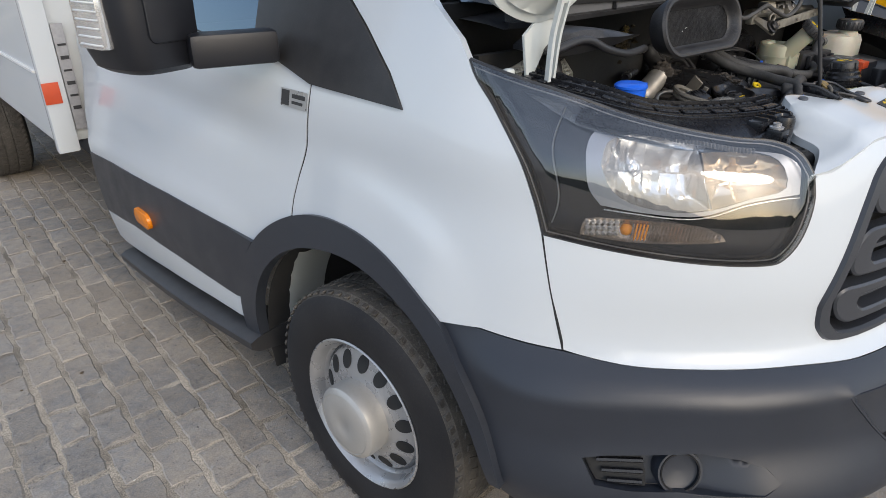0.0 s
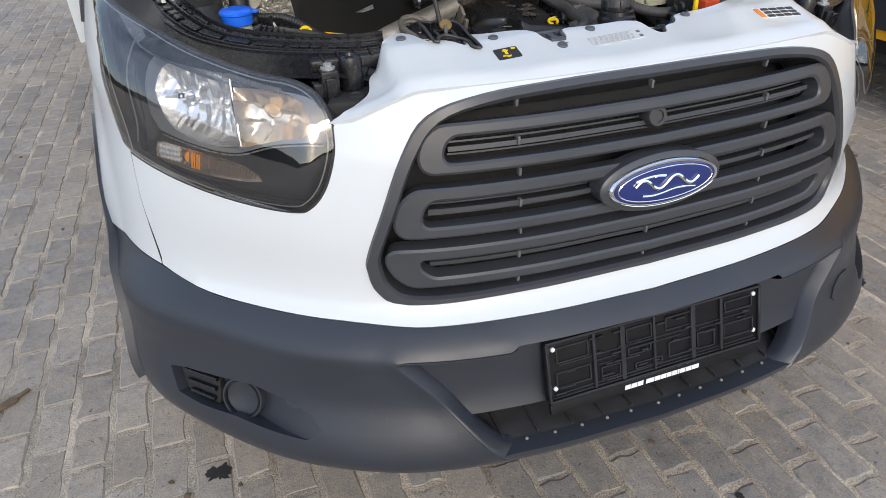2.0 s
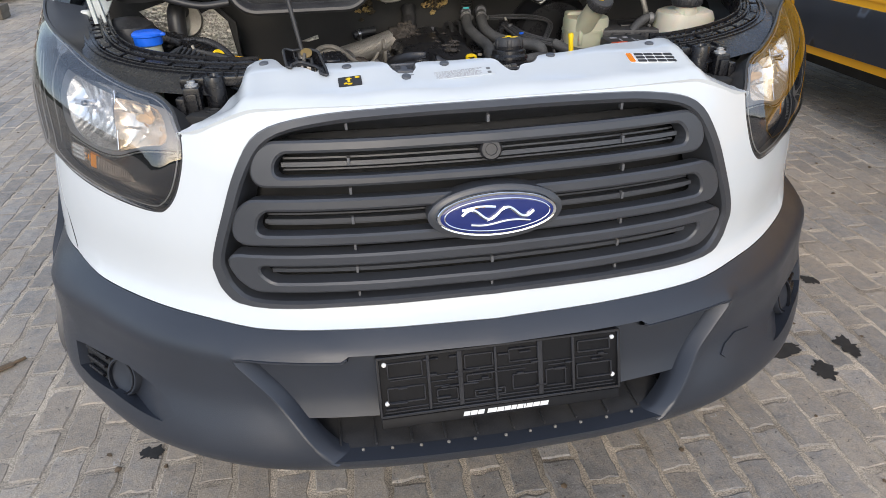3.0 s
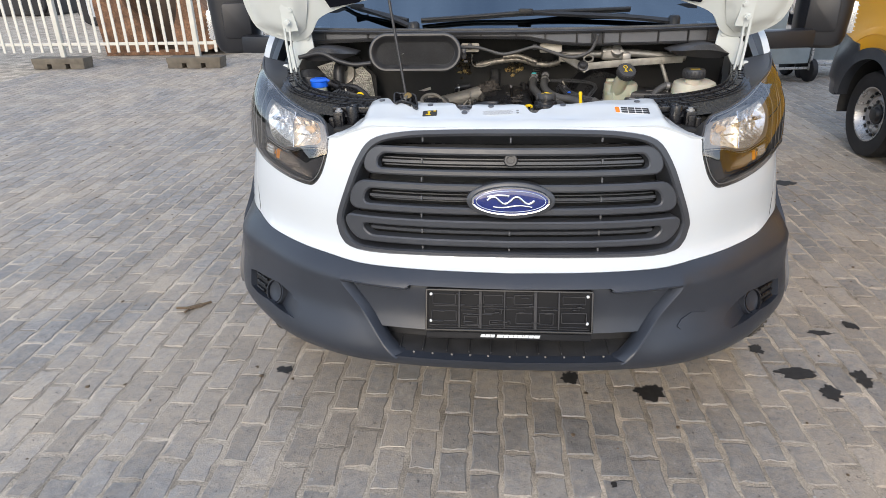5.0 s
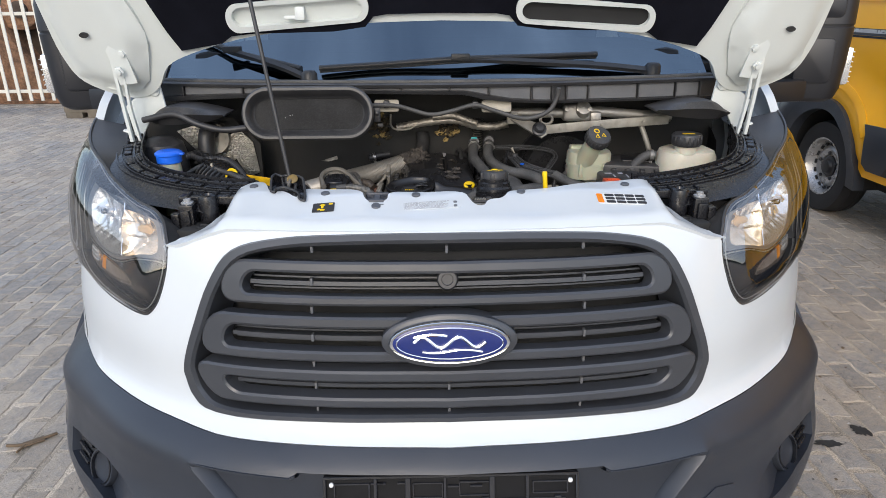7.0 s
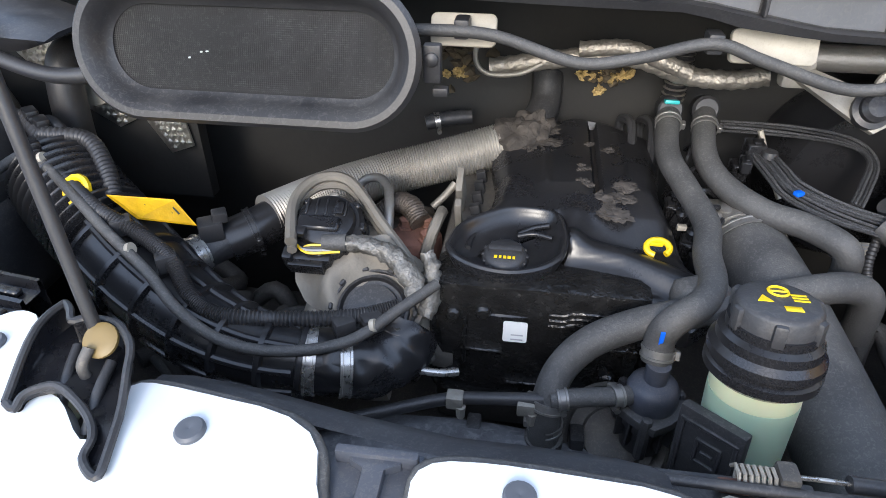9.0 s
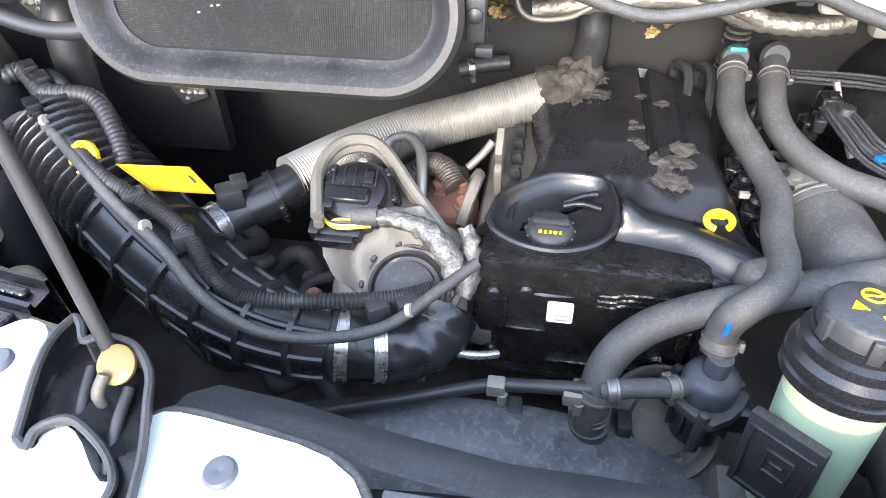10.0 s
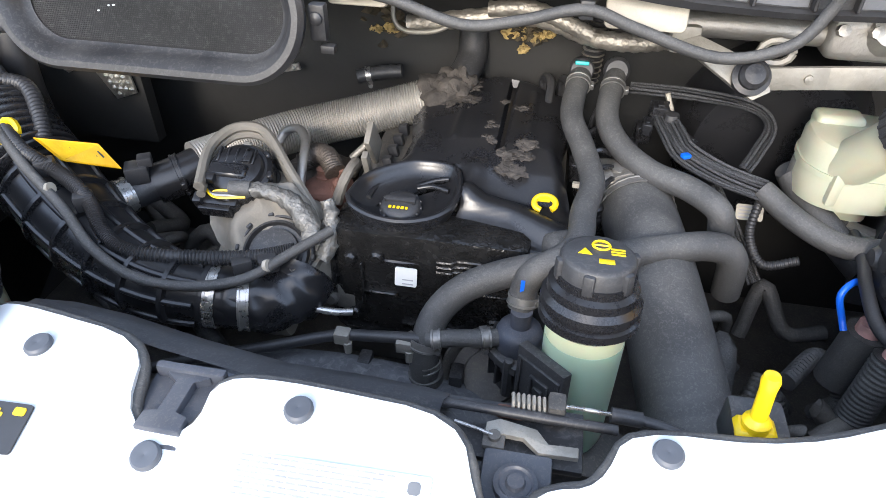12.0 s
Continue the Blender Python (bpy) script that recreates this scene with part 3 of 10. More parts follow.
def fog_pocket(s):
    back = sheet("fog_pocket", sided([(u, z) for u, z in FOG], s), scoop_fn, BUMPER, van, "scooped grey fog lamp recess with a round blank", res=0.012, rim=0.004)
    p, n = skin_at(s * .777, .566, -.016)
    n = (n + Vector((0, -.25, -.05))).normalized()
    m = Matrix.Translation(p) @ n.to_track_quat("Z", "Y").to_matrix().to_4x4()
    bm = bmesh.new()
    lathe(bm, [(.043, -.05), (.045, -.004), (.043, .006), (.039, .006), (.037, -.001), (.020, -.005), (0, -.006)], 36, m)
    finish(bm, "fog_blank", BUMPER, back)
    bm = bmesh.new()
    lathe(bm, [(.0385, .0), (.0385, .0075), (.0355, .0075), (.0355, .0)], 36, m, caps=False)
    finish(bm, "blank_ring", MASK_BLACK, back)
    plate = sheet("slat_plate", sided([(.935, .578), (.90, .586), (.842, .590), (.832, .560), (.832, .532), (.87, .530), (.912, .532)], s), recess(.020), BLACK_MATT, back, res=0.02, rim=0.01)
    for k in range(3):
        a, na = skin_at(s * .838, .580 - .019 * k, -.014)
        b, nb = skin_at(s * (.915 - .010 * k), .574 - .018 * k, -.014)
        bm = bmesh.new()
        tube(bm, [a, (a + b) / 2, b], .0048, seg=6, per=2)
        finish(bm, "slat", LEDGE_BLACK, plate)


both(fog_pocket)
# towing eye cover
eye_loop = [(.47, .575), (.484, .592), (.515, .606), (.56, .598), (.566, .588), (.545, .564), (.53, .559), (.478, .567)]
sheet("towing_cover", eye_loop, skin, BUMPER, van, res=0.015, rim=0.006, push=0.0035)

# white nose panel round the grille
top_edge = [(0, 1.146), (.2, 1.145), (.34, 1.143), (.43, 1.138), (.50, 1.118), (.545, 1.10), (.575, 1.098)]
nose_half = arc_through(top_edge, 3) + arc_through(LAMP_LOW)[1:] + [(1.026, .878), (.993, .763)] + [(u, z + .0010) for u, z in arc_through(BUMP_TOP, 3)[::-1] if u < .99]
sheet("nose_panel", mirrored(nose_half), skin, WHITE, van, "white painted nose panel", holes=[GRILLE_HOLE], res=0.02, rim=0.012, hole_rim=0.02)

# grille
grille = sheet("grille", GRILLE_HOLE, recess(.10), BLACK_MATT, van, "dark grey plastic radiator grille with three slotted bars", res=0.03, rim=0.02)


def scaled(loop, dx, dz, cz=.957):
    return [(u * (1 - dx), cz + (z - cz) * (1 - dz)) for u, z in loop]


def split_edges(loop, counts):
    out = []
    for (a, b), n in zip(zip(loop, loop[1:] + loop[:1]), counts):
        out += [(a[0] + (b[0] - a[0]) * k / n, a[1] + (b[1] - a[1]) * k / n) for k in range(n)]
    return np.array(out)


def set_in(loop, d):
    """The closed loop moved inwards by d."""
    t = np.roll(loop, -1, 0) - np.roll(loop, 1, 0)
    t /= np.maximum(np.linalg.norm(t, axis=1)[:, None], 1e-9)
    area = (loop[:, 0] * np.roll(loop[:, 1], -1) - loop[:, 1] * np.roll(loop[:, 0], -1)).sum()
    return loop + np.stack([-t[:, 1], t[:, 0]], 1) * d * (1 if area > 0 else -1)


def ring_bar(name, outer, inner, bevel, rise, wall):
    """A ring of plastic on the skin between two alike loops: flat face, narrow bevels, walls going back."""
    counts = [max(1, int(math.hypot(b[0] - a[0], b[1] - a[1]) / .02)) for a, b in zip(outer, outer[1:] + outer[:1])]
    O, I = split_edges(outer, counts), split_edges(inner, counts)
    bm = bmesh.new()
    rings = []
    for loop, h in ((O, -wall), (O, 0), (set_in(O, bevel), rise), (set_in(I, -bevel), rise), (I, 0), (I, -wall)):
        p, n = skin(loop[:, 0], loop[:, 1])
        rings.append([bm.verts.new(q) for q in p + n * h])
    m = len(rings[0])
    for a, b in zip(rings, rings[1:]):
        for k in range(m):
            bm.faces.new((a[k], a[(k + 1) % m], b[(k + 1) % m], b[k]))
    return finish(bm, name, GRILLE, grille, angle=24)


ring_bar("frame", GRILLE_HOLE, scaled(GRILLE_HOLE, .05, .09), .004, .008, .08)
for z0, z1, w, i0, i1, iw in ((1.014, 1.094, .438, 1.032, 1.073, .393), (.905, .993, .483, .926, .971, .434), (.803, .886, .500, .825, .862, .440)):
    outer = [(u * (1 + (.5 - (z - z0) / (z1 - z0)) * (.05 if z0 > .85 else -.07)), z) for u, z in rounded(2 * w, z1 - z0, .038, 5, 0, (z0 + z1) / 2)]
    inner = [(u * (1 + (.5 - (z - i0) / (i1 - i0)) * (.03 if z0 > .85 else -.05)), z) for u, z in rounded(2 * iw, i1 - i0, .019, 5, 0, (i0 + i1) / 2)]
    ring_bar("bar", outer, inner, .0045, .0035, .03)
for z, w in ((1.052, .385), (.948, .425), (.843, .425)):
    sheet("slat", dense([(-w, z - .004), (w, z - .004), (w, z + .004), (-w, z + .004)], .03), recess(.016), GRILLE, grille, res=0.02, rim=0.02)
    for dz in (-.0105, .0100):
        sheet("fine_slat", dense([(-w, z + dz - .0016), (w, z + dz - .0016), (w, z + dz + .0016), (-w, z + dz + .0016)], .03), recess(.030), GRILLE, grille, res=0.02, rim=0.012)
for u in (-.262, 0, .262):
    for z in (1.118, 1.056, 1.003, .948, .895, .843, .79):
        if u == 0 and .89 < z < 1.01:
            continue
        p, n = skin_at(u, z, -.017)
        bm = bmesh.new()
        box(bm, *p, .005, .012, .014, .001)
        finish(bm, "clip", COWL_GREY, grille)
p, n = skin_at(-.004, 1.062, -.012)
bm = bmesh.new()
lathe(bm, [(.020, -.03), (.020, .008), (.017, .012), (.011, .012), (.010, .009), (0, .009)], 20, Matrix.Translation(p) @ n.to_track_quat("Z", "Y").to_matrix().to_4x4())
finish(bm, "tow_plug", BLACK, grille)

# oval badge: plain shape in its colours
bp = skin_at(0, .952, .004)[0]
bmat = Matrix.Translation(bp) @ (-Vector((0, 1, -.12))).to_track_quat("Z", "Y").to_matrix().to_4x4()


def oval(bm, rx, ry, profile, seg=48):
    rings = []
    for inset, h in profile:
        rings.append([bm.verts.new(bmat @ Vector(((rx - inset) * math.cos(2 * math.pi * k / seg), (ry - inset) * math.sin(2 * math.pi * k / seg), h))) for k in range(seg)])
    for a, b in zip(rings, rings[1:]):
        for k in range(seg):
            bm.faces.new((a[k], a[(k + 1) % seg], b[(k + 1) % seg], b[k]))
    bm.faces.new(rings[-1])


bm = bmesh.new()
oval(bm, .126, .053, [(0, -.03), (.0, .006), (.006, .010)])
badge = finish(bm, "badge", GRILLE, grille, "blue and silver oval badge")
bm = bmesh.new()
oval(bm, .114, .044, [(0, .006), (.001, .015), (.004, .019), (.008, .018)])
finish(bm, "chrome_ring", CHROME, badge)
bm = bmesh.new()
oval(bm, .105, .036, [(0, .0185), (.004, .0195), (.02, .021)])
finish(bm, "blue_face", BADGE_BLUE, badge)
bm = bmesh.new()
tube(bm, [bmat @ Vector((x, .010 * math.sin(x * 95) + .004, .0225)) for x in np.linspace(-.066, .066, 25)], .0034, seg=6, per=2)
tube(bm, [bmat @ Vector((x, .019 - 4 * (x + .03) ** 2, .0225)) for x in np.linspace(-.066, -.005, 9)], .0028, seg=6, per=2)
tube(bm, [bmat @ Vector((x, -.014 + .003 * math.sin(60 * x), .0225)) for x in np.linspace(-.050, .060, 9)], .0020, seg=6, per=2)
finish(bm, "silver_swash", CHROME, badge)
for k in range(1, 2):
    bm = bmesh.new()
    tube(bm, [bmat @ Vector((.098 * math.cos(a), .0305 * math.sin(a), .0195)) for a in np.linspace(0, 2 * math.pi, 33)], .0012, seg=6, per=1, cap=False)
    finish(bm, "silver_line", CHROME, badge)


# headlamps
REFL = [(.964, 1.114), (.956, 1.152), (.918, 1.165), (.860, 1.163), (.796, 1.151), (.703, 1.142), (.643, 1.126), (.627, 1.078), (.690, 1.062), (.762, 1.042), (.832, 1.037), (.907, 1.050), (.944, 1.076)]
INDIC = [(.988, .986), (.981, 1.015), (.928, 1.020), (.839, 1.018), (.766, 1.010), (.728, .986), (.809, .980), (.905, .980)]


def dome(poly, rim_d, deep):
    c = np.mean(poly, 0)
    R = np.max(np.linalg.norm(np.array(poly) - c, axis=1))

    def fn(u, z):
        p, n = skin(u, z)
        d = np.clip(to_edge(poly, np.stack([u, z], 1)) / (.35 * R), 0, 1)
        v = np.abs(u)
        facet = .0035 * np.abs(np.sin(v * 95 + z * 20)) * np.clip((v - .865) / .02, 0, 1) + .0030 * np.abs(np.sin(z * 130 + v * 25)) * (v < .78) + .0016 * np.abs(np.sin(z * 380 + v * 120)) * (v > .79) * (v < .87)
        return p - n * (rim_d + deep * (1 - (1 - d) ** 2) + facet * d)[:, None], n
    return fn


IND_GREY = material("indicator_bowl", (.44, .37, .31), .24, metal=.85, noise_scale=90, noise_amt=.25)


def facets(poly, rim_d, deep, cells, seed):
    """A bowl broken into small mirror facets, each tilted its own way; cells(v, z) gives each point's facet width, height and tilt."""
    c = np.mean(poly, 0)
    R = np.max(np.linalg.norm(np.array(poly) - c, axis=1))
    T = np.random.RandomState(seed).uniform(-1, 1, (97, 89, 2))

    def fn(u, z):
        p, n = skin(u, z)
        v = np.abs(u)
        d = np.clip(to_edge(poly, np.stack([u, z], 1)) / (.35 * R), 0, 1)
        cw, ch, tilt = cells(v, z)
        i, j = np.floor(v / cw).astype(int), np.floor(z / ch).astype(int)
        t = T[i % 97, j % 89]
        off = tilt * (t[:, 0] * (v - (i + .5) * cw) + t[:, 1] * (z - (j + .5) * ch))
        return p - n * (rim_d + deep * (1 - (1 - d) ** 2) + off * np.clip(d * 3, 0, 1))[:, None], n
    return fn


def main_cells(v, z):
    low = z < 1.066 + .10 * (v - .86)
    return np.where(low, .007, .017), np.where(low, .06, .058), np.where(low, .13, .30)


def side_cells(v, z):
    low = z < 1.088
    return np.where(low, .09, .034), np.where(low, .020, .040), np.where(low, .11, .22)


def headlamp(s):
    lamp = sheet("headlight", sided(LAMP, s), recess(.085), BLACK, van, "clear headlight with black mask and chrome reflectors", res=0.03, rim=-.085)
    split = [(.792, 1.1465), (.766, 1.042)]
    ch1 = arc_through(REFL[:5] + [split[0]], 3) + arc_through([split[1]] + REFL[10:] + REFL[:1], 3)[:-1]
    ch2 = [split[1]] + [(.785, 1.140)] + arc_through(REFL[5:10], 3)
    ch1 = [(u, z) for u, z in ch1]
    mask_hole = arc_through(REFL + REFL[:1], 3)[:-1]
    ind = arc_through(INDIC + INDIC[:1], 2)[:-1]
    inset = [(.9125 + (u - .9125) * .975, 1.08 + (z - 1.08) * .96) for u, z in LAMP]
    bez = arc_through([(.600, 1.066), (.600, 1.110), (.625, 1.132), (.66, 1.139), (.73, 1.144), (.83, 1.156), (.92, 1.172), (.975, 1.170), (.992, 1.15), (.990, 1.11), (.980, 1.07), (.957, 1.043)], 3) + arc_through([(.90, 1.036), (.82, 1.030), (.765, 1.034), (.70, 1.054), (.635, 1.063)], 3)
    sheet("mask", sided(inset, s), recess(.020), MASK_BLACK, lamp, holes=[sided(bez, s), sided(ind, s)], res=0.025, rim=0.01, hole_rim=0.03)
    sheet("bezel", sided(bez, s), recess(.012), BEZEL_SILVER, lamp, holes=[sided(mask_hole, s)], res=0.02, rim=0.012, hole_rim=0.012)
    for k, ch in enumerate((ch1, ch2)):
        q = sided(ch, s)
        sheet("reflector", q, facets(q, .014, .030, side_cells if k else main_cells, 11 + k), AMBER_TINT_REFLECTOR if k else REFLECTOR, lamp, "faceted reflector, its warm tone painted as amber bulb reflection" if k else "mirror chrome faceted reflector", res=0.0036, rim=0.002)
    a, b = skin_at(s * .795, 1.150, -.012)[0], skin_at(s * .763, 1.044, -.012)[0]
    bm = bmesh.new()
    tube(bm, [a, (a + b) / 2, b], .0015, seg=6, per=3)
    finish(bm, "divider", CHROME, lamp)
    for u, z in ((.905, 1.112), (.715, 1.112)):
        p, n = skin_at(s * u, z, -.048)
        bm = bmesh.new()
        lathe(bm, [(.011, -.012), (.011, .006), (.008, .016), (.008, .024), (.005, .029), (0, .030)], 14, Matrix.Translation(p) @ n.to_track_quat("Z", "Y").to_matrix().to_4x4())
        bulb = finish(bm, "bulb", CHROME if u > .8 else PALE_AMBER, lamp)
        bm = bmesh.new()
        lathe(bm, [(.0165, -.006), (.0175, .004), (.0155, .006), (.0135, .002), (.0125, -.008)], 20, Matrix.Translation(p) @ n.to_track_quat("Z", "Y").to_matrix().to_4x4(), caps=False)
        finish(bm, "collar", REFLECTOR if u > .8 else AMBER_TINT_REFLECTOR, bulb)
    q = sided(ind, s)
    sheet("indicator_reflector", q, dome(q, .018, .026), IND_GREY, lamp, res=0.014, rim=0.002)
    for i in range(6):
        for j in range(3):
            p, n = skin_at(s * (.976 - .0105 * i), .990 + .0098 * j + .0006 * i, -.022)
            bm = bmesh.new()
            bmesh.ops.create_icosphere(bm, subdivisions=1, radius=.0060, matrix=Matrix.Translation(p))
            finish(bm, "facet", REFLECTOR, lamp, smooth=False)
    for i in range(26):
        u = .897 - .0062 * i
        lo_, hi_ = np.interp(u, [.735, .80, .91], [.990, .983, .983]), np.interp(u, [.735, .766, .839, .91], [.996, 1.007, 1.014, 1.016])
        a, b = skin_at(s * u, lo_ + .002, -.021)[0], skin_at(s * (u - .004), hi_ - .003, -.021)[0]
        bm = bmesh.new()
        tube(bm, [a, (a + b) / 2, b], .0017, seg=5, per=1)
        finish(bm, "lens_rib", AMBER if 0 < i < 5 else IND_GREY, lamp)
    p, n = skin_at(s * .905, .999, -.032)
    bm = bmesh.new()
    bmesh.ops.create_icosphere(bm, subdivisions=2, radius=.0115, matrix=Matrix.Translation(p))
    finish(bm, "amber_bulb", AMBER, lamp, "orange indicator bulb")
    strip = arc_through([(.95, 1.040), (.90, 1.036), (.82, 1.030), (.765, 1.034), (.70, 1.054), (.635, 1.063), (.60, 1.064)], 4)
    bm = bmesh.new()
    tube(bm, [skin_at(s * u, z - .004, -.012)[0] for u, z in strip], .0014, seg=8, per=1)
    finish(bm, "chrome_strip", STEEL_BAND, lamp)
    bm = bmesh.new()
    tube(bm, [skin_at(s * (u + .0), z, -.003)[0] for u, z in LAMP + LAMP[:1]], .0038, seg=6, per=1, cap=False)
    finish(bm, "gasket", BLACK, lamp)
    # grey tube that paints the pale highlight round the lens edge
    rimline = [(.9125 + (u - .9125) * .966, 1.08 + (z - 1.08) * .935) for u, z in LAMP]
    bm = bmesh.new()
    tube(bm, [skin_at(s * u, z, -.002)[0] for u, z in rimline + rimline[:1]], .0013, seg=5, per=1, cap=False)
    finish(bm, "lens_edge", PRINT_GREY, lamp)
    bm = bmesh.new()
    line = [(1.045 + .012 * math.sin(k * .5), 1.20 - .0165 * k) for k in range(13)]
    tube(bm, [skin_at(s * u, z, -.012)[0] for u, z in line], .0016, seg=5, per=2)
    finish(bm, "inner_edge", SMOKED, lamp)
    # prism strip along the upper edge
    bm = bmesh.new()
    for k in range(46):
        u = .69 + .0065 * k
        z = np.interp(u, [.655, .729, .832, .939, 1.049], [1.151, 1.157, 1.172, 1.193, 1.222]) - .012
        p, n = skin_at(s * u, z, -.014)
        box(bm, *p, .0045, .006, .010, .001, seg=1)
    finish(bm, "prism_strip", SMOKED, lamp)
    # strip added under the lens to carry its painted sky reflection
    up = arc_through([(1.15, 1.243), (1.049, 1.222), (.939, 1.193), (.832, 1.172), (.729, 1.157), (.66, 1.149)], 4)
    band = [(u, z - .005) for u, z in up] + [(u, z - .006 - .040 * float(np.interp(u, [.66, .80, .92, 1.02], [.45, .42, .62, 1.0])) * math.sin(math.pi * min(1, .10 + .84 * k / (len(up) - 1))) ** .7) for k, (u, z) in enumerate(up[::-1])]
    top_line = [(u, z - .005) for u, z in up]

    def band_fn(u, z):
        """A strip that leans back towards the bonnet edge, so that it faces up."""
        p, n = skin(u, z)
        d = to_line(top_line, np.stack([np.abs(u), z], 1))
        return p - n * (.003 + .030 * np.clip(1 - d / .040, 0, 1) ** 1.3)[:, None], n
    sheet("upper_band", sided(band, s), band_fn, SKY_BAND, lamp, "glossy band along the top of the lens, tinted blue-grey as painted sky reflection", res=0.009, rim=0.006)
    edge_line = np.array(arc_through(LAMP_TOP, 4))

    def lens_fn(u, z):
        p, n = skin(u, z)
        q = np.stack([np.abs(u), z], 1)
        d = np.sqrt(((q[:, None] - edge_line) ** 2).sum(-1)).min(1)
        return p + n * (.022 * (1 - (1 - np.clip(d / .080, 0, 1)) ** 2) * np.clip(to_edge(LAMP, q) / .03, 0, 1))[:, None], n
    lens = sheet("lens", sided(LAMP, s), lens_fn, LENS, lamp, "clear polycarbonate lens", res=0.016, rim=0.004)
    lens.visible_shadow = False


both(headlamp)

# fenders, doors, arches
ARCH_C, ARCH_Z = 1.565, .36


def arch(r, a0, a1, n=28, squash=1.0):
    return [(ARCH_C - r * math.cos(radians(a)), ARCH_Z + r * squash * math.sin(radians(a))) for a in np.linspace(a0, a1, n)]


SEAM = [(1.773, .835), (1.769, .877), (1.753, .938), (1.728, 1.012), (1.714, 1.096), (1.711, 1.163)]


def fender(s):
    loop = [(.997, .763), (1.073, .766), (1.152, .769)] + arch(.497, 52, 113)
    loop += [(u - .003, z) for u, z in arc_through(SEAM, 4)] + [(1.40, 1.158), (1.453, 1.220), (1.545, 1.298), (1.75, 1.445), (2.0, 1.62), (2.0, 1.86)]
    loop += [(1.75, 1.68), (1.5, 1.47), (1.36, 1.35), (1.285, 1.30)] + [(u + .004, z) for u, z in arc_through(LAMP_OUT)[::-1]] + [(1.029, .878)]
    def fender_fn(u, z):
        p, n = skin(u, z)
        v = np.abs(u)
        k = np.clip((.68 - np.hypot(v - ARCH_C, z - ARCH_Z)) / .09, 0, 1)
        k = k * k * (3 - 2 * k) * np.clip((1.70 - v) / .12, 0, 1) * np.clip((v - 1.16) / .12, 0, 1)
        return p + n * (.011 * k)[:, None], n
    sheet("fender", sided(loop, s), fender_fn, WHITE, van, "white painted front wing", res=0.02, rim=0.02)
    turns = np.linspace(12, 183, 44)
    inner = np.interp(turns, [12, 30, 65, 100], [.490, .472, .450, .432])
    flare = [(ARCH_C - r * math.cos(radians(a)), ARCH_Z + r * math.sin(radians(a))) for a, r in [(a, .512) for a in turns] + list(zip(turns, inner))[::-1]]
    sheet("arch_trim", sided(flare, s), skin, BUMPER, van, "dark grey plastic wheel arch trim", res=0.025, rim=0.034, push=0.018)
    def door_fn(u, z):
        p, n = skin(u, z)
        v = np.abs(u)
        top = np.interp(v, [2.1, 2.48, 3.0, 3.3], [.714, .710, .689, .664])
        lip = np.clip((top + .085 - z) / .05, 0, 1)
        line = np.interp(v, [1.9, 2.2, 2.55, 3.3], [1.0, 1.01, 1.04, 1.07])
        d = .009 * lip * lip * (3 - 2 * lip) * np.clip((v - 1.97) / .15, 0, 1) - .010 * np.exp(-((z - line) / .055) ** 2) * np.clip((v - 1.80) / .25, 0, 1) * np.clip((3.2 - v) / .3, 0, 1)
        return p + n * d[:, None], n
    rear = [(u, z) for u, z in arch(.515, 114, 172, 14)]
    door_loop = [(u + .003, z) for u, z in SEAM[::-1]] + rear + [(2.05, .40), (2.3, .383), (2.685, .343), (3.22, .265), (3.31, .268), (3.29, .67), (3.33, .86), (3.38, 1.24), (2.4, 1.235), (1.842, 1.196)]
    door = sheet("door", sided(door_loop, s), door_fn, WHITE, van, "white painted cab door", res=0.024, rim=0.02)
    clad = arch(.518, 138, 166, 9) + [(2.095, .478), (2.5, .472), (2.9, .455), (3.292, .402), (3.292, .664), (3.0, .689), (2.48, .710), (2.1, .714)]
    sheet("side_cladding", sided(clad, s), skin, BUMPER, door, "dark grey door cladding", res=0.04, rim=0.012, push=0.012)
    trim = [(1.397, 1.154), (1.711, 1.160), (1.842, 1.193), (1.96, 1.20), (1.97, 1.60), (1.75, 1.44), (1.545, 1.294), (1.453, 1.216)]
    sheet("quarter_trim", sided(trim, s), skin, BLACK, door, res=0.03, rim=0.01, push=0.006)
    glass = [(1.97, 1.203), (2.4, 1.24), (3.3, 1.27), (3.3, 1.85), (2.15, 1.80), (1.97, 1.61)]
    sheet("side_window", sided(glass, s), recess(.012), SCREEN, door, res=0.06, rim=0.004)
    # side marker
    mk, nm = skin_at(s * 2.74, .542, .018)
    bm = bmesh.new()
    m = Matrix.Translation(mk) @ nm.to_track_quat("Z", "Y").to_matrix().to_4x4()
    prism(bm, rounded(.135, .062, .030, 6), -.006, .010, m, .006)
    finish(bm, "side_marker", ORANGE, door, "orange side marker lamp")
    bm = bmesh.new()
    sill = [skin_at(s * u, float(np.interp(u, [2.0, 2.28, 2.76, 3.3], [.375, .338, .288, .225])), .010)[0] for u in np.linspace(1.99, 3.2, 9)]
    rings = []
    for p in sill:
        rings.append([bm.verts.new(p + Vector((s * dx, 0, dz))) for dx, dz in ((-.10, .02), (.02, .0), (.045, -.012), (.045, -.035), (.02, -.05), (-.10, -.06))])
    for a, b in zip(rings, rings[1:]):
        for k in range(6):
            bm.faces.new((a[k], a[(k + 1) % 6], b[(k + 1) % 6], b[k]))
    bm.faces.new(rings[0]), bm.faces.new(rings[-1])
    finish(bm, "sill_step", BLACK, van, "black plastic sill step")
    # door seam and wing seam read as dark gaps backed by black
    for line in (SEAM, [(1.055, .981), (1.027, .878), (.994, .764)]):
        bm = bmesh.new()
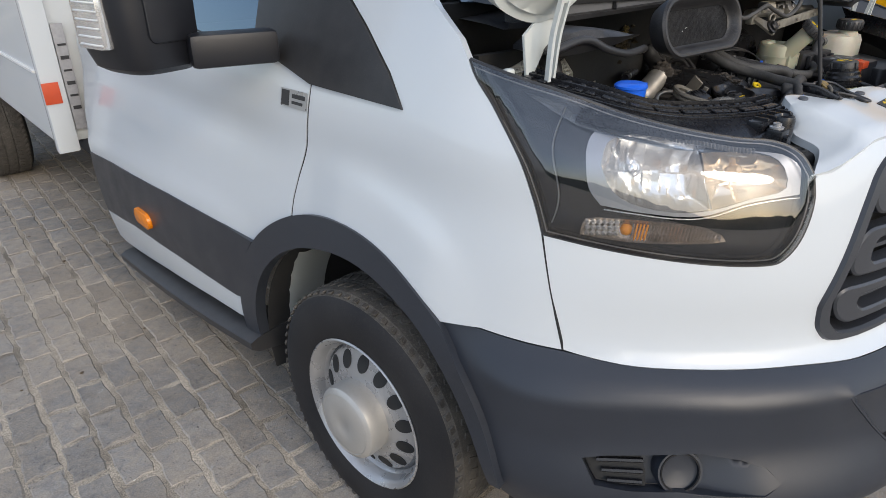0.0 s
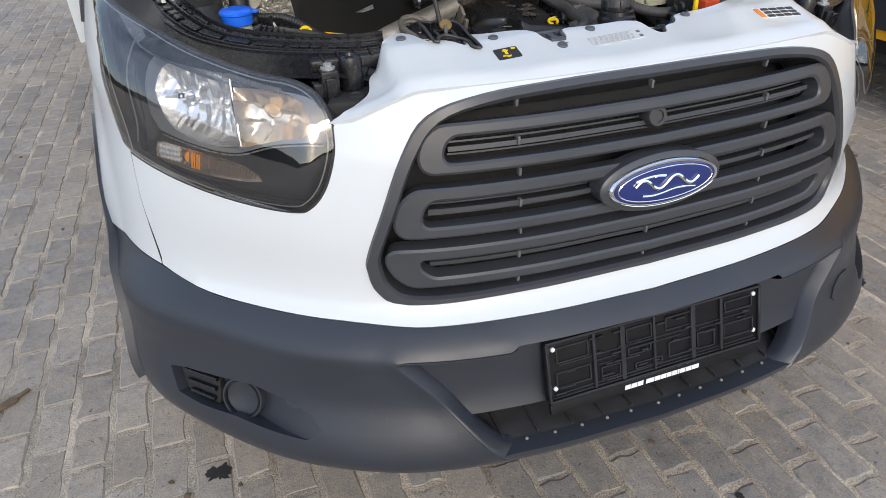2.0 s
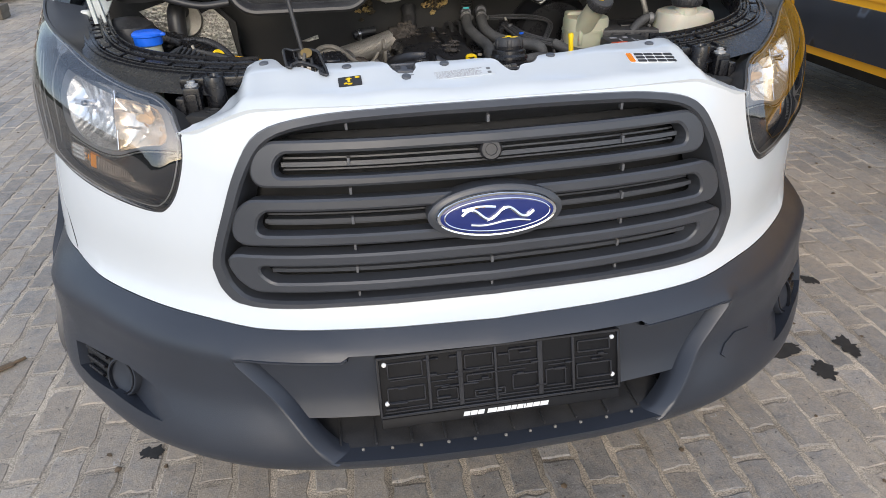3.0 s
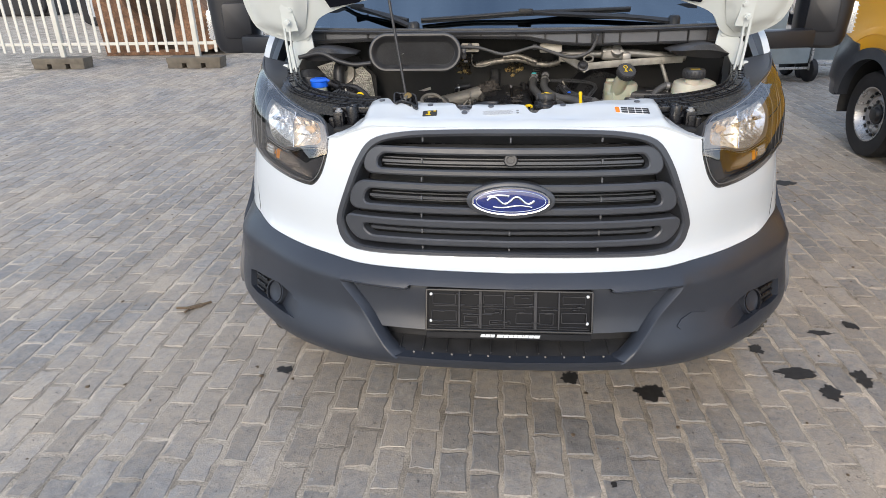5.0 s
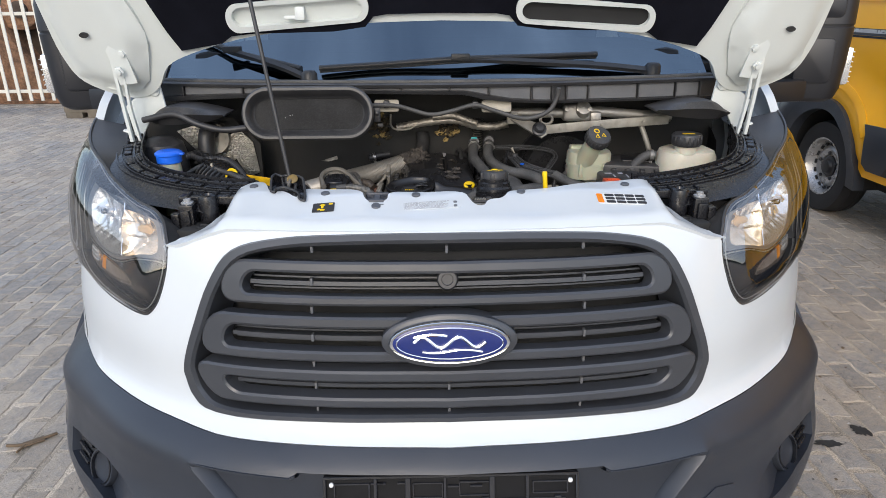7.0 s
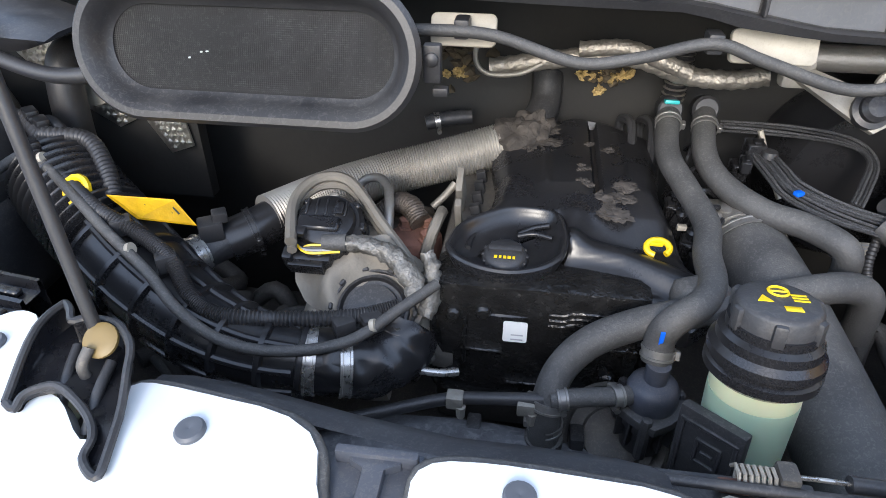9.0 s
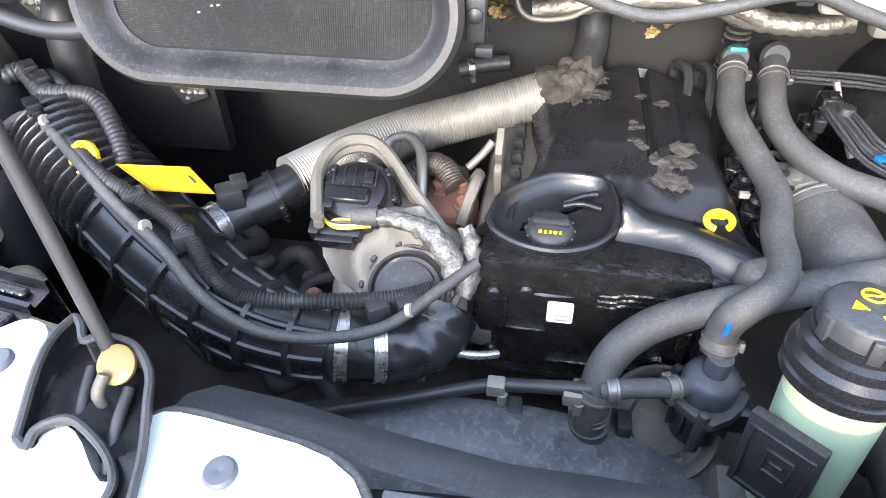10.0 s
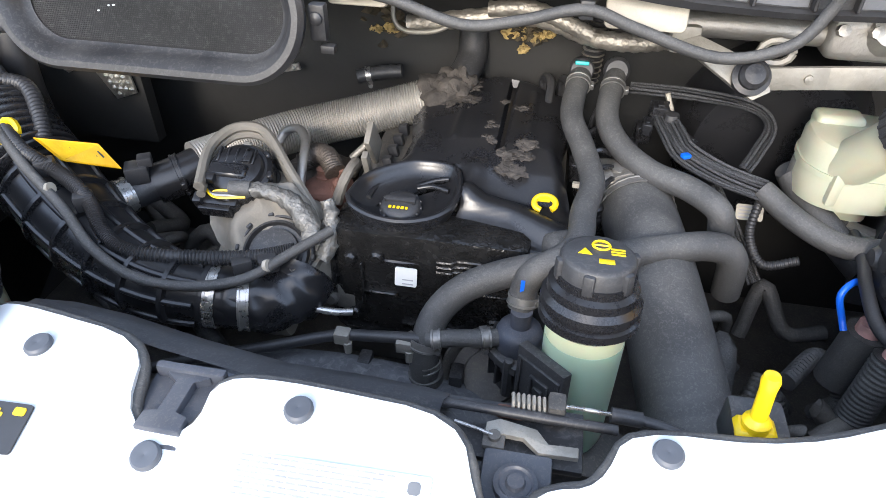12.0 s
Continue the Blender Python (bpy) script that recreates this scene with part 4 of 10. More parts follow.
        tube(bm, [skin_at(s * u, z, -.0048)[0] for u, z in line], .0046, seg=8, per=6)
        finish(bm, "panel_gap", BLACK_MATT, van)


both(fender)
# dealer sticker on the door: plain shapes
sm = [skin_at(u, z, .0022) for u, z in ((-1.771, 1.118),)][0]
m = Matrix.Translation(sm[0]) @ sm[1].to_track_quat("Z", "Y").to_matrix().to_4x4()
bm = bmesh.new()
prism(bm, rounded(.105, .042, .003, 2), -.001, .0006, m)
sticker = finish(bm, "door_sticker", STEEL_SILVER, van, "silver sticker with a black square and plain bars")
for x, y, w, h in ((-.033, 0, .032, .036), (.020, .007, .052, .010), (.016, -.008, .044, .007)):
    bm = bmesh.new()
    prism(bm, rounded(w, h, .001, 1, x, y), 0, .0011, m)
    finish(bm, "mark", PRINT, sticker)


# wheels
HUB_SILVER = material("hub_cap_silver", (0.50, 0.485, 0.455), 0.36, metal=0.45, noise_scale=5, noise_amt=0.05, dust=0.12, dust_scale=6)


def wheel(x, y, s, steer=0, inset=0.0):
    spot = Vector((x, y, .345))
    at = Vector((0, 0, 0))
    bm = bmesh.new()
    prof = [(.205, -.085), (.225, -.098), (.27, -.104), (.305, -.100), (.330, -.088), (.343, -.070), (.345, -.035), (.339, -.031), (.339, -.027), (.345, -.023), (.345, .018), (.339, .022), (.339, .026), (.345, .03), (.343, .070), (.330, .088), (.305, .100), (.27, .104), (.225, .098), (.205, .085)]
    lathe(bm, [(r, h * s * (1.0 if h > 0 else 1.35)) for r, h in prof], 72, Matrix.Translation(at), "x", caps=False)
    for f in bm.faces:
        c = f.calc_center_median()
        if math.hypot(c.y, c.z) > .334:
            f.material_index = 1
    tyre = finish(bm, "wheel", [TYRE, TREAD], van, "black tyre on a silver steel wheel with a domed hub cap", angle=30)
    tyre.matrix_basis = Matrix.Translation(spot) @ Matrix.Rotation(radians(steer), 4, "Z")
    bm = bmesh.new()
    for k in range(64):
        a = 2 * math.pi * k / 64
        for x0, skew, r in ((-s * .098, .35, .3395), (-s * .052, -.35, .3435), (-s * .006, .35, .3435), (s * .040, -.35, .3435), (s * .074, .2, .3375)):
            box(bm, 0, 0, 0, .030, .016, .007, .0015, Matrix.Translation(at) @ Matrix.Rotation(a, 4, "X") @ Matrix.Translation((x0, 0, r)) @ Matrix.Rotation(skew, 4, "Z"), seg=1)
    tagged(finish(bm, "tread", TREAD, tyre), kind="stuff")
    bm = bmesh.new()
    rim = [(.210, -.09), (.200, -.06), (.185, -.03), (.185, .05), (.202, .075), (.212, .088), (.216, .094), (.212, .097), (.203, .090), (.198, .078), (.192, .060), (.184, .040), (.174, .060), (.124, .082), (.104, .084), (0, .084)]
    rim = [(r, h - (inset if r < .2 else 0)) for r, h in rim]
    lathe(bm, [(r, h * s) for r, h in rim], 56, Matrix.Translation(at), "x")
    rim_ob = finish(bm, "rim", STEEL_SILVER, tyre, angle=30)
    for k in range(14):
        a = 2 * math.pi * k / 14
        bm = bmesh.new()
        mm = Matrix.Translation(at) @ Matrix.Rotation(a, 4, "X") @ Matrix.Translation((s * (.0710 - inset), 0, .149)) @ Matrix.Rotation(radians(90 * s), 4, "Y") @ Matrix.Rotation(radians(-26 * s), 4, "Y")
        prism(bm, [(.0250 * math.cos(t), .0185 * math.sin(t)) for t in np.linspace(0, 2 * math.pi, 19)[:-1]], -.004, .0022, mm)
        finish(bm, "vent_hole", BLACK_MATT, rim_ob)
    bm = bmesh.new()
    cap = [(r, h - inset) for r, h in [(.098, .074), (.102, .10), (.102, .126), (.099, .138), (.092, .145), (.085, .1475), (.083, .1465), (.080, .1480), (.055, .1515), (.022, .1525), (.020, .1515), (0, .1515)]]
    lathe(bm, [(r, h * s) for r, h in cap], 40, Matrix.Translation(at), "x")
    finish(bm, "hub_cap", HUB_SILVER, tyre, "plain silver domed hub cap", angle=30)


wheel(-.935, .975, -1, 7)
wheel(.935, .975, 1, 7)
wheel(-1.30, 4.98, -1, 2, .12)
wheel(1.12, 4.98, 1, 2, .12)

# wheel housings, underbody and bay walls
for s in (-1, 1):
    bm = bmesh.new()
    ring = [(.985 + .45 * math.cos(a), .36 + .45 * math.sin(a)) for a in np.linspace(-.25, math.pi + .25, 26)]
    A = [bm.verts.new((s * .60, y, z)) for y, z in ring]
    B = [bm.verts.new((s * (.90 + .16 * (y - .5)), y, z)) for y, z in ring]
    for k in range(len(ring) - 1):
        bm.faces.new((A[k], A[k + 1], B[k + 1], B[k]))
    bm.faces.new(A)
    finish(bm, "wheel_housing", BLACK_MATT, van)
for s in (-1, 1):
    bm = bmesh.new()
    rows = []
    for a in np.linspace(-.1, .78, 12):
        y, z = .985 + .443 * math.cos(a), .36 + .443 * math.sin(a)
        rows.append([bm.verts.new((s * x, y + dy, z)) for x, dy in ((.86, .0), (.93, .004), (.965, .0), (.985, .012))])
    for a, b in zip(rows, rows[1:]):
        for k in range(3):
            bm.faces.new((a[k], b[k], b[k + 1], a[k + 1]))
    bmesh.ops.solidify(bm, geom=bm.faces[:], thickness=.002)
    finish(bm, "arch_flange", WHITE_IN, van, "light painted metal inside the wheel arch")
# plain dark box added under the cab to stop view and light
bm = bmesh.new()
box(bm, 0, 2.2, .50, 1.3, 3.2, .24, .03)
finish(bm, "chassis", BLACK_MATT, van)
# frame rails and dark slabs added to block sky light under the load box
bm = bmesh.new()
box(bm, 0, 5.0, .56, 1.9, 4.0, .20, .03)
for s in (-1, 1):
    box(bm, s * .45, 5.0, .42, .09, 4.0, .16, .01)
for y in (3.1, 3.9, 5.3, 6.4):
    box(bm, 0, y, .44, 2.0, .08, .10, .01)
box(bm, 0, 4.9, .50, 2.0, 3.2, .34, .05)
finish(bm, "subframe", BLACK_MATT, van, "dark frame and slab under the load box, added to darken the ground")

# slam panel across the top of the nose
_su = np.linspace(0, .75, 60)
_sp = skin(_su, np.interp(_su, [0, .2, .34, .43, .50, .545, .575, .75], [1.146, 1.145, 1.143, 1.138, 1.118, 1.10, 1.098, 1.098]))[0]


def slam(x, y):
    ax = np.abs(x)
    t = np.clip((ax - .40) / .16, 0, 1)
    zf = 1.146 - .046 * t * t * (3 - 2 * t)
    d = y - np.interp(ax, _sp[:, 0], _sp[:, 1])
    end = np.clip((ax - .425) / .028, 0, 1)
    rise = np.interp(d, [-.03, 0, .012, .03, .06, .11, .16, .30], [-.02, 0, .008, .014, .021, .036, .040, .042])
    z = zf + np.where(rise > 0, rise * (1 - .85 * end * end * (3 - 2 * end)), rise)
    z = z + .0022 * np.sin(x * 31) * np.clip(d * 20, 0, 1) + .0022 * np.exp(-((d - .022) / .005) ** 2)
    pad = np.clip((.019 - np.abs(x + .137)) / .004, 0, 1) * np.clip((.019 - np.abs(y - .212)) / .004, 0, 1)
    z = z - .0016 * np.clip(pad, 0, 1)
    n = np.tile((0.0, -.30, .95), (len(x), 1))
    return np.stack([x, y, z], 1), n


SLAM_BACK = [(.555, .205), (.50, .222), (.475, .235), (.462, .29), (.44, .325), (.40, .335), (.301, .311), (.223, .277), (.130, .275), (.115, .237), (.082, .229), (.073, .206), (.053, .209), (.034, .262), (-.062, .271), (-.115, .265), (-.116, .227), (-.158, .225), (-.172, .282), (-.281, .300), (-.296, .289), (-.294, .247), (-.332, .285), (-.352, .267), (-.377, .338), (-.399, .346), (-.418, .333), (-.440, .30), (-.462, .29), (-.475, .235), (-.50, .222), (-.555, .205)]
def eased(line, passes=2, cut=.22):
    """The open line with its corners rounded off."""
    for _ in range(passes):
        out = [line[0]]
        for (ax, ay), (bx, by) in zip(line, line[1:]):
            out += [(ax + (bx - ax) * cut, ay + (by - ay) * cut), (bx - (bx - ax) * cut, by - (by - ay) * cut)]
        line = out + [line[-1]]
    return line


SLAM_BACK = eased(SLAM_BACK)
front_line = [(float(x), float(np.interp(abs(x), _sp[:, 0], _sp[:, 1])) - .002) for x in np.linspace(-.555, .555, 41)]
sheet("slam_panel", front_line + SLAM_BACK, slam, WHITE, van, "white painted crossmember over the grille", res=0.010, rim=0.014)
seal_line = [(x, y) for x, y in SLAM_BACK if -.30 < x < .42]
hose("panel_seal", [(x, y + .003, float(slam(np.array([x]), np.array([y]))[0][0][2]) - .006) for x, y in seal_line[::2]], .0042, RUBBER, van, "dark rubber lip along the back of the crossmember", seg=8, per=3)
PLUG_GREY = material("grey_trim_plug", (.085, .092, .105), .45, noise_scale=30, noise_amt=.1)
slam_z = lambda x, y: float(slam(np.array([x]), np.array([y]))[0][0][2])


def on_slam(x, y, lift=0.0):
    a, b, c = (Vector(slam(np.array([u]), np.array([v]))[0][0]) for u, v in ((x, y), (x + .01, y), (x, y + .01)))
    n = (b - a).cross(c - a).normalized()
    ax = (b - a).normalized()
    m = Matrix((ax, n.cross(ax), n)).transposed().to_4x4()
    m.translation = a + n * lift
    return m


for x, y in ((-.242, .268), (-.060, .252), (.151, .262), (-.137, .212), (-.395, .312), (.372, .300)):
    bm = bmesh.new()
    lathe(bm, [(.0088, -.002), (.0088, .002), (.0075, .0036), (.003, .0040), (0, .0032)], 18, on_slam(x, y, .0))
    finish(bm, "plug", PLUG_GREY, van, "grey round trim plug")


def label_lines():
    """Broken rows of print too small to read."""
    rg, out = random.Random(8), []
    for k in range(8):
        x = -.064 + rg.uniform(0, .002)
        while x < .040 - (k % 3) * .006:
            w = rg.uniform(.003, .009)
            out.append((x + w / 2, .0108 - .0030 * k, w, .0010, PRINT_GREY))
            x += w + .0014
    return out


def decal(x, y, w, h, back, marks, label):
    m = on_slam(x, y, .0018)
    bm = bmesh.new()
    prism(bm, rounded(w, h, .002, 2), -.001, .0004, m)
    base = finish(bm, "decal", back, van, label)
    for mx, my, mw, mh, mat in marks:
        bm = bmesh.new()
        prism(bm, rounded(mw, mh, min(mw, mh) * .2, 1, mx, my), 0, .0009, m)
        finish(bm, "mark", mat, base)


decal(-.239, .215, .042, .030, PRINT, [(-.002, .001, .005, .010, YELLOW_PL), (-.002, .007, .011, .0028, YELLOW_PL), (-.002, .0095, .006, .0026, YELLOW_PL), (.014, .010, .008, .005, YELLOW_PL), (-.004, -.008, .016, .0016, YELLOW_PL), (-.001, -.0105, .008, .0022, YELLOW_PL), (-.008, -.0055, .005, .002, YELLOW_PL)], "black warning sticker with yellow marks")
decal(-.036, .213, .124, .026, WHITE, label_lines() + [(.053, .006, .007, .007, FAINT), (.053, -.007, .007, .007, FAINT)], "white information label with lines of small print")
decal(.345, .236, .092, .036, LABEL_W, [(-.040, 0, .012, .032, ORANGE)] + [(-.020 + .0205 * i, .0115 - .0115 * j, .0185, .0085, PRINT) for i in range(4) for j in range(3)], "white label with an orange end and black blocks")

# plate holder, empty
holder_m = Matrix.Translation((0, -.008, .636)) @ Matrix.Rotation(radians(72), 4, "X")
bm = bmesh.new()
prism(bm, rounded(.490, .128, .006, 3), -.012, .0, holder_m, .002)
HOLDER = material("black_holder_plastic", (.009, .009, .010), .5, noise_scale=30, noise_amt=.2, gloss=.15)
holder = finish(bm, "plate_holder", HOLDER, van, "empty black number plate holder with a ribbed back")
bm = bmesh.new()
for x, y, w, h in ((0, .060, .488, .006), (0, -.060, .488, .006), (-.242, 0, .006, .12), (.242, 0, .006, .12)):
    box(bm, x, y, .003, w, h, .007, .0012, seg=1)
bmesh.ops.transform(bm, matrix=holder_m, verts=bm.verts)
finish(bm, "rim_frame", BLACK_GLOSS, holder)
rng = random.Random(4)
for x, y, w, h in ((-.19, .032, .066, .030), (-.19, -.018, .072, .030), (-.045, .032, .056, .028), (.045, .034, .058, .026), (-.045, -.002, .05, .014), (.05, -.022, .056, .030), (.19, .034, .066, .022), (.19, -.018, .072, .030), (-.11, -.03, .04, .024), (.11, -.022, .04, .034), (-.025, -.036, .06, .012)):
    bm = bmesh.new()
    for bx, by, bw, bh in ((0, h / 2, w, .0028), (0, -h / 2, w, .0028), (-w / 2, 0, .0028, h), (w / 2, 0, .0028, h)):
        box(bm, x + bx, y + by, .002, bw, bh, .004, .0006, seg=1)
    bmesh.ops.transform(bm, matrix=holder_m, verts=bm.verts)
    finish(bm, "rib_cell", HOLDER_RIB, holder)
for x, y, w in ((0, .012, .44), (0, -.046, .46), (-.12, .0, .05), (.12, .004, .05), (-.12, -.01, .03), (.12, -.008, .03), (0, -.053, .47), (.0, .004, .10)):
    bm = bmesh.new()
    box(bm, x, y, .0015, w, .0024, .003, .0006, None, seg=1)
    bmesh.ops.transform(bm, matrix=holder_m, verts=bm.verts)
    finish(bm, "rib", HOLDER_RIB, holder)
for x, y in ((-.229, .046), (.229, .046), (-.229, -.034), (.229, -.034)):
    bm = bmesh.new()
    lathe(bm, [(.0048, 0), (.0045, .003), (.003, .0045), (0, .005)], 12, holder_m @ Matrix.Translation((x, y, .0)))
    finish(bm, "screw", LABEL_W, holder)
for x, w in ((-.145, .006), (-.083, .010), (-.012, .005), (.078, .010), (.146, .006)):
    bm = bmesh.new()
    box(bm, x, .002, .0035, w, .112, .007, .001, seg=1)
    bmesh.ops.transform(bm, matrix=holder_m, verts=bm.verts)
    finish(bm, "post", HOLDER_RIB, holder)
for k in range(34):
    x, y = rng.uniform(-.225, .225), rng.choice((-.045, -.034, -.012, -.004, .006, .016, .040, .048))
    bm = bmesh.new()
    box(bm, x, y, .0035, rng.uniform(.012, .034), .0034, .007, .0008, seg=1)
    bmesh.ops.transform(bm, matrix=holder_m, verts=bm.verts)
    finish(bm, "slot_edge", HOLDER_RIB, holder)
bar_m = Matrix.Translation((0, -.028, .561)) @ Matrix.Rotation(radians(62), 4, "X")
bm = bmesh.new()
box(bm, 0, 0, 0, .486, .020, .010, .003, bar_m)
bar = finish(bm, "advert_bar", HOLDER, holder, "black clip bar with white bars of print")
x = -.082
for k, w in enumerate((.0125, .0135, .0125, 0, .0185, .0135, .0125, .0105, .0125, .004, .0125, .0135, .0165)):
    if w:
        bm = bmesh.new()
        prism(bm, [(x, -.0042), (x + w, -.0042), (x + w + .0028, .0042), (x + .0028, .0042)], .0045, .0060, bar_m)
        finish(bm, "print_bar", LABEL_W, bar)
    x += (w or .004) + .0014

# cowl, windscreen, wipers
def cowl_y(x, base):
    return base + .10 * (x / .74) ** 2


def cowl_low(x):
    """Heights of the grey face's foot and of the lip under it."""
    return float(np.interp(x, [-.74, -.27, .06, .10, .17, .26, .74], [1.315, 1.336, 1.333, 1.325, 1.312, 1.306, 1.303])), float(np.interp(x, [-.74, -.27, .06, .10, .17, .26, .74], [1.300, 1.328, 1.322, 1.311, 1.302, 1.297, 1.295]))


bm = bmesh.new()
rows = []
for x in np.linspace(-.76, .76, 61):
    g, lo = cowl_low(x)
    rows.append([bm.verts.new((x, cowl_y(x, b), z)) for b, z in ((.86, lo + .014), (.70, lo + .006), (.650, lo), (.636, lo + .002), (.633, g - .001), (.646, g), (.648, 1.3405), (.634, 1.342), (.632, 1.349), (.640, 1.353), (.66, 1.352), (.68, 1.344), (.70, 1.344), (.76, 1.348))])
for a, b in zip(rows, rows[1:]):
    for k in range(len(a) - 1):
        bm.faces.new((a[k], b[k], b[k + 1], a[k + 1]))
cowl = finish(bm, "cowl", BLACK_DUSTY, van, "black plastic cowl under the windscreen with grey face panels", angle=30)
EDGES = (-.66, -.50, -.34, -.10, .02, .1185, .226, .2785, .315, .3725, .505, .61, .68)
for x0, x1 in zip(EDGES, EDGES[1:]):
    if x0 == .2785:
        continue
    bm = bmesh.new()
    n = 5
    rows = []
    for k in range(n):
        x = x0 + .004 + (x1 - x0 - .008) * k / (n - 1)
        g = cowl_low(x)[0]
        rows.append([bm.verts.new((x, cowl_y(x, q), z)) for q, z in ((.650, g + .001), (.6445, g + .0015), (.6455, 1.3395), (.651, 1.340))])
    for a, b in zip(rows, rows[1:]):
        for k in range(3):
            bm.faces.new((a[k], b[k], b[k + 1], a[k + 1]))
    bm.faces.new(rows[0]), bm.faces.new(rows[-1][::-1])
    finish(bm, "face_panel", COWL_GREY, cowl)
for x in EDGES:
    bm = bmesh.new()
    g = cowl_low(x)[0]
    box(bm, x, cowl_y(x, .641), (g + 1.341) / 2, .0035, .010, 1.341 - g, .0008, seg=1)
    finish(bm, "rib", BLACK_DUSTY, cowl)
for s in (-1, 1):
    bm = bmesh.new()
    rows = []
    for k in range(15):
        x = .53 + .205 * k / 14
        zt = np.interp(x, [.53, .57, .62, .66, .70, .73, .74], [1.286, 1.295, 1.303, 1.305, 1.297, 1.275, 1.268])
        zb = np.interp(x, [.53, .57, .66, .71, .74], [1.281, 1.268, 1.256, 1.254, 1.264])
        y0 = .60 + .25 * (x - .53)
        zm = (zt + zb) / 2
        rows.append([bm.verts.new((s * x, y, z)) for y, z in ((y0 + .10, zt - .002), (y0 + .03, zt), (y0 + .008, zt - .003), (y0 - .004, zm + .004), (y0, zm), (y0 + .012, zb), (y0 + .05, zb), (y0 + .10, zb))])
    for a, b in zip(rows, rows[1:]):
        for k in range(8):
            bm.faces.new((a[k], a[(k + 1) % 8], b[(k + 1) % 8], b[k]))
    bm.faces.new(rows[0]), bm.faces.new(rows[-1])
    finish(bm, "drain_scoop", BLACK_DUSTY, cowl, "black plastic scoop at the cowl end")
hose("seal", [(x, cowl_y(x, .648), 1.354) for x in np.linspace(-.74, .74, 15)], .006, RUBBER, cowl)


def screen_fn(x, s):
    y = .765 + .11 * (x / .74) ** 2 + s * .74
    z = 1.343 + s * .68 + 0 * x
    n = np.tile((0, -.68, .74), (len(x), 1))
    return np.stack([x, y, z], 1), n


sheet("windscreen", [(-.76, 0), (.76, 0), (.66, .95), (-.66, .95)], screen_fn, SCREEN, van, "dark windscreen reflecting the sky", res=0.06, rim=0.005)
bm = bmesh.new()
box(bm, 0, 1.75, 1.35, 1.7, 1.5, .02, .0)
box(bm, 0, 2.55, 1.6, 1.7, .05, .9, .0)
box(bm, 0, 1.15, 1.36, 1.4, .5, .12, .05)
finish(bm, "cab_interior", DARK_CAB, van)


bm = bmesh.new()
rows = []
for y, dz in ((1.46, -.01), (1.52, .03), (1.75, .075), (2.2, .11), (2.86, .12)):
    rows.append([bm.verts.new((x, y + .10 * (abs(x) / .8) ** 2 * (y < 1.6), 1.985 + dz + h)) for x, h in ((-.90, -.62), (-.84, -.20), (-.76, -.05), (-.55, .0), (0, .02), (.55, .0), (.76, -.05), (.84, -.20), (.90, -.62))][0:] if y > 1.5 else [bm.verts.new((x * .92, y + .10 * (abs(x) / .8) ** 2, 1.985 + dz + h)) for x, h in ((-.86, -.16), (-.80, -.10), (-.74, -.04), (-.55, .0), (0, .01), (.55, .0), (.74, -.04), (.80, -.10), (.86, -.16))])
for a, b in zip(rows, rows[1:]):
    for k in range(8):
        bm.faces.new((a[k], b[k], b[k + 1], a[k + 1]))
bmesh.ops.solidify(bm, geom=bm.faces[:], thickness=.006)
finish(bm, "cab_roof", WHITE, van, "white cab roof")


def on_screen(x, q, lift=.012):
    return Vector(screen_fn(np.array([x]), np.array([q]))[0][0]) + Vector((0, -.7, .72)) * lift


def wiper(pivot, clip, ends):
    """A flat arm from its pivot to the clip in the middle of a long blade."""
    a, b = on_screen(*pivot, .016), on_screen(*clip, .026)
    line = spline([a, a.lerp(b, .3) + Vector((0, -.004, .006)), a.lerp(b, .7) + Vector((0, -.003, .004)), b], 5)
    bm = bmesh.new()
    rows = []
    for k, p in enumerate(line):
        w = .013 - .005 * k / (len(line) - 1)
        rows.append([bm.verts.new(p + Vector((0, .74, .68)) * dv + Vector((0, -.68, .74)) * dn) for dv, dn in ((-w, -.003), (-w * .6, .005), (w * .6, .005), (w, -.003))])
    for p, q in zip(rows, rows[1:]):
        for k in range(4):
            bm.faces.new((p[k], p[(k + 1) % 4], q[(k + 1) % 4], q[k]))
    bm.faces.new(rows[0]), bm.faces.new(rows[-1])
    arm = finish(bm, "wiper", BLACK, van, "black windscreen wiper")
    bm = bmesh.new()
    lathe(bm, [(.021, -.02), (.021, .012), (.015, .020), (0, .022)], 18, Matrix.Translation(a))
    finish(bm, "pivot", BLACK, arm)
    e0, e1 = (on_screen(*e, .012) for e in ends)
    mid = on_screen(*clip, .014)
    for name, r, up in (("blade", .0052, .0), ("blade_spine", .0075, .010)):
        hose(name, [e0.lerp(mid, .04) + Vector((0, -.68, .74)) * up, e0.lerp(mid, .5) + Vector((0, -.68, .74)) * up, mid + Vector((0, -.68, .74)) * (up + .002), mid.lerp(e1, .5) + Vector((0, -.68, .74)) * up, mid.lerp(e1, .96) + Vector((0, -.68, .74)) * up], r, BLACK if up else RUBBER, arm, seg=8)
    bm = bmesh.new()
    box(bm, *(mid + Vector((0, -.68, .74)) * .018), .050, .020, .018, .004)
    finish(bm, "blade_clip", BLACK, arm)


wiper((.585, .006), (.055, .052), ((-.335, .024), (.445, .064)))
wiper((-.345, -.004), (-.565, .080), ((-.36, .022), (-.70, .150)))


# raised bonnet
def hood(x, s):
    y = .625 - .34 * s + .06 * (x / .9) ** 2 - .035 * np.sin(np.clip(s / .85, 0, 1) * math.pi)
    z = 1.32 + .94 * s
    n = np.tile((0.0, -.94, -.34), (len(x), 1))
    return np.stack([x, y, z], 1), n


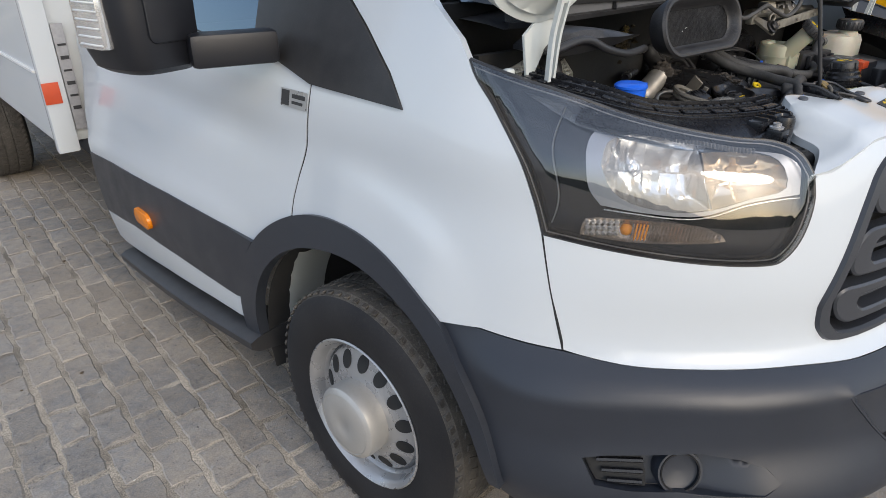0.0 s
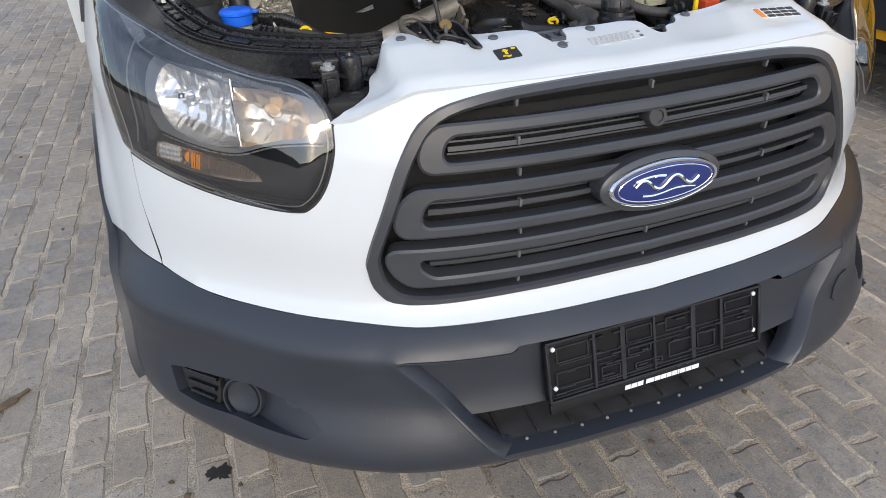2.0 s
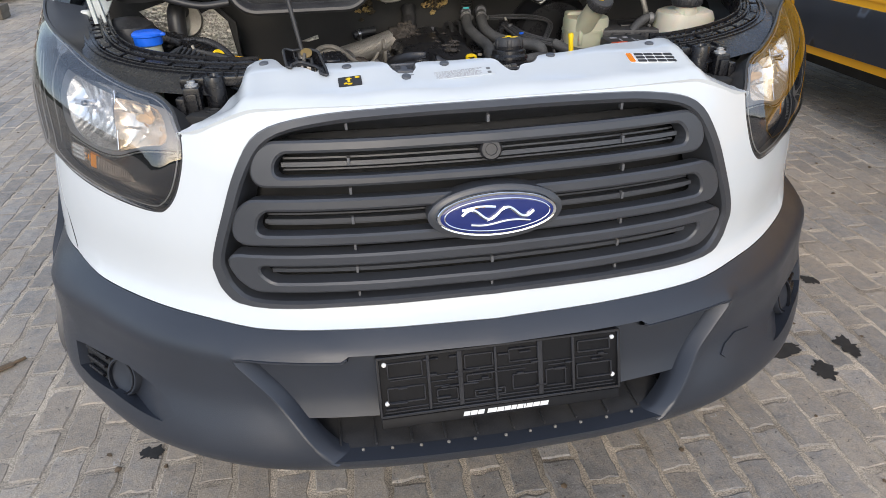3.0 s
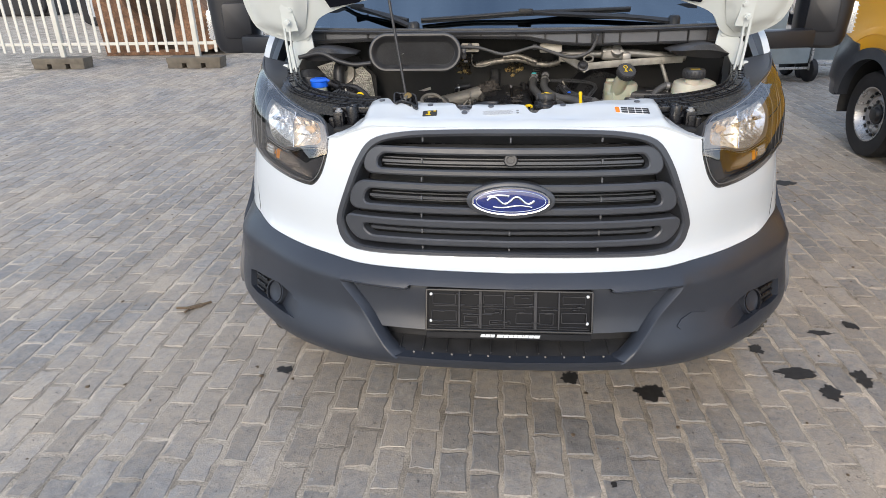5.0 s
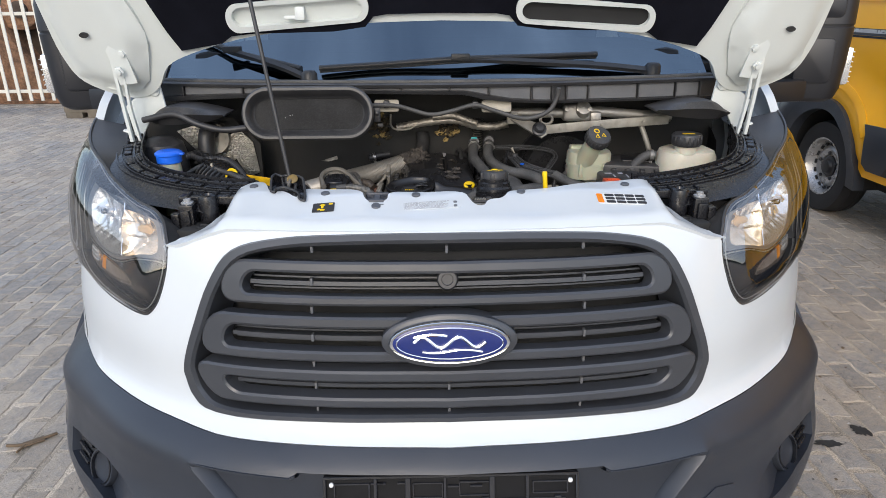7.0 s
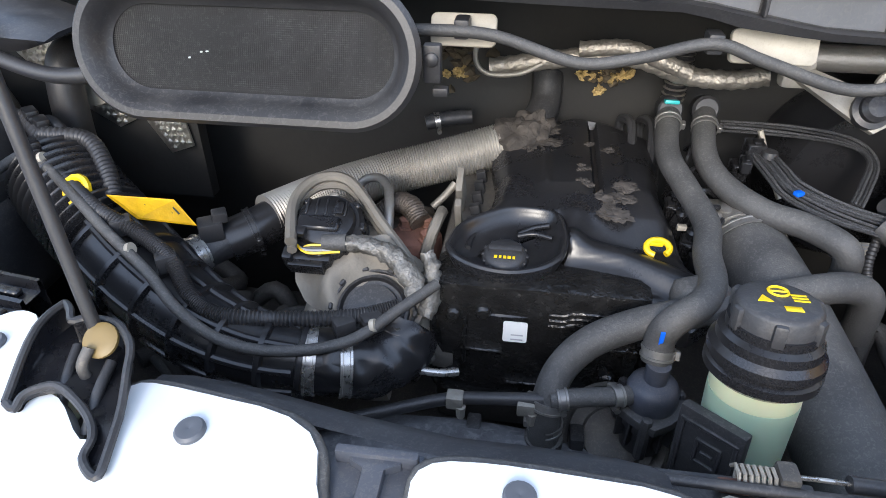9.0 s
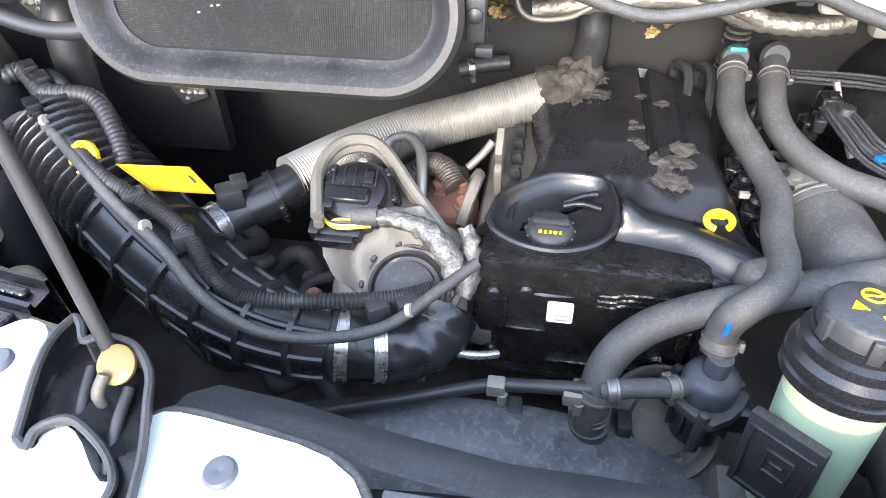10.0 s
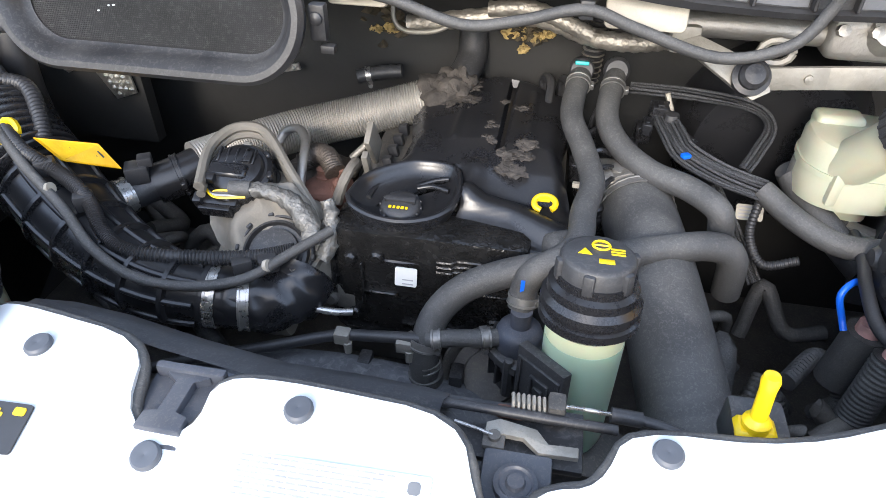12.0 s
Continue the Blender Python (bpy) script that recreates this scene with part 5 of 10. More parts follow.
HOOD = [(0, .192), (.174, .187), (.33, .172), (.46, .152), (.58, .118), (.65, .085), (.69, .03), (.74, .003), (.80, .008), (.875, .045), (.90, .10), (.905, .20), (.895, .5), (.82, .74), (.55, .83), (0, .87)]
hood_ob = sheet("bonnet", mirrored(arc_through(HOOD, 4)), hood, WHITE_IN, van, "raised white bonnet seen from below", res=0.035, rim=0.03)
def leaning(loop, slope):
    c = np.mean(loop, 0)
    return [(x, y + slope * (x - c[0])) for x, y in loop]


oval_l = leaning(rounded(.30, .052, .025, 6, -.318, .215), .075)
oval_r = leaning(rounded(.30, .050, .024, 6, .322, .207), -.075)
FELT_LOOP = [(.0, .212), (.12, .210), (.15, .205), (.17, .182), (.24, .172), (.42, .168), (.475, .162), (.50, .145), (.60, .128), (.62, .17), (.645, .24), (.69, .42), (.67, .70), (.4, .77), (0, .80)]
felt = mirrored(FELT_LOOP)
sheet("felt", felt, hood, FELT, hood_ob, "black sound-deadening felt", holes=[oval_l, oval_r], res=0.035, rim=0.008, push=0.009)
for loop in (oval_l, oval_r):
    c = np.mean(loop, 0)
    outer = [(c[0] + (x - c[0]) * 1.06, c[1] + (y - c[1]) * 1.24) for x, y in loop]
    sheet("slot_rim", outer, hood, WHITE_IN, hood_ob, holes=[[(c[0] + (x - c[0]) * .965, c[1] + (y - c[1]) * .84) for x, y in loop]], res=0.010, rim=0.014, hole_rim=0.02, push=0.014)
sheet("slot_back", oval_r, hood, BLACK_MATT, hood_ob, res=0.03, rim=0.002, push=0.003)
bm = bmesh.new()
a = Vector(hood(np.array([-.31]), np.array([.21]))[0][0])
box(bm, a.x, a.y - .012, a.z, .022, .02, .03, .006)
box(bm, a.x - .02, a.y - .014, a.z - .008, .03, .012, .008, .003)
finish(bm, "catch", WHITE_IN, hood_ob)


def hinge(s):
    # convex corner lobe, hinge plates and arms
    lobe = [(.705, .05), (.76, .02), (.86, .055), (.882, .12), (.882, .34), (.80, .40), (.72, .30), (.675, .17)]

    def lobe_fn(x, t):
        p, n = hood(x, t)
        d = np.clip(to_edge(sided(lobe, s), np.stack([x, t], 1)) / .05, 0, 1)
        return p + n * (.004 + .024 * (1 - (1 - d) ** 2))[:, None], n
    sheet("corner_lobe", sided(arc_through(lobe + lobe[:1], 7)[:-1], s), lobe_fn, WHITE_IN, hood_ob, res=0.016, rim=0.01)
    base = Vector((s * .745, .590, 1.413))
    bm = bmesh.new()
    prism(bm, [(-.024 * s, -.05), (.018 * s, -.055), (.026 * s, .03), (.008 * s, .052), (-.014 * s, .045)], 0, .005, Matrix.Translation(base) @ Matrix.Rotation(radians(108), 4, "X"))
    plate = finish(bm, "hinge", WHITE_IN, hood_ob, "white painted bonnet hinge")
    for dx, dz in ((-.009, .021), (.006, -.020)):
        bm = bmesh.new()
        lathe(bm, [(.012, 0), (.012, .004), (.008, .005), (.008, .010), (0, .011)], 6, Matrix.Translation(base + Vector((s * dx, -.008, dz))) @ Matrix.Rotation(radians(108), 4, "X"))
        finish(bm, "bolt", WHITE_IN, plate)
    for pts, w in (([(.768, .585, 1.448), (.768, .592, 1.40), (.769, .600, 1.359), (.771, .612, 1.30), (.768, .62, 1.22)], .0075), ([(.750, .592, 1.39), (.751, .600, 1.359), (.755, .612, 1.30), (.750, .625, 1.215)], .006)):
        bm = bmesh.new()
        line = spline([(s * x, y, z) for x, y, z in pts], 5)
        rows = [[bm.verts.new(q + Vector((dx, dy, 0))) for dx, dy in ((-w / 2, 0), (w / 2, 0), (w / 2, .010), (-w / 2, .010))] for q in line]
        for a, b in zip(rows, rows[1:]):
            for k in range(4):
                bm.faces.new((a[k], a[(k + 1) % 4], b[(k + 1) % 4], b[k]))
        bm.faces.new(rows[0]), bm.faces.new(rows[-1])
        finish(bm, "hinge_arm", WHITE_IN, plate)
    bm = bmesh.new()
    prism(bm, [(s * .700, 1.365), (s * .688, 1.275), (s * .735, 1.265), (s * .775, 1.20), (s * .79, 1.30), (s * .745, 1.335)], -.003, .003, Matrix.Translation((0, .672, 0)) @ Matrix.Rotation(radians(90), 4, "X"), .001)
    lathe(bm, [(.014, 0), (.014, .005), (.009, .007), (0, .008)], 16, Matrix.Translation((s * .713, .668, 1.338)) @ Matrix.Rotation(radians(90), 4, "X"))
    finish(bm, "hinge_bracket", WHITE_IN, van, "white painted hinge bracket on the bulkhead")
    bm = bmesh.new()
    box(bm, s * .806, .69, 1.230, .022, .02, .020, .008, seg=3)
    finish(bm, "wing_bracket", WHITE_IN, van)
    p = Vector(hood(np.array([s * .805]), np.array([.17]))[0][0]) + Vector((0, -.034, -.005))
    bm = bmesh.new()
    lathe(bm, [(.006, -.002), (.006, .003), (0, .003)], 14, Matrix.Translation(p) @ Matrix.Rotation(radians(108), 4, "X") @ Matrix.Diagonal((1.7, 1, 1, 1)))
    finish(bm, "grommet", BLACK_MATT, hood_ob)


both(hinge)
rod_top = Vector((-.32, .315, 1.204)) + Vector((-.166, .172, .97)) * .56
hose("prop_rod", [(-.32, .315, 1.195), (-.367, .363, 1.476), tuple(rod_top)], .0042, BLACK, van, "thin black bonnet prop rod", seg=8)
bm = bmesh.new()
lathe(bm, [(.022, -.006), (.022, .004), (.014, .007), (0, .007)], 18, Matrix.Translation(rod_top) @ Matrix.Rotation(radians(100), 4, "X"))
finish(bm, "rod_socket", WHITE_IN, hood_ob)


# door mirrors
def door_mirror(s):
    off = .085 if s > 0 else -.022
    turn = Matrix.Translation((s * (1.275 + off), 1.42, 0)) @ Matrix.Rotation(s * radians(-16), 4, "Z")
    bm = bmesh.new()
    rings = []
    for z, w, d, cx in ((1.188, .040, .050, -.010), (1.193, .075, .085, -.008), (1.206, .094, .100, -.006), (1.240, .103, .106, -.002), (1.330, .107, .108, .0), (1.446, .109, .106, .003), (1.449, .106, .103, .003), (1.453, .106, .103, .003), (1.456, .109, .106, .003), (1.540, .107, .100, .004), (1.578, .098, .088, .002), (1.592, .080, .066, .0), (1.596, .045, .036, .0)):
        ring = []
        for k in range(28):
            a = 2 * math.pi * k / 28
            c, q = math.cos(a), math.sin(a)
            ring.append(bm.verts.new(turn @ Vector((s * (cx + w * math.copysign(abs(c) ** .55, c)), d * math.copysign(abs(q) ** .6, q), z))))
        rings.append(ring)
    for p, q in zip(rings, rings[1:]):
        for k in range(28):
            bm.faces.new((p[k], p[(k + 1) % 28], q[(k + 1) % 28], q[k]))
    bm.faces.new(rings[0]), bm.faces.new(rings[-1])
    head = finish(bm, "door_mirror", MIRROR_BLACK, van, "large black door mirror with a clear indicator lens", angle=30)
    for z, w, h in ((1.335, .120, .150), (1.520, .140, .085)):
        bm = bmesh.new()
        prism(bm, rounded(w, h, .018, 4), 0, .006, turn @ Matrix.Translation((s * -.012, -.106 if z < 1.4 else -.100, z)) @ Matrix.Rotation(radians(90), 4, "X"), .004)
        finish(bm, "cover", MIRROR_BLACK, head)
    for z, h in ((1.236, .075), (1.53, .06)):
        bm = bmesh.new()
        box(bm, s * (1.10 + off / 2), 1.30, z, .22 + off, .07, h, .014, Matrix.Rotation(s * radians(12), 4, "Z"))
        finish(bm, "mirror_arm", MIRROR_BLACK, head)
    bm = bmesh.new()
    box(bm, s * (1.378 + off), 1.385, 1.315, .03, .10, .13, .012, Matrix.Rotation(s * radians(-16), 4, "Z"))
    lens = finish(bm, "indicator_lens", REFLECTOR, head, "clear ribbed indicator lens")
    for k in range(7):
        bm = bmesh.new()
        box(bm, s * (1.390 + off), 1.372, 1.262 + .017 * k, .005, .085, .004, .0015, Matrix.Rotation(s * radians(-16), 4, "Z"), seg=1)
        finish(bm, "lens_rib", LABEL_W, lens)
    bm = bmesh.new()
    box(bm, s * (1.27 + off), 1.525, 1.39, .17, .01, .33, .004, Matrix.Rotation(s * radians(-16), 4, "Z"))
    finish(bm, "mirror_glass", CHROME, head)


both(door_mirror)

# load box behind the cab
bm = bmesh.new()
box(bm, 0, 5.0, 1.78, 2.55, 4.2, 2.2, .03)
bmesh.ops.translate(bm, verts=bm.verts, vec=(0, -2.9, 0))
body = finish(bm, "load_box", WHITE, van, "plain white load box behind the cab")
body.matrix_basis = Matrix.Translation((0, 2.9, 0)) @ Matrix.Rotation(radians(2.3), 4, "Z")
for s in (-1, 1):
    bm = bmesh.new()
    box(bm, s * 1.24, -.015, 1.75, .085, .05, 2.2, .012)
    post = finish(bm, "corner_post", WHITE, body)
    bm = bmesh.new()
    box(bm, s * 1.252, -.043, .90, .062, .008, .085, .002)
    finish(bm, "red_marker", RED, body, "red reflector patch")
    bm = bmesh.new()
    box(bm, s * 1.172, -.024, .95, .045, .008, .42, .001)
    plate = finish(bm, "data_label", PRINT_GREY, body)
    for k in range(6):
        bm = bmesh.new()
        box(bm, s * 1.170, -.030, 1.08 - .05 * k, .03, .004, .008 + .006 * (k % 2), .0005, seg=1)
        finish(bm, "mark", PRINT, plate)
    bm = bmesh.new()
    box(bm, s * 1.281, 2.1, .98, .012, 4.15, .012, .003)
    finish(bm, "side_rail", LABEL_W, body)

# ---- engine bay shell ----
bay = tagged(thing("engine_bay", "dark engine bay with black firewall and inner wings", "engine bay"), kind="structure")
bm = bmesh.new()
box(bm, 0, .905, 1.03, 1.60, .03, .62, .0)
finish(bm, "firewall", WALL_DIRTY, bay)
bm = bmesh.new()
box(bm, 0, .60, .76, 1.4, .60, .03, .0)
finish(bm, "bay_floor", IRON, bay)
for s in (-1, 1):
    bm = bmesh.new()
    line = [(.50, .30), (.585, .43), (.68, .57), (.76, .76), (.80, .92)]
    lo = [bm.verts.new((s * x, y, .76)) for x, y in line]
    hi = [bm.verts.new((s * x, y, 1.10 + .025 * k)) for k, (x, y) in enumerate(line)]
    for k in range(len(line) - 1):
        bm.faces.new((lo[k], lo[k + 1], hi[k + 1], hi[k]))
    bmesh.ops.solidify(bm, geom=bm.faces[:], thickness=.006)
    finish(bm, "inner_wing", WALL_DIRTY, bay)
bm = bmesh.new()
box(bm, 0, .315, .88, 1.0, .012, .22, .0)
finish(bm, "radiator", BLACK_MATT, bay, "black radiator behind the grille")

# ---- things in the engine bay ----
def lump(bm, at, r, flat=.4, rough=.35, seed=0, sub=2):
    """An uneven crumb of foam or wool."""
    g = bmesh.ops.create_icosphere(bm, subdivisions=sub, radius=r)
    rg = random.Random(seed)
    off = Vector((rg.random() * 50, rg.random() * 50, rg.random() * 50))
    for v in g["verts"]:
        k = 1 + rough * (noise.noise(v.co / r * 1.7 + off) + .45 * noise.noise(v.co / r * 5 + off))
        v.co = Vector((v.co.x * k, v.co.y * k, v.co.z * flat * k)) + Vector(at)


def box_local(bm, m, x, y, z, sx, sy, sz, bevel=.001, seg=1):
    v = box(bm, 0, 0, 0, sx, sy, sz, bevel, seg=seg)
    bmesh.ops.transform(bm, matrix=m @ Matrix.Translation((x, y, z)), verts=v)


def clampband(parent, a, b, r, w=.012, mat=None, name="hose_clamp"):
    """A band clamp round a hose at a, whose axis runs towards b, with a worm screw."""
    a, b = Vector(a), Vector(b)
    m = Matrix.Translation(a) @ (b - a).to_track_quat("Z", "Y").to_matrix().to_4x4()
    bm = bmesh.new()
    lathe(bm, [(r, -w / 2), (r + .0018, -w / 2), (r + .0018, -w * .30), (r + .0009, -w * .26), (r + .0009, w * .26), (r + .0018, w * .30), (r + .0018, w / 2), (r, w / 2)], 26, m, caps=False)
    for k in range(7):
        box_local(bm, m @ Matrix.Rotation(.24 * k + .5, 4, "Z"), 0, -(r + .0010), 0, .0012, .0012, w * .5, .0002)
    box_local(bm, m, 0, -(r + .0042), 0, .010, .006, w * .8, .0015)
    bmesh.ops.create_cone(bm, cap_ends=True, segments=8, radius1=.0032, radius2=.0032, depth=.018, matrix=m @ Matrix.Translation((.002, -(r + .0045), 0)) @ Matrix.Rotation(radians(90), 4, "Y"))
    box_local(bm, m, r + .003, 0, 0, .005, .008, w * .9, .001)
    return finish(bm, name, mat or CLAMP, parent)


# engine with its black cover
engine = thing("engine", "diesel engine under a dusty black plastic cover with crumbling foam", "engine")
COVER = [(-.100, .72), (-.112, .79), (-.100, .825), (-.05, .868), (-.017, .884), (.04, .878), (.093, .845), (.088, .76), (.083, .711), (.098, .64), (.122, .60), (.125, .568), (.100, .545), (.060, .542), (.02, .552), (-.015, .557), (-.033, .551), (-.055, .547), (-.083, .545), (-.115, .548), (-.138, .560), (-.150, .585), (-.144, .618), (-.122, .648), (-.104, .68)]
BOWL = arc_through([(-.143, .587), (-.133, .622), (-.105, .648), (-.075, .661), (-.034, .656), (-.022, .625), (-.022, .600), (-.028, .580), (-.046, .562), (-.076, .552), (-.108, .556), (-.133, .570), (-.143, .587)], 3)[:-1]


def along(q, a, b):
    a, b = np.array(a), np.array(b)
    t = np.clip(((q - a) @ (b - a)) / ((b - a) @ (b - a)), 0, 1)
    return np.linalg.norm(q - a - t[:, None] * (b - a), axis=1)


def cover_fn(x, y):
    q = np.stack([x, y], 1)
    z = np.interp(y, [.54, .56, .60, .625, .66, .70, .88], [1.066, 1.074, 1.082, 1.086, 1.108, 1.116, 1.122])
    edge = to_edge(COVER, q)
    z = z - .018 * np.exp(-(edge / .010) ** 2)
    z = z + .008 * np.exp(-((x + .005) / .05) ** 2) * np.clip((y - .65) / .03, 0, 1)
    z = z + .009 * np.exp(-(along(q, (-.016, .612), (.095, .575)) / .022) ** 2)
    z = z + .009 / (1 + np.exp((np.minimum(along(q, (-.016, .616), (.040, .606)), along(q, (.040, .606), (.098, .572))) - .013) / .0016))
    z = z + .006 / (1 + np.exp((np.minimum(along(q, (-.036, .564), (.03, .560)), along(q, (.03, .560), (.09, .549))) - .006) / .0012))
    z = z + .010 * np.exp(-(along(q, (-.016, .614), (-.012, .65)) / .014) ** 2)
    d, ins = to_edge(BOWL, q), inside(BOWL, q)
    z = np.where(ins, np.minimum(z, 1.086 - .012 * np.clip(d / .006, 0, 1)), z)
    for x0 in (-.045, .042):
        z = z + .003 * np.exp(-((x - x0) / .004) ** 2) * (y > .70) * (y < .84)
    z = z - .010 * ((np.abs(x - .012) < .004) & (y > .68) & (y < .86))
    e = np.tile((0.0, -.2, .98), (len(x), 1))
    return np.stack([x, y, z], 1), e


cover = sheet("cover", arc_through(COVER + COVER[:1], 3)[:-1], cover_fn, BLACK_SATIN, engine, "dusty black plastic engine cover", res=0.0036, rim=0.024)
def loop_in(loop, d):
    """A closed loop, run anticlockwise or not, moved inwards by d."""
    t = np.roll(loop, -1, 0) - np.roll(loop, 1, 0)
    t /= np.maximum(np.linalg.norm(t, axis=1)[:, None], 1e-9)
    area = (loop[:, 0] * np.roll(loop[:, 1], -1) - loop[:, 1] * np.roll(loop[:, 0], -1)).sum()
    return loop + np.stack([-t[:, 1], t[:, 0]], 1) * d * (1 if area > 0 else -1)


bm = bmesh.new()
lip = np.array(arc_through(BOWL[::3] + BOWL[:1], 6)[:-1])
tilt = lambda y: .10 * (y - .60)
tongue = np.interp(lip[:, 0], [-.112, -.104, -.070, -.060], [0, 1, 1, 0]) * (lip[:, 1] < .58)
rings = []
for d, h in ((.010, None), (.008, -.030), (.003, -.014), (-.0008, -.006), (-.0010, -.002), (.0010, .0), (.0035, .0), (.0052, -.0015), (.0065, -.005), (.010, -.011), (.017, -.0155), (.030, -.017)):
    ring = loop_in(lip, d)
    rings.append([bm.verts.new((x, y, 1.106 + tilt(y) + (h if h is not None else -.045 - .020 * k))) for (x, y), k in zip(ring, tongue)])
m = len(lip)
for p, q in zip(rings, rings[1:]):
    for k in range(m):
        bm.faces.new((p[k], p[(k + 1) % m], q[(k + 1) % m], q[k]))
bm.faces.new(rings[-1])
finish(bm, "filler_bowl", BLACK_SATIN, cover, "moulded oval bowl round the oil filler", angle=40)
for line in (((-.072, .626, 1.094), (-.055, .628, 1.097), (-.036, .622, 1.097)), ((-.072, .630, 1.094), (-.056, .638, 1.098), (-.040, .642, 1.100)), ((-.122, .600, 1.092), (-.118, .622, 1.093), (-.100, .638, 1.094))):
    hose("bowl_ridge", line, .0032, BLACK_SATIN, cover, seg=8, per=5)
bm = bmesh.new()
m = Matrix.Translation((-.083, .590, 1.092)) @ Matrix.Rotation(radians(12), 4, "X")
lathe(bm, [(.0235, -.012), (.0235, -.002), (.0215, .003), (.0185, .0065), (.010, .0085), (0, .009)], 32, m)
box_local(bm, m, 0, .002, .0088, .034, .008, .006, .0025, 2)
for k in range(14):
    box_local(bm, m @ Matrix.Rotation(k * math.pi / 7, 4, "Z"), .0222, 0, .0, .003, .0035, .006, .0008)
cap = finish(bm, "oil_cap", BLACK, engine, "black oil filler cap with yellow print")
for k, w in enumerate((.0032, .0026, .0030, .0034, .0026)):
    bm = bmesh.new()
    box_local(bm, m @ Matrix.Rotation(radians(-6), 4, "X"), -.009 + .0045 * k, -.0105, .0082, w, .0036, .0012, .0002)
    finish(bm, "yellow_print", YELLOW_PL, cap)
bm = bmesh.new()
tube(bm, [Vector((.0696, .617, 1.099)) + Vector((.0115 * math.cos(a), .0075 * math.sin(a), .0075 * math.sin(a) * .6)) for a in np.linspace(-.9, 4.4, 16)], .0034, seg=8, per=2)
box(bm, .068, .622, 1.101, .015, .006, .005, .002)
finish(bm, "dipstick", YELLOW_PL, engine, "yellow dipstick ring")
rows = ((.036, .705, .020, 41), (.026, .660, .024, 42), (.030, .680, .020, 43), (-.002, .734, .011, 44), (-.001, .700, .012, 45), (.005, .793, .008, 46), (.025, .784, .010, 47), (-.055, .79, .024, 3), (-.035, .800, .017, 4), (-.045, .835, .020, 5), (-.072, .79, .016, 18))
bm = bmesh.new()
for x, y, r, sd in rows:
    z = float(cover_fn(np.array([x]), np.array([y]))[0][0][2])
    for j in range(4):
        rg = random.Random(sd * 7 + j)
        lump(bm, (x + (rg.random() - .5) * r * 1.1, y + (rg.random() - .5) * r * 1.1, z + .0005), r * (.30 + .28 * rg.random()), .24, 1.0, sd * 10 + j, 3)
tagged(finish(bm, "foam_crumb", FOAM, engine, "crumbled grey-brown foam on the cover"), kind="stuff")
bm = bmesh.new()
box(bm, -.045, .578, 1.010, .215, .062, .15, .012)
for z, w in ((1.062, .09), (1.055, .11), (1.048, .10)):
    hv = spline([(-.035, .5455, z - .004), (-.02, .5455, z - .004), (-.008, .5455, z), (.05, .5455, z)], 4)
    tube(bm, hv, .0016, seg=5, per=1)
box(bm, -.06, .5535, .990, .075, .008, .035, .003)
for x, z in ((-.13, 1.05), (-.13, .97), (.03, .98), (-.10, 1.055), (.045, 1.05)):
    lathe(bm, [(.008, -.004), (.008, .004), (.0055, .007), (0, .007)], 10, Matrix.Translation((x, .546, z)) @ Matrix.Rotation(radians(90), 4, "X"))
for x, y0, z, w, h in ((.025, .5462, 1.02, .060, .005), (-.10, .5462, 1.005, .045, .004), (-.02, .5462, .962, .11, .005), (.045, .5462, .995, .004, .06), (-.118, .5462, 1.01, .004, .07)):
    box(bm, x, y0, z, w, .008, h, .0015, seg=1)
tube(bm, [(-.150, .5480, 1.046), (-.152, .5470, .985), (-.140, .5465, .945), (-.06, .5465, .938), (.03, .5465, .938), (.06, .5468, .96), (.062, .5475, 1.04)], .0034, seg=6, per=5)
finish(bm, "timing_cover", GRIMY, engine, "black plastic timing cover with specks of dirt")
bm = bmesh.new()
mw = Matrix.Translation((-.067, .5395, 1.037)) @ Matrix.Rotation(radians(78), 4, "X")
prism(bm, rounded(.024, .022, .002, 2), -.001, .0008, mw)
lab = finish(bm, "white_label", LABEL_W, engine, "small white sticker")
for k in range(2):
    bm = bmesh.new()
    box_local(bm, mw, .002, -.003 - .005 * k, .001, .012, .0014, .0004, .0001)
    finish(bm, "mark", PRINT_GREY, lab)
bm = bmesh.new()
prism(bm, [(-.02, -.012), (.022, -.016), (.024, .02), (-.004, .016), (-.016, .004)], -.006, .006, Matrix.Translation((-.152, .552, .987)) @ Matrix.Rotation(radians(80), 4, "X"), .002)
lathe(bm, [(.009, 0), (.009, .006), (.006, .009), (0, .009)], 8, Matrix.Translation((-.156, .546, .988)) @ Matrix.Rotation(radians(80), 4, "X"))
finish(bm, "bracket_ear", IRON, engine)
bm = bmesh.new()
box(bm, -.03, .72, .97, .25, .30, .22, .02)
finish(bm, "block", IRON, engine, "dirty iron engine block")
for k, y in enumerate(np.linspace(.66, .80, 6)):
    bm = bmesh.new()
    box(bm, -.122, y, 1.082, .012, .010, .022, .002, Matrix.Rotation(radians(-12), 4, "Y"))
    finish(bm, "injector_plug", BLACK, engine)
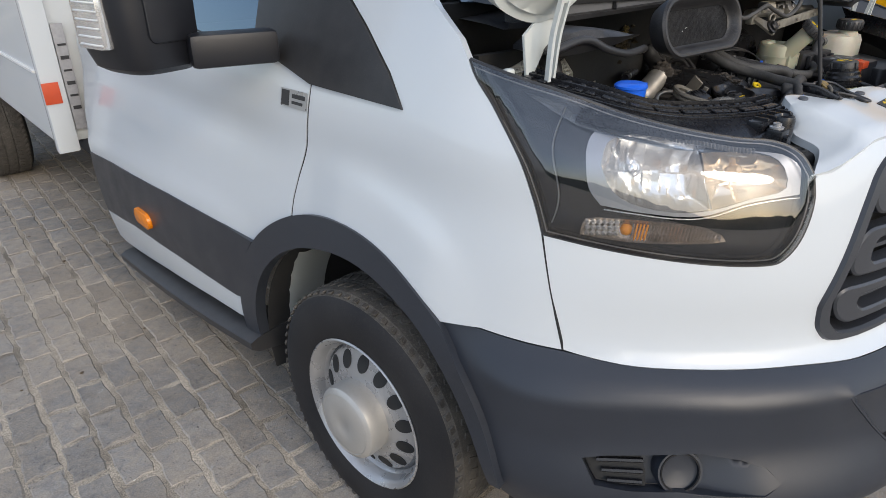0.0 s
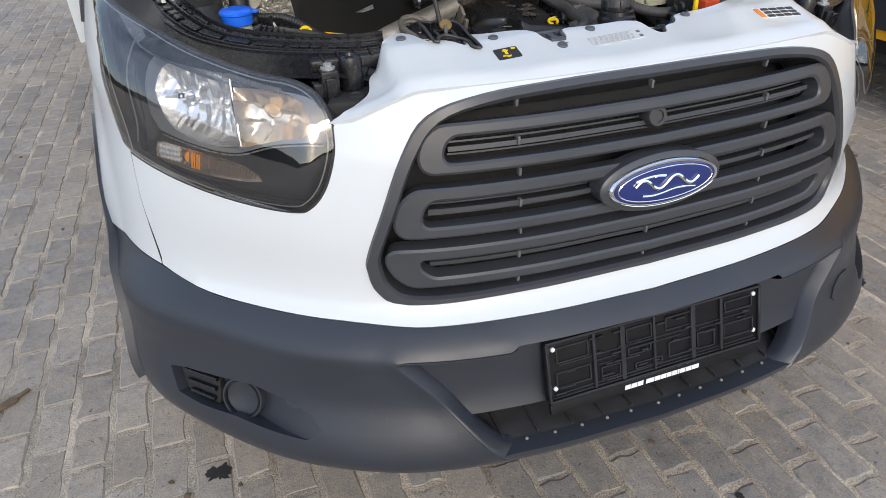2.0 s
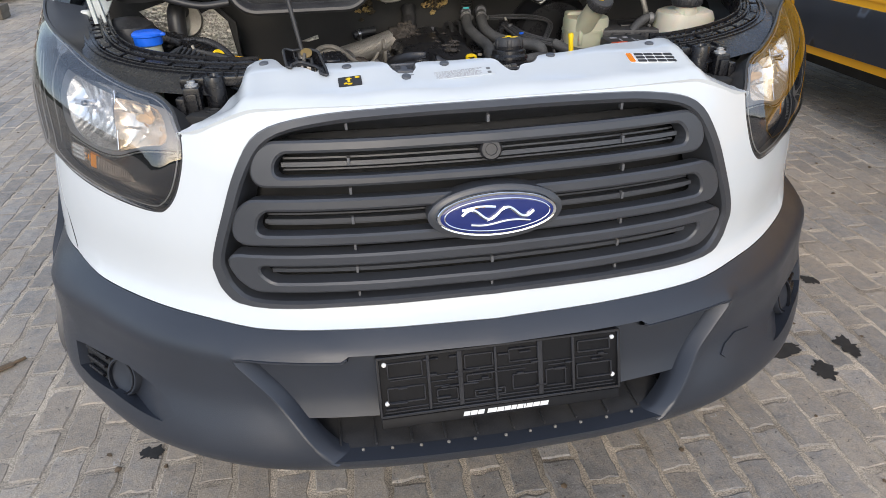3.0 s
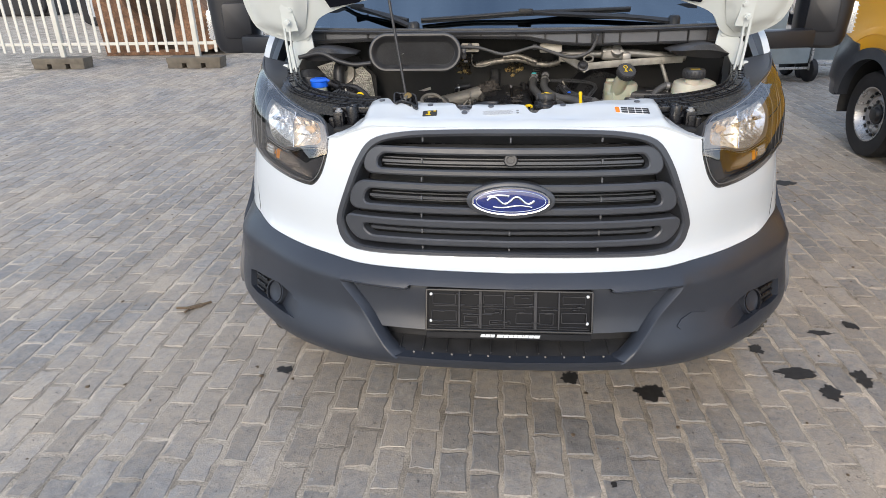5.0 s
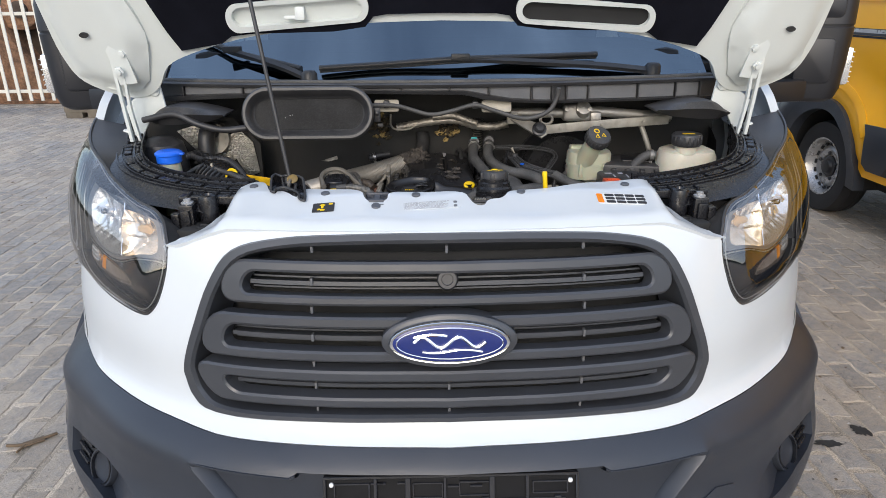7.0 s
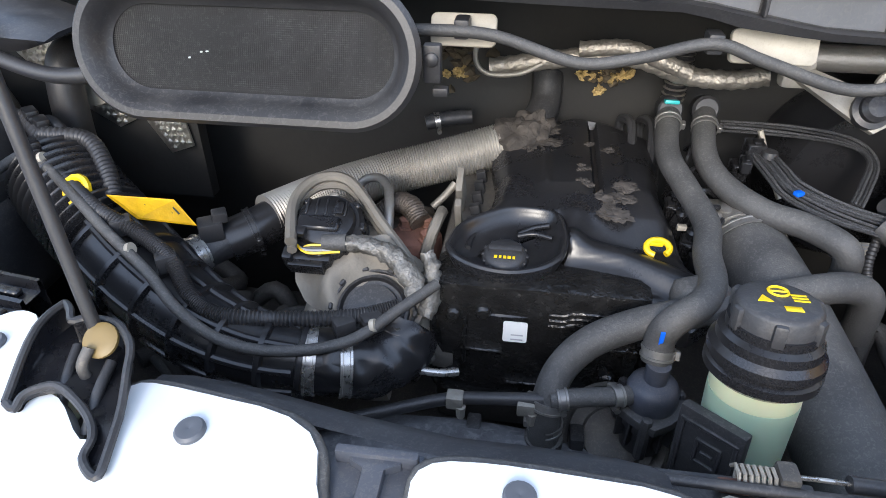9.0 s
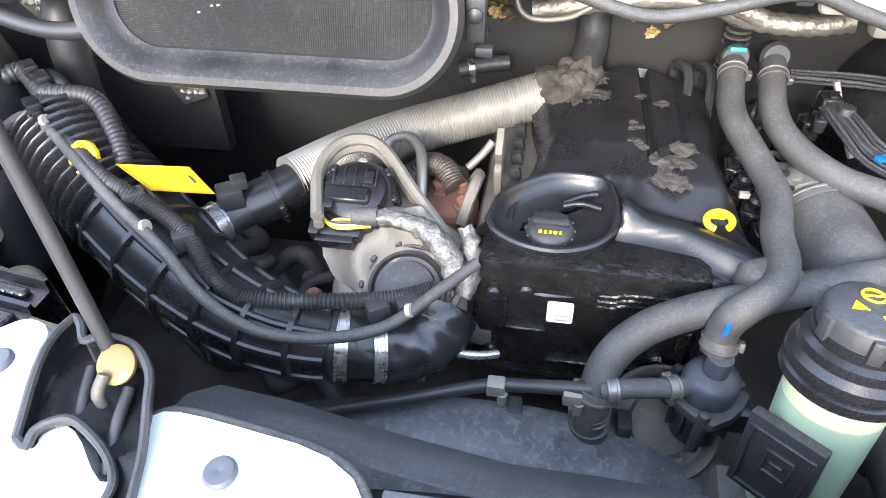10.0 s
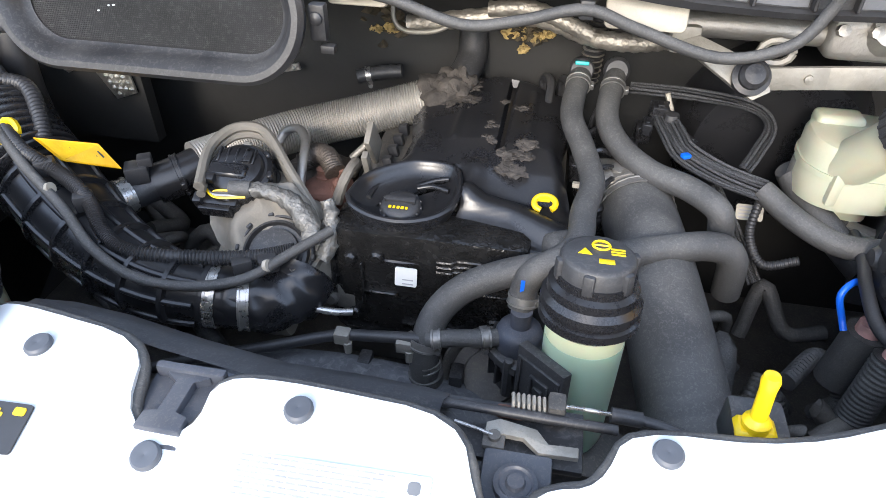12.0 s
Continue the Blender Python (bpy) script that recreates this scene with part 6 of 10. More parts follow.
for k, (x, y, z) in enumerate(((.112, .705, 1.07), (.118, .675, 1.065), (.106, .73, 1.08), (.125, .65, 1.06), (.11, .76, 1.09))):
    bm = bmesh.new()
    mk = Matrix.Translation((x, y, z)) @ Matrix.Rotation(radians(14 * k - 28), 4, "Z") @ Matrix.Rotation(radians(12), 4, "X")
    box_local(bm, mk, 0, 0, 0, .022, .016, .030, .003, 2)
    box_local(bm, mk, 0, -.009, .004, .012, .005, .014, .0012)
    box_local(bm, mk, 0, 0, .010, .025, .019, .003, .001)
    lathe(bm, [(.007, .012), (.007, .020), (.0085, .021), (.0085, .025), (.005, .028), (.004, .036)], 12, mk)
    tube(bm, [mk @ Vector((0, 0, .030)), mk @ Vector((.002, .004, .046)), mk @ Vector((.014, .016, .050)), mk @ Vector((.026, .034, .030))], .0032, seg=6)
    finish(bm, "connector", BLACK_SATIN, engine)
bm = bmesh.new()
box(bm, .103, .672, 1.092, .010, .006, .006, .001)
finish(bm, "white_tag", CLIP_CREAM, engine)
bm = bmesh.new()
box(bm, -.02, .872, 1.115, .10, .012, .012, .003)
for k in range(12):
    box(bm, -.06 + .0065 * k, .864, 1.118, .003, .008, .014, .001, seg=1)
for x in (.05, .075):
    tube(bm, [(x, .87, 1.10), (x, .87, 1.13), (x + .01, .84, 1.135), (x + .008, .80, 1.10)], .006, seg=8)
finish(bm, "rear_rail", BLACK, engine)

# turbocharger group
turbo = thing("turbocharger", "turbocharger behind a beige heat shield with a black actuator", "turbocharger")
SHIELD = [(-.297, .560), (-.306, .605), (-.296, .640), (-.272, .652), (-.246, .642), (-.214, .608), (-.174, .572), (-.158, .545), (-.165, .515), (-.205, .500), (-.240, .514), (-.268, .536)]


def shield_fn(x, y):
    z = 1.120 - .9 * np.clip(.60 - y, 0, 1) + .12 * np.clip(-.25 - x, 0, 1)
    d = to_edge(SHIELD, np.stack([x, y], 1))
    z = z + .024 * np.exp(-((np.hypot(x + .205, (y - .535) * 1.1) - .050) / .017) ** 2) * np.clip((.615 - y) / .03, 0, 1)
    z = z + .016 * np.sin(np.clip(d / .03, 0, 1) * math.pi / 2) + .004 * np.sin(x * 160 + y * 90)
    n = np.tile((-.05, -.55, .83), (len(x), 1))
    return np.stack([x, y, z - .045 * (y > .52) * 0 - .03], 1), n


crumple(sheet("heat_shield", arc_through(SHIELD + SHIELD[:1], 3)[:-1], shield_fn, BEIGE, turbo, "beige baked heat shield", res=0.006, rim=0.010), .004, .022, 1)
band = [(-.290, .548, 1.118), (-.305, .605, 1.128), (-.294, .639, 1.136), (-.270, .650, 1.137), (-.248, .643, 1.130), (-.215, .611, 1.108), (-.178, .577, 1.084), (-.166, .562, 1.066)]
bm = bmesh.new()
pr = spline(band, 4)
for off, rr in ((0, .006), (.010, .005)):
    tube(bm, [p + Vector((-.0, -.0, -off)) for p in pr], rr, seg=8, per=1)
finish(bm, "shield_rim", BEIGE, turbo)
ma = Matrix.Translation((-.266, .592, 1.108)) @ Matrix.Rotation(radians(24), 4, "X")
bm = bmesh.new()
lathe(bm, [(.036, -.03), (.038, -.004), (.038, .006), (.034, .010), (.031, .010), (.029, .016), (.022, .020), (.010, .021), (0, .021)], 30, ma)
box_local(bm, ma, -.004, -.008, .018, .044, .018, .012, .003)
lathe(bm, [(.0405, -.020), (.0405, -.014), (.038, -.012)], 30, ma, caps=False)
act = finish(bm, "actuator", BLACK_SATIN, turbo, "round black turbo actuator with a connector")
for k in range(5):
    bm = bmesh.new()
    box_local(bm, ma, -.020 + .010 * k, .012, .020, .003, .020, .004, .001)
    finish(bm, "top_rib", BLACK_SATIN, act)
for x, y, z, sx, sy, sz, nm in ((-.012, -.034, -.004, .05, .022, .026, "connector"), (-.012, -.047, -.002, .036, .006, .016, "latch"), (-.030, -.040, .004, .010, .014, .020, "lever"), (.014, .010, .021, .010, .014, .008, "lug"), (-.020, -.020, .020, .012, .010, .010, "lug")):
    bm = bmesh.new()
    box_local(bm, ma, x, y, z, sx, sy, sz, min(sx, sy, sz) * .25, 2)
    finish(bm, nm, BLACK_SATIN, act)
for k in range(8):
    bm = bmesh.new()
    box_local(bm, ma @ Matrix.Rotation(k * math.pi / 4, 4, "Z"), .037, 0, .002, .007, .010, .016, .002)
    finish(bm, "clip", ZINC if k in (2, 4) else BLACK_SATIN, act)
for k, mat in enumerate((YELLOW_PL, PRINT_GREY, PRINT, YELLOW_PL)):
    hose("wire", [tuple(ma @ Vector((-.024 + .002 * k, -.030 - .002 * k, .012))), tuple(ma @ Vector((-.008, -.040 + .003 * k, .015))), tuple(ma @ Vector((.022, -.034 + .002 * k, .012)))], .0016, mat, act, seg=5)
crumple(hose("heat_sleeve", [(-.238, .563, 1.112), (-.215, .560, 1.112), (-.192, .555, 1.107), (-.172, .543, 1.092), (-.163, .527, 1.075)], .0105, SLEEVE_FOIL, turbo, "crinkled foil wrapped lead", seg=14, per=9, radii=[.0075, .008, .010, .012, .009]), .0035, .006, 2)
crumple(hose("heat_sleeve", [(-.160, .575, 1.098), (-.153, .562, 1.085), (-.152, .548, 1.066), (-.157, .532, 1.052)], .0105, SLEEVE_FOIL, turbo, seg=14, per=9, radii=[.007, .009, .010, .007]), .004, .006, 5)
hose("rubber_sleeve", [(-.262, .562, 1.110), (-.238, .563, 1.112)], .009, RUBBER, turbo, seg=10)
mc = Matrix.Translation((-.208, .538, 1.046)) @ Matrix.Rotation(radians(38), 4, "X")
bm = bmesh.new()
lathe(bm, [(.044, -.05), (.044, .008), (.042, .013), (.040, .013), (.039, .006), (.037, .006), (.036, .014), (.033, .016), (.031, .010), (.027, .010), (.026, .015), (.014, .018), (0, .018)], 36, mc)
inlet = finish(bm, "compressor_inlet", BLACK_DUSTY, turbo)
bm = bmesh.new()
lathe(bm, [(.0435, -.020), (.0450, -.019), (.0450, -.008), (.0435, -.007)], 32, mc, caps=False)
box_local(bm, mc, .034, -.030, -.013, .018, .010, .012, .002)
finish(bm, "band", ZINC, inlet)
for k in range(10):
    bm = bmesh.new()
    box_local(bm, mc @ Matrix.Rotation(k * math.pi / 5, 4, "Z"), .0425, 0, .012, .004, .007, .009, .001)
    finish(bm, "clip", BLACK_DUSTY, inlet)
bm = bmesh.new()
lathe(bm, [(.052, -.07), (.056, -.04), (.055, -.02), (.046, -.004), (.042, 0)], 30, mc)
turn = np.linspace(.1, 5.0, 22)
tube(bm, [mc @ Vector((.058 * math.cos(a), .058 * math.sin(a), -.026)) for a in turn], .022, seg=14, per=2, radii=[.015 + .003 * k for k in range(5)])
crumple(finish(bm, "compressor_housing", BEIGE, turbo, "beige cast compressor housing"), .0015, .012, 4)
for r, h in ((.051, -.010), (.060, -.014), (.068, -.022)):
    bm = bmesh.new()
    tube(bm, [mc @ Vector((r * math.cos(a), r * math.sin(a), h)) for a in np.linspace(.9, 3.6, 26)], .0026, seg=7, per=1)
    crumple(finish(bm, "cast_ridge", BEIGE, turbo), .0008, .010, 7)
for k in range(5):
    a = 1.3 + .22 * k
    bm = bmesh.new()
    box_local(bm, mc @ Matrix.Rotation(a, 4, "Z"), .058, 0, -.0035, .004, .005, .0016, .0004)
    finish(bm, "cast_mark", ZINC, turbo)
hose("oil_pipe", [(-.268, .700, 1.086), (-.258, .708, 1.102), (-.237, .700, 1.112), (-.221, .678, 1.110), (-.214, .645, 1.098), (-.212, .620, 1.07)], .0055, ALU, turbo, "bright bent oil pipe", seg=8)
bm = bmesh.new()
prism(bm, [(-.028, -.020), (.016, -.026), (.030, -.004), (.024, .026), (-.010, .030), (-.030, .012)], -.020, .010, Matrix.Translation((-.187, .655, 1.058)) @ Matrix.Rotation(radians(20), 4, "Z"), .005)
for dx, dy, r in ((-.012, .014, .009), (.016, -.012, .008), (.012, .016, .006)):
    lathe(bm, [(r * 1.25, 0), (r * 1.25, .003), (r, .004), (r, .012), (r * .5, .014), (0, .013)], 6, Matrix.Translation((-.187 + dx, .655 + dy, 1.067)))
crumple(finish(bm, "exhaust_manifold", RUST, turbo, "rusty exhaust manifold"), .0016, .010, 8)
bm = bmesh.new()
prism(bm, arc_through([(-.046, -.028), (-.01, -.036), (.034, -.026), (.046, .006), (.030, .032), (-.02, .036), (-.048, .012), (-.046, -.028)], 3)[:-1], -.03, .018, Matrix.Translation((-.215, .70, 1.045)), .012)
crumple(finish(bm, "exhaust_shield", BROWN_FOIL, turbo, "scorched crumpled exhaust shield"), .005, .012, 3)
crumple(hose("woven_line", [(-.232, .688, 1.072), (-.214, .690, 1.086), (-.196, .680, 1.088), (-.182, .664, 1.078)], .0120, BROWN_FOIL, turbo, "woven scorched hose sleeve", seg=14, per=14, ribs=22, rib=.0012), .0012, .006, 11)
bm = bmesh.new()
tube(bm, [(-.170, .690, 1.062), (-.160, .680, 1.085), (-.160, .660, 1.090), (-.166, .640, 1.078), (-.172, .630, 1.058)], .0065, seg=8, per=6)
crumple(finish(bm, "shield_lip", BEIGE, turbo), .001, .008, 12)
hose("sensor_lead", [(-.175, .705, 1.075), (-.160, .715, 1.088), (-.150, .722, 1.100)], .0045, ZINC, turbo, seg=8)
bm = bmesh.new()
box(bm, -.139, .685, 1.112, .008, .03, .055, .003, Matrix.Rotation(radians(35), 4, "X"))
box(bm, -.138, .655, 1.095, .008, .012, .05, .003, Matrix.Rotation(radians(20), 4, "X"))
finish(bm, "bracket", BEIGE, turbo)
for x, y, z in ((-.262, .50, 1.02), (-.285, .515, 1.025), (-.245, .49, 1.018), (-.30, .53, 1.03)):
    bm = bmesh.new()
    lathe(bm, [(.009, -.02), (.009, .006), (.006, .010), (0, .011)], 8, Matrix.Translation((x, y, z)))
    finish(bm, "bolt", RUST if x < -.25 else ZINC, turbo)

# corrugated silver pipe
pipe = hose("corrugated_pipe", [(-.359, .654, 1.075), (-.311, .716, 1.075), (-.247, .766, 1.080), (-.179, .792, 1.092), (-.104, .813, 1.110)], .0262, FOIL, None, seg=22, ribs=92, rib=.0018)
pipe.data.materials[0] = material("corrugated_aluminium", (.44, .415, .375), .42, metal=.6, noise_scale=25, noise_amt=.15, dust=.2, dust_scale=20)
tagged(pipe, "silver corrugated heat pipe behind the turbocharger", "pipe")
bm = bmesh.new()
lump(bm, (-.086, .815, 1.112), .033, .95, .35, 31, 4)
lump(bm, (-.062, .826, 1.128), .027, .9, .4, 32, 4)
finish(bm, "foam_sleeve", FOAM, pipe, "torn foam sleeve on the pipe end")
hose("pipe_elbow", [(-.075, .83, 1.12), (-.058, .845, 1.135), (-.05, .87, 1.15), (-.05, .89, 1.18)], .020, BLACK_DUSTY, pipe)
hose("rubber_joint", [(-.349, .660, 1.074), (-.369, .640, 1.068), (-.396, .619, 1.062)], .0245, BLACK_SATIN, pipe, seg=18)
clampband(pipe, (-.372, .638, 1.0675), (-.384, .629, 1.065), .0252, .008, BLACK_SATIN)
hose("foil_stub", [(-.205, .845, 1.12), (-.180, .852, 1.125), (-.145, .858, 1.128)], .009, BLACK_DUSTY, pipe, seg=12, ribs=5, rib=.001)
clampband(pipe, (-.190, .849, 1.123), (-.170, .854, 1.126), .0098, .007, STEEL_BAND)

# air intake duct with bellows
AIR = [(-.590, .635, 1.120), (-.545, .600, 1.105), (-.495, .568, 1.085), (-.435, .530, 1.062), (-.372, .498, 1.045), (-.312, .480, 1.036), (-.258, .481, 1.029), (-.222, .489, 1.025)]
AIR_R = [.052, .052, .050, .047, .041, .035, .031, .030]
duct = hose("air_duct", AIR[2:], .036, BLACK_SATIN, None, seg=24, per=8, radii=AIR_R[2:])
tagged(duct, "ribbed black plastic air intake duct", "air duct")
bm = bmesh.new()
tube(bm, AIR[:3], .046, seg=28, per=60, ribs=10, rib=.010)
finish(bm, "bellows", BLACK_SATIN, duct, "ribbed flexible bellows", angle=50)
path = spline(AIR[2:], 8)


def air_r(k):
    return float(np.interp(k / (len(path) - 1) * 5, range(6), AIR_R[2:]))


for k in range(1, len(path) - 9, 5):
    t = (path[k + 1] - path[k - 1]).normalized()
    m = Matrix.Translation(path[k]) @ t.to_track_quat("Z", "Y").to_matrix().to_4x4()
    r = air_r(k)
    bm = bmesh.new()
    lathe(bm, [(r - .001, -.0045), (r + .0048, -.0025), (r + .0052, .0), (r + .0048, .0025), (r - .001, .0045)], 28, m, caps=False)
    finish(bm, "rib", BLACK_SATIN, duct)
for ang in (20, 62, 105, 150, 200, 330):
    bm = bmesh.new()
    line = []
    for k in range(0, len(path) - 9, 2):
        t = (path[k + 1] - path[k]).normalized()
        sd = t.cross(Vector((0, 0, 1))).normalized()
        up = sd.cross(t)
        line.append(path[k] + (sd * math.cos(radians(ang)) + up * math.sin(radians(ang))) * (air_r(k) + .001))
    tube(bm, line, .0038, seg=8, per=1)
    finish(bm, "spine", BLACK_SATIN, duct)
cuff = hose("duct_cuff", [(-.262, .481, 1.030), (-.235, .486, 1.026), (-.206, .495, 1.022), (-.186, .512, 1.024), (-.182, .53, 1.035)], .0315, BLACK_SATIN, duct, "creased black rubber boot", seg=26, per=14, radii=[.0315, .0325, .034, .037, .040])
for a, b in (((-.258, .4815, 1.0295), (-.24, .485, 1.027)), ((-.228, .4875, 1.025), (-.21, .4935, 1.0225))):
    clampband(duct, a, b, .0335, .0115, STEEL_BAND)
crumple(cuff, .0045, .016, 6)
hose("branch", [(-.442, .550, 1.070), (-.425, .580, 1.060), (-.412, .603, 1.060), (-.392, .622, 1.064)], .020, BLACK_DUSTY, duct, seg=16)
clampband(duct, (-.420, .590, 1.060), (-.412, .603, 1.060), .021, .014, STEEL_BAND)
bm = bmesh.new()
box(bm, -.405, .606, 1.086, .026, .024, .022, .003, Matrix.Rotation(radians(30), 4, "Z"))
box(bm, -.395, .612, 1.100, .016, .016, .012, .002, Matrix.Rotation(radians(30), 4, "Z"))
finish(bm, "sensor", BLACK, duct)
for k in range(3):
    bm = bmesh.new()
    box(bm, -.302 + .006 * k, .4575, 1.062, .003, .001, .005, .0002, Matrix.Rotation(radians(-50), 4, "X"), seg=1)
    finish(bm, "mark", LABEL_W, duct)
bm = bmesh.new()
box(bm, -.685, .605, 1.045, .13, .13, .13, .03, seg=3)
airbox = tagged(finish(bm, "air_filter_box", BLACK_DUSTY), "black plastic air filter box", "air filter")
bm = bmesh.new()
box(bm, -.69, .625, 1.115, .11, .09, .03, .012)
for k in range(3):
    box(bm, -.72 + .03 * k, .625, 1.131, .005, .075, .004, .001, seg=1)
finish(bm, "lid", BLACK, airbox)
bm = bmesh.new()
box(bm, -.665, .585, 1.125, .05, .012, .02, .003)
finish(bm, "clip", BLACK_SATIN, airbox)

# wiring looms
loom = hose("wiring_loom", [(-.610, .615, 1.150), (-.542, .583, 1.150), (-.482, .542, 1.143), (-.434, .530, 1.125), (-.395, .510, 1.112), (-.369, .486, 1.092), (-.338, .478, 1.078), (-.281, .490, 1.070), (-.218, .500, 1.072), (-.178, .516, 1.075)], .0065, BLACK, None, seg=10, ribs=150, rib=.0018)
tagged(loom, "black corrugated wiring loom with a yellow tag", "wiring loom")
hose("smooth_cable", [(-.640, .60, 1.140), (-.600, .612, 1.160), (-.560, .590, 1.155), (-.500, .545, 1.148), (-.463, .520, 1.135), (-.409, .490, 1.112), (-.368, .463, 1.090), (-.322, .451, 1.070), (-.270, .456, 1.062), (-.216, .473, 1.066), (-.175, .508, 1.080), (-.145, .540, 1.088)], .0055, RUBBER, loom, seg=10)
hose("side_loom", [(-.60, .64, 1.17), (-.55, .645, 1.165), (-.51, .61, 1.15), (-.485, .575, 1.13)], .008, BLACK, loom, seg=10, ribs=26, rib=.0016)
for x, y, z in ((-.40, .510, 1.11), (-.225, .490, 1.068), (-.455, .535, 1.13), (-.20, .497, 1.07)):
    bm = bmesh.new()
    box(bm, x, y, z, .020, .016, .018, .003, Matrix.Rotation(radians(35), 4, "Z"))
    finish(bm, "loom_clip", BLACK, loom)
bm = bmesh.new()
quad = [(-0.48, 0.559, 1.149), (-0.427, 0.587, 1.132), (-0.41, 0.589, 1.101), (-0.448, 0.55, 1.13)]
vs = [bm.verts.new(q) for q in quad] + [bm.verts.new(Vector(q) + Vector((0, .0005, -.0015))) for q in quad]
bm.faces.new(vs[:4]), bm.faces.new(vs[7:3:-1])
for k in range(4):
    bm.faces.new((vs[k], vs[4 + k], vs[4 + (k + 1) % 4], vs[(k + 1) % 4]))
tag = finish(bm, "yellow_tag", material("creased_yellow_tag", (.72, .41, .008), .45, noise_scale=40, noise_amt=.25, bump=.6, bump_scale=60), loom, "yellow plastic tag with faint print")
qa, qb, qc, qd = (Vector(q) for q in quad)
for k in range(5):
    a, b = qa.lerp(qb, .42 + .11 * k), qd.lerp(qc, .42 + .11 * k)
    bm = bmesh.new()
    tube(bm, [a.lerp(b, .35) + Vector((0, -.0004, .0008)), a.lerp(b, .62) + Vector((0, -.0004, .0008))], .0011, seg=5)
    finish(bm, "mark", PRINT, tag)
bm = bmesh.new()
tube(bm, [Vector((-.517, .567, 1.146)) + Vector((.012 * math.cos(a), .012 * math.sin(a) * .6, .012 * math.sin(a))) for a in np.linspace(0, 6.28, 14)], .004, seg=6, per=1, cap=False)
finish(bm, "tie", YELLOW_PL, tag)
for x, y, z in ((-.572, .600, 1.163), (-.430, .505, 1.125), (-.196, .487, 1.075)):
    bm = bmesh.new()
    lathe(bm, [(.0061, -.0022), (.0063, 0), (.0061, .0022)], 12, Matrix.Translation((x, y, z)) @ Matrix.Rotation(radians(70), 4, "Y"))
    finish(bm, "white_mark", CLIP_CREAM, loom)

hose("taped_branch", [(-.70, .68, 1.15), (-.666, .664, 1.168), (-.645, .676, 1.172), (-.612, .652, 1.165), (-.585, .626, 1.160)], .0095, BLACK, loom, seg=10, per=10, ribs=18, rib=.0012)
hose("rear_branch", [(-.645, .70, 1.15), (-.613, .676, 1.168), (-.569, .644, 1.160), (-.52, .61, 1.13), (-.49, .60, 1.08)], .0065, BLACK, loom, seg=10, ribs=70, rib=.0016)
for x, y, z in ((-.607, .655, 1.176), (-.59, .612, 1.170), (-.628, .668, 1.180)):
    bm = bmesh.new()
    box(bm, x, y, z, .024, .014, .014, .003, Matrix.Rotation(radians(-40), 4, "Z"))
    box(bm, x + .010, y - .010, z - .002, .012, .010, .010, .002, Matrix.Rotation(radians(-40), 4, "Z"))
    finish(bm, "connector", BLACK_SATIN, loom)

# coolant hoses
def coolant_hose(points, r, clamps=(), **kw):
    h = hose("coolant_hose", points, r, RUBBER, None, seg=16, **kw)
    tagged(h, "dusty black rubber coolant hose", "hose", "coolant hoses")
    for a, b in clamps:
        clampband(h, a, b, r, .0095)
    return h


ha = coolant_hose([(.094, .806, 1.165), (.088, .741, 1.145), (.104, .696, 1.128), (.117, .640, 1.118), (.109, .588, 1.113), (.107, .549, 1.110), (.094, .522, 1.106), (.068, .503, 1.097), (.060, .500, 1.080), (.059, .493, 1.060)], .0135, [((.0925, .790, 1.161), (.091, .77, 1.156)), ((.0595, .496, 1.068), (.059, .493, 1.060))])
bm = bmesh.new()
lathe(bm, [(.0128, -.012), (.0148, -.010), (.0148, .010), (.0128, .012)], 18, Matrix.Translation((.095, .815, 1.170)) @ Matrix.Rotation(radians(75), 4, "X"))
finish(bm, "union", BLACK, ha)
bm = bmesh.new()
box(bm, .094, .803, 1.183, .017, .012, .005, .002, Matrix.Rotation(radians(-15), 4, "X"))
finish(bm, "teal_clip", TEAL, ha, "teal lock clip")
bm = bmesh.new()
box(bm, .058, .4885, 1.089, .004, .002, .016, .0005)
finish(bm, "blue_mark", BLUE, ha)
hb = coolant_hose([(.136, .812, 1.165), (.129, .745, 1.145), (.145, .706, 1.129), (.179, .669, 1.120), (.217, .647, 1.118), (.245, .622, 1.112), (.254, .622, 1.09), (.262, .640, 1.05)], .0135, [((.134, .790, 1.159), (.132, .77, 1.153))])
bm = bmesh.new()
lathe(bm, [(.0128, -.012), (.0148, -.010), (.0148, .004), (.0162, .006), (.0162, .010), (.0128, .014)], 18, Matrix.Translation((.137, .822, 1.170)) @ Matrix.Rotation(radians(75), 4, "X"))
finish(bm, "union", BLACK, hb)
he = coolant_hose([(-.031, .473, .93), (-.033, .472, 1.00), (-.025, .490, 1.035), (.000, .505, 1.062), (.040, .518, 1.078), (.089, .530, 1.088), (.139, .548, 1.092), (.195, .566, 1.096), (.240, .578, 1.096), (.262, .582, 1.080), (.270, .590, 1.03)], .0150, [((-.032, .473, .985), (-.032, .473, 1.0)), ((-.033, .473, 1.012), (-.030, .480, 1.03))])
hose("lower_sleeve", [(-.031, .473, .90), (-.031, .473, .935), (-.032, .473, .968)], .0185, RUBBER, he, "thick rubber lower sleeve", seg=18)
bm = bmesh.new()
box(bm, .098, .545, 1.098, .05, .035, .030, .012, Matrix.Rotation(radians(25), 4, "Z"), seg=3)
finish(bm, "hose_junction", RUBBER, he)
hl = coolant_hose([(-.030, .468, 1.022), (-.001, .472, 1.026), (.030, .474, 1.030), (.046, .480, 1.030)], .0088, [((-.020, .469, 1.024), (-.001, .472, 1.026)), ((.028, .474, 1.030), (.046, .480, 1.030))])
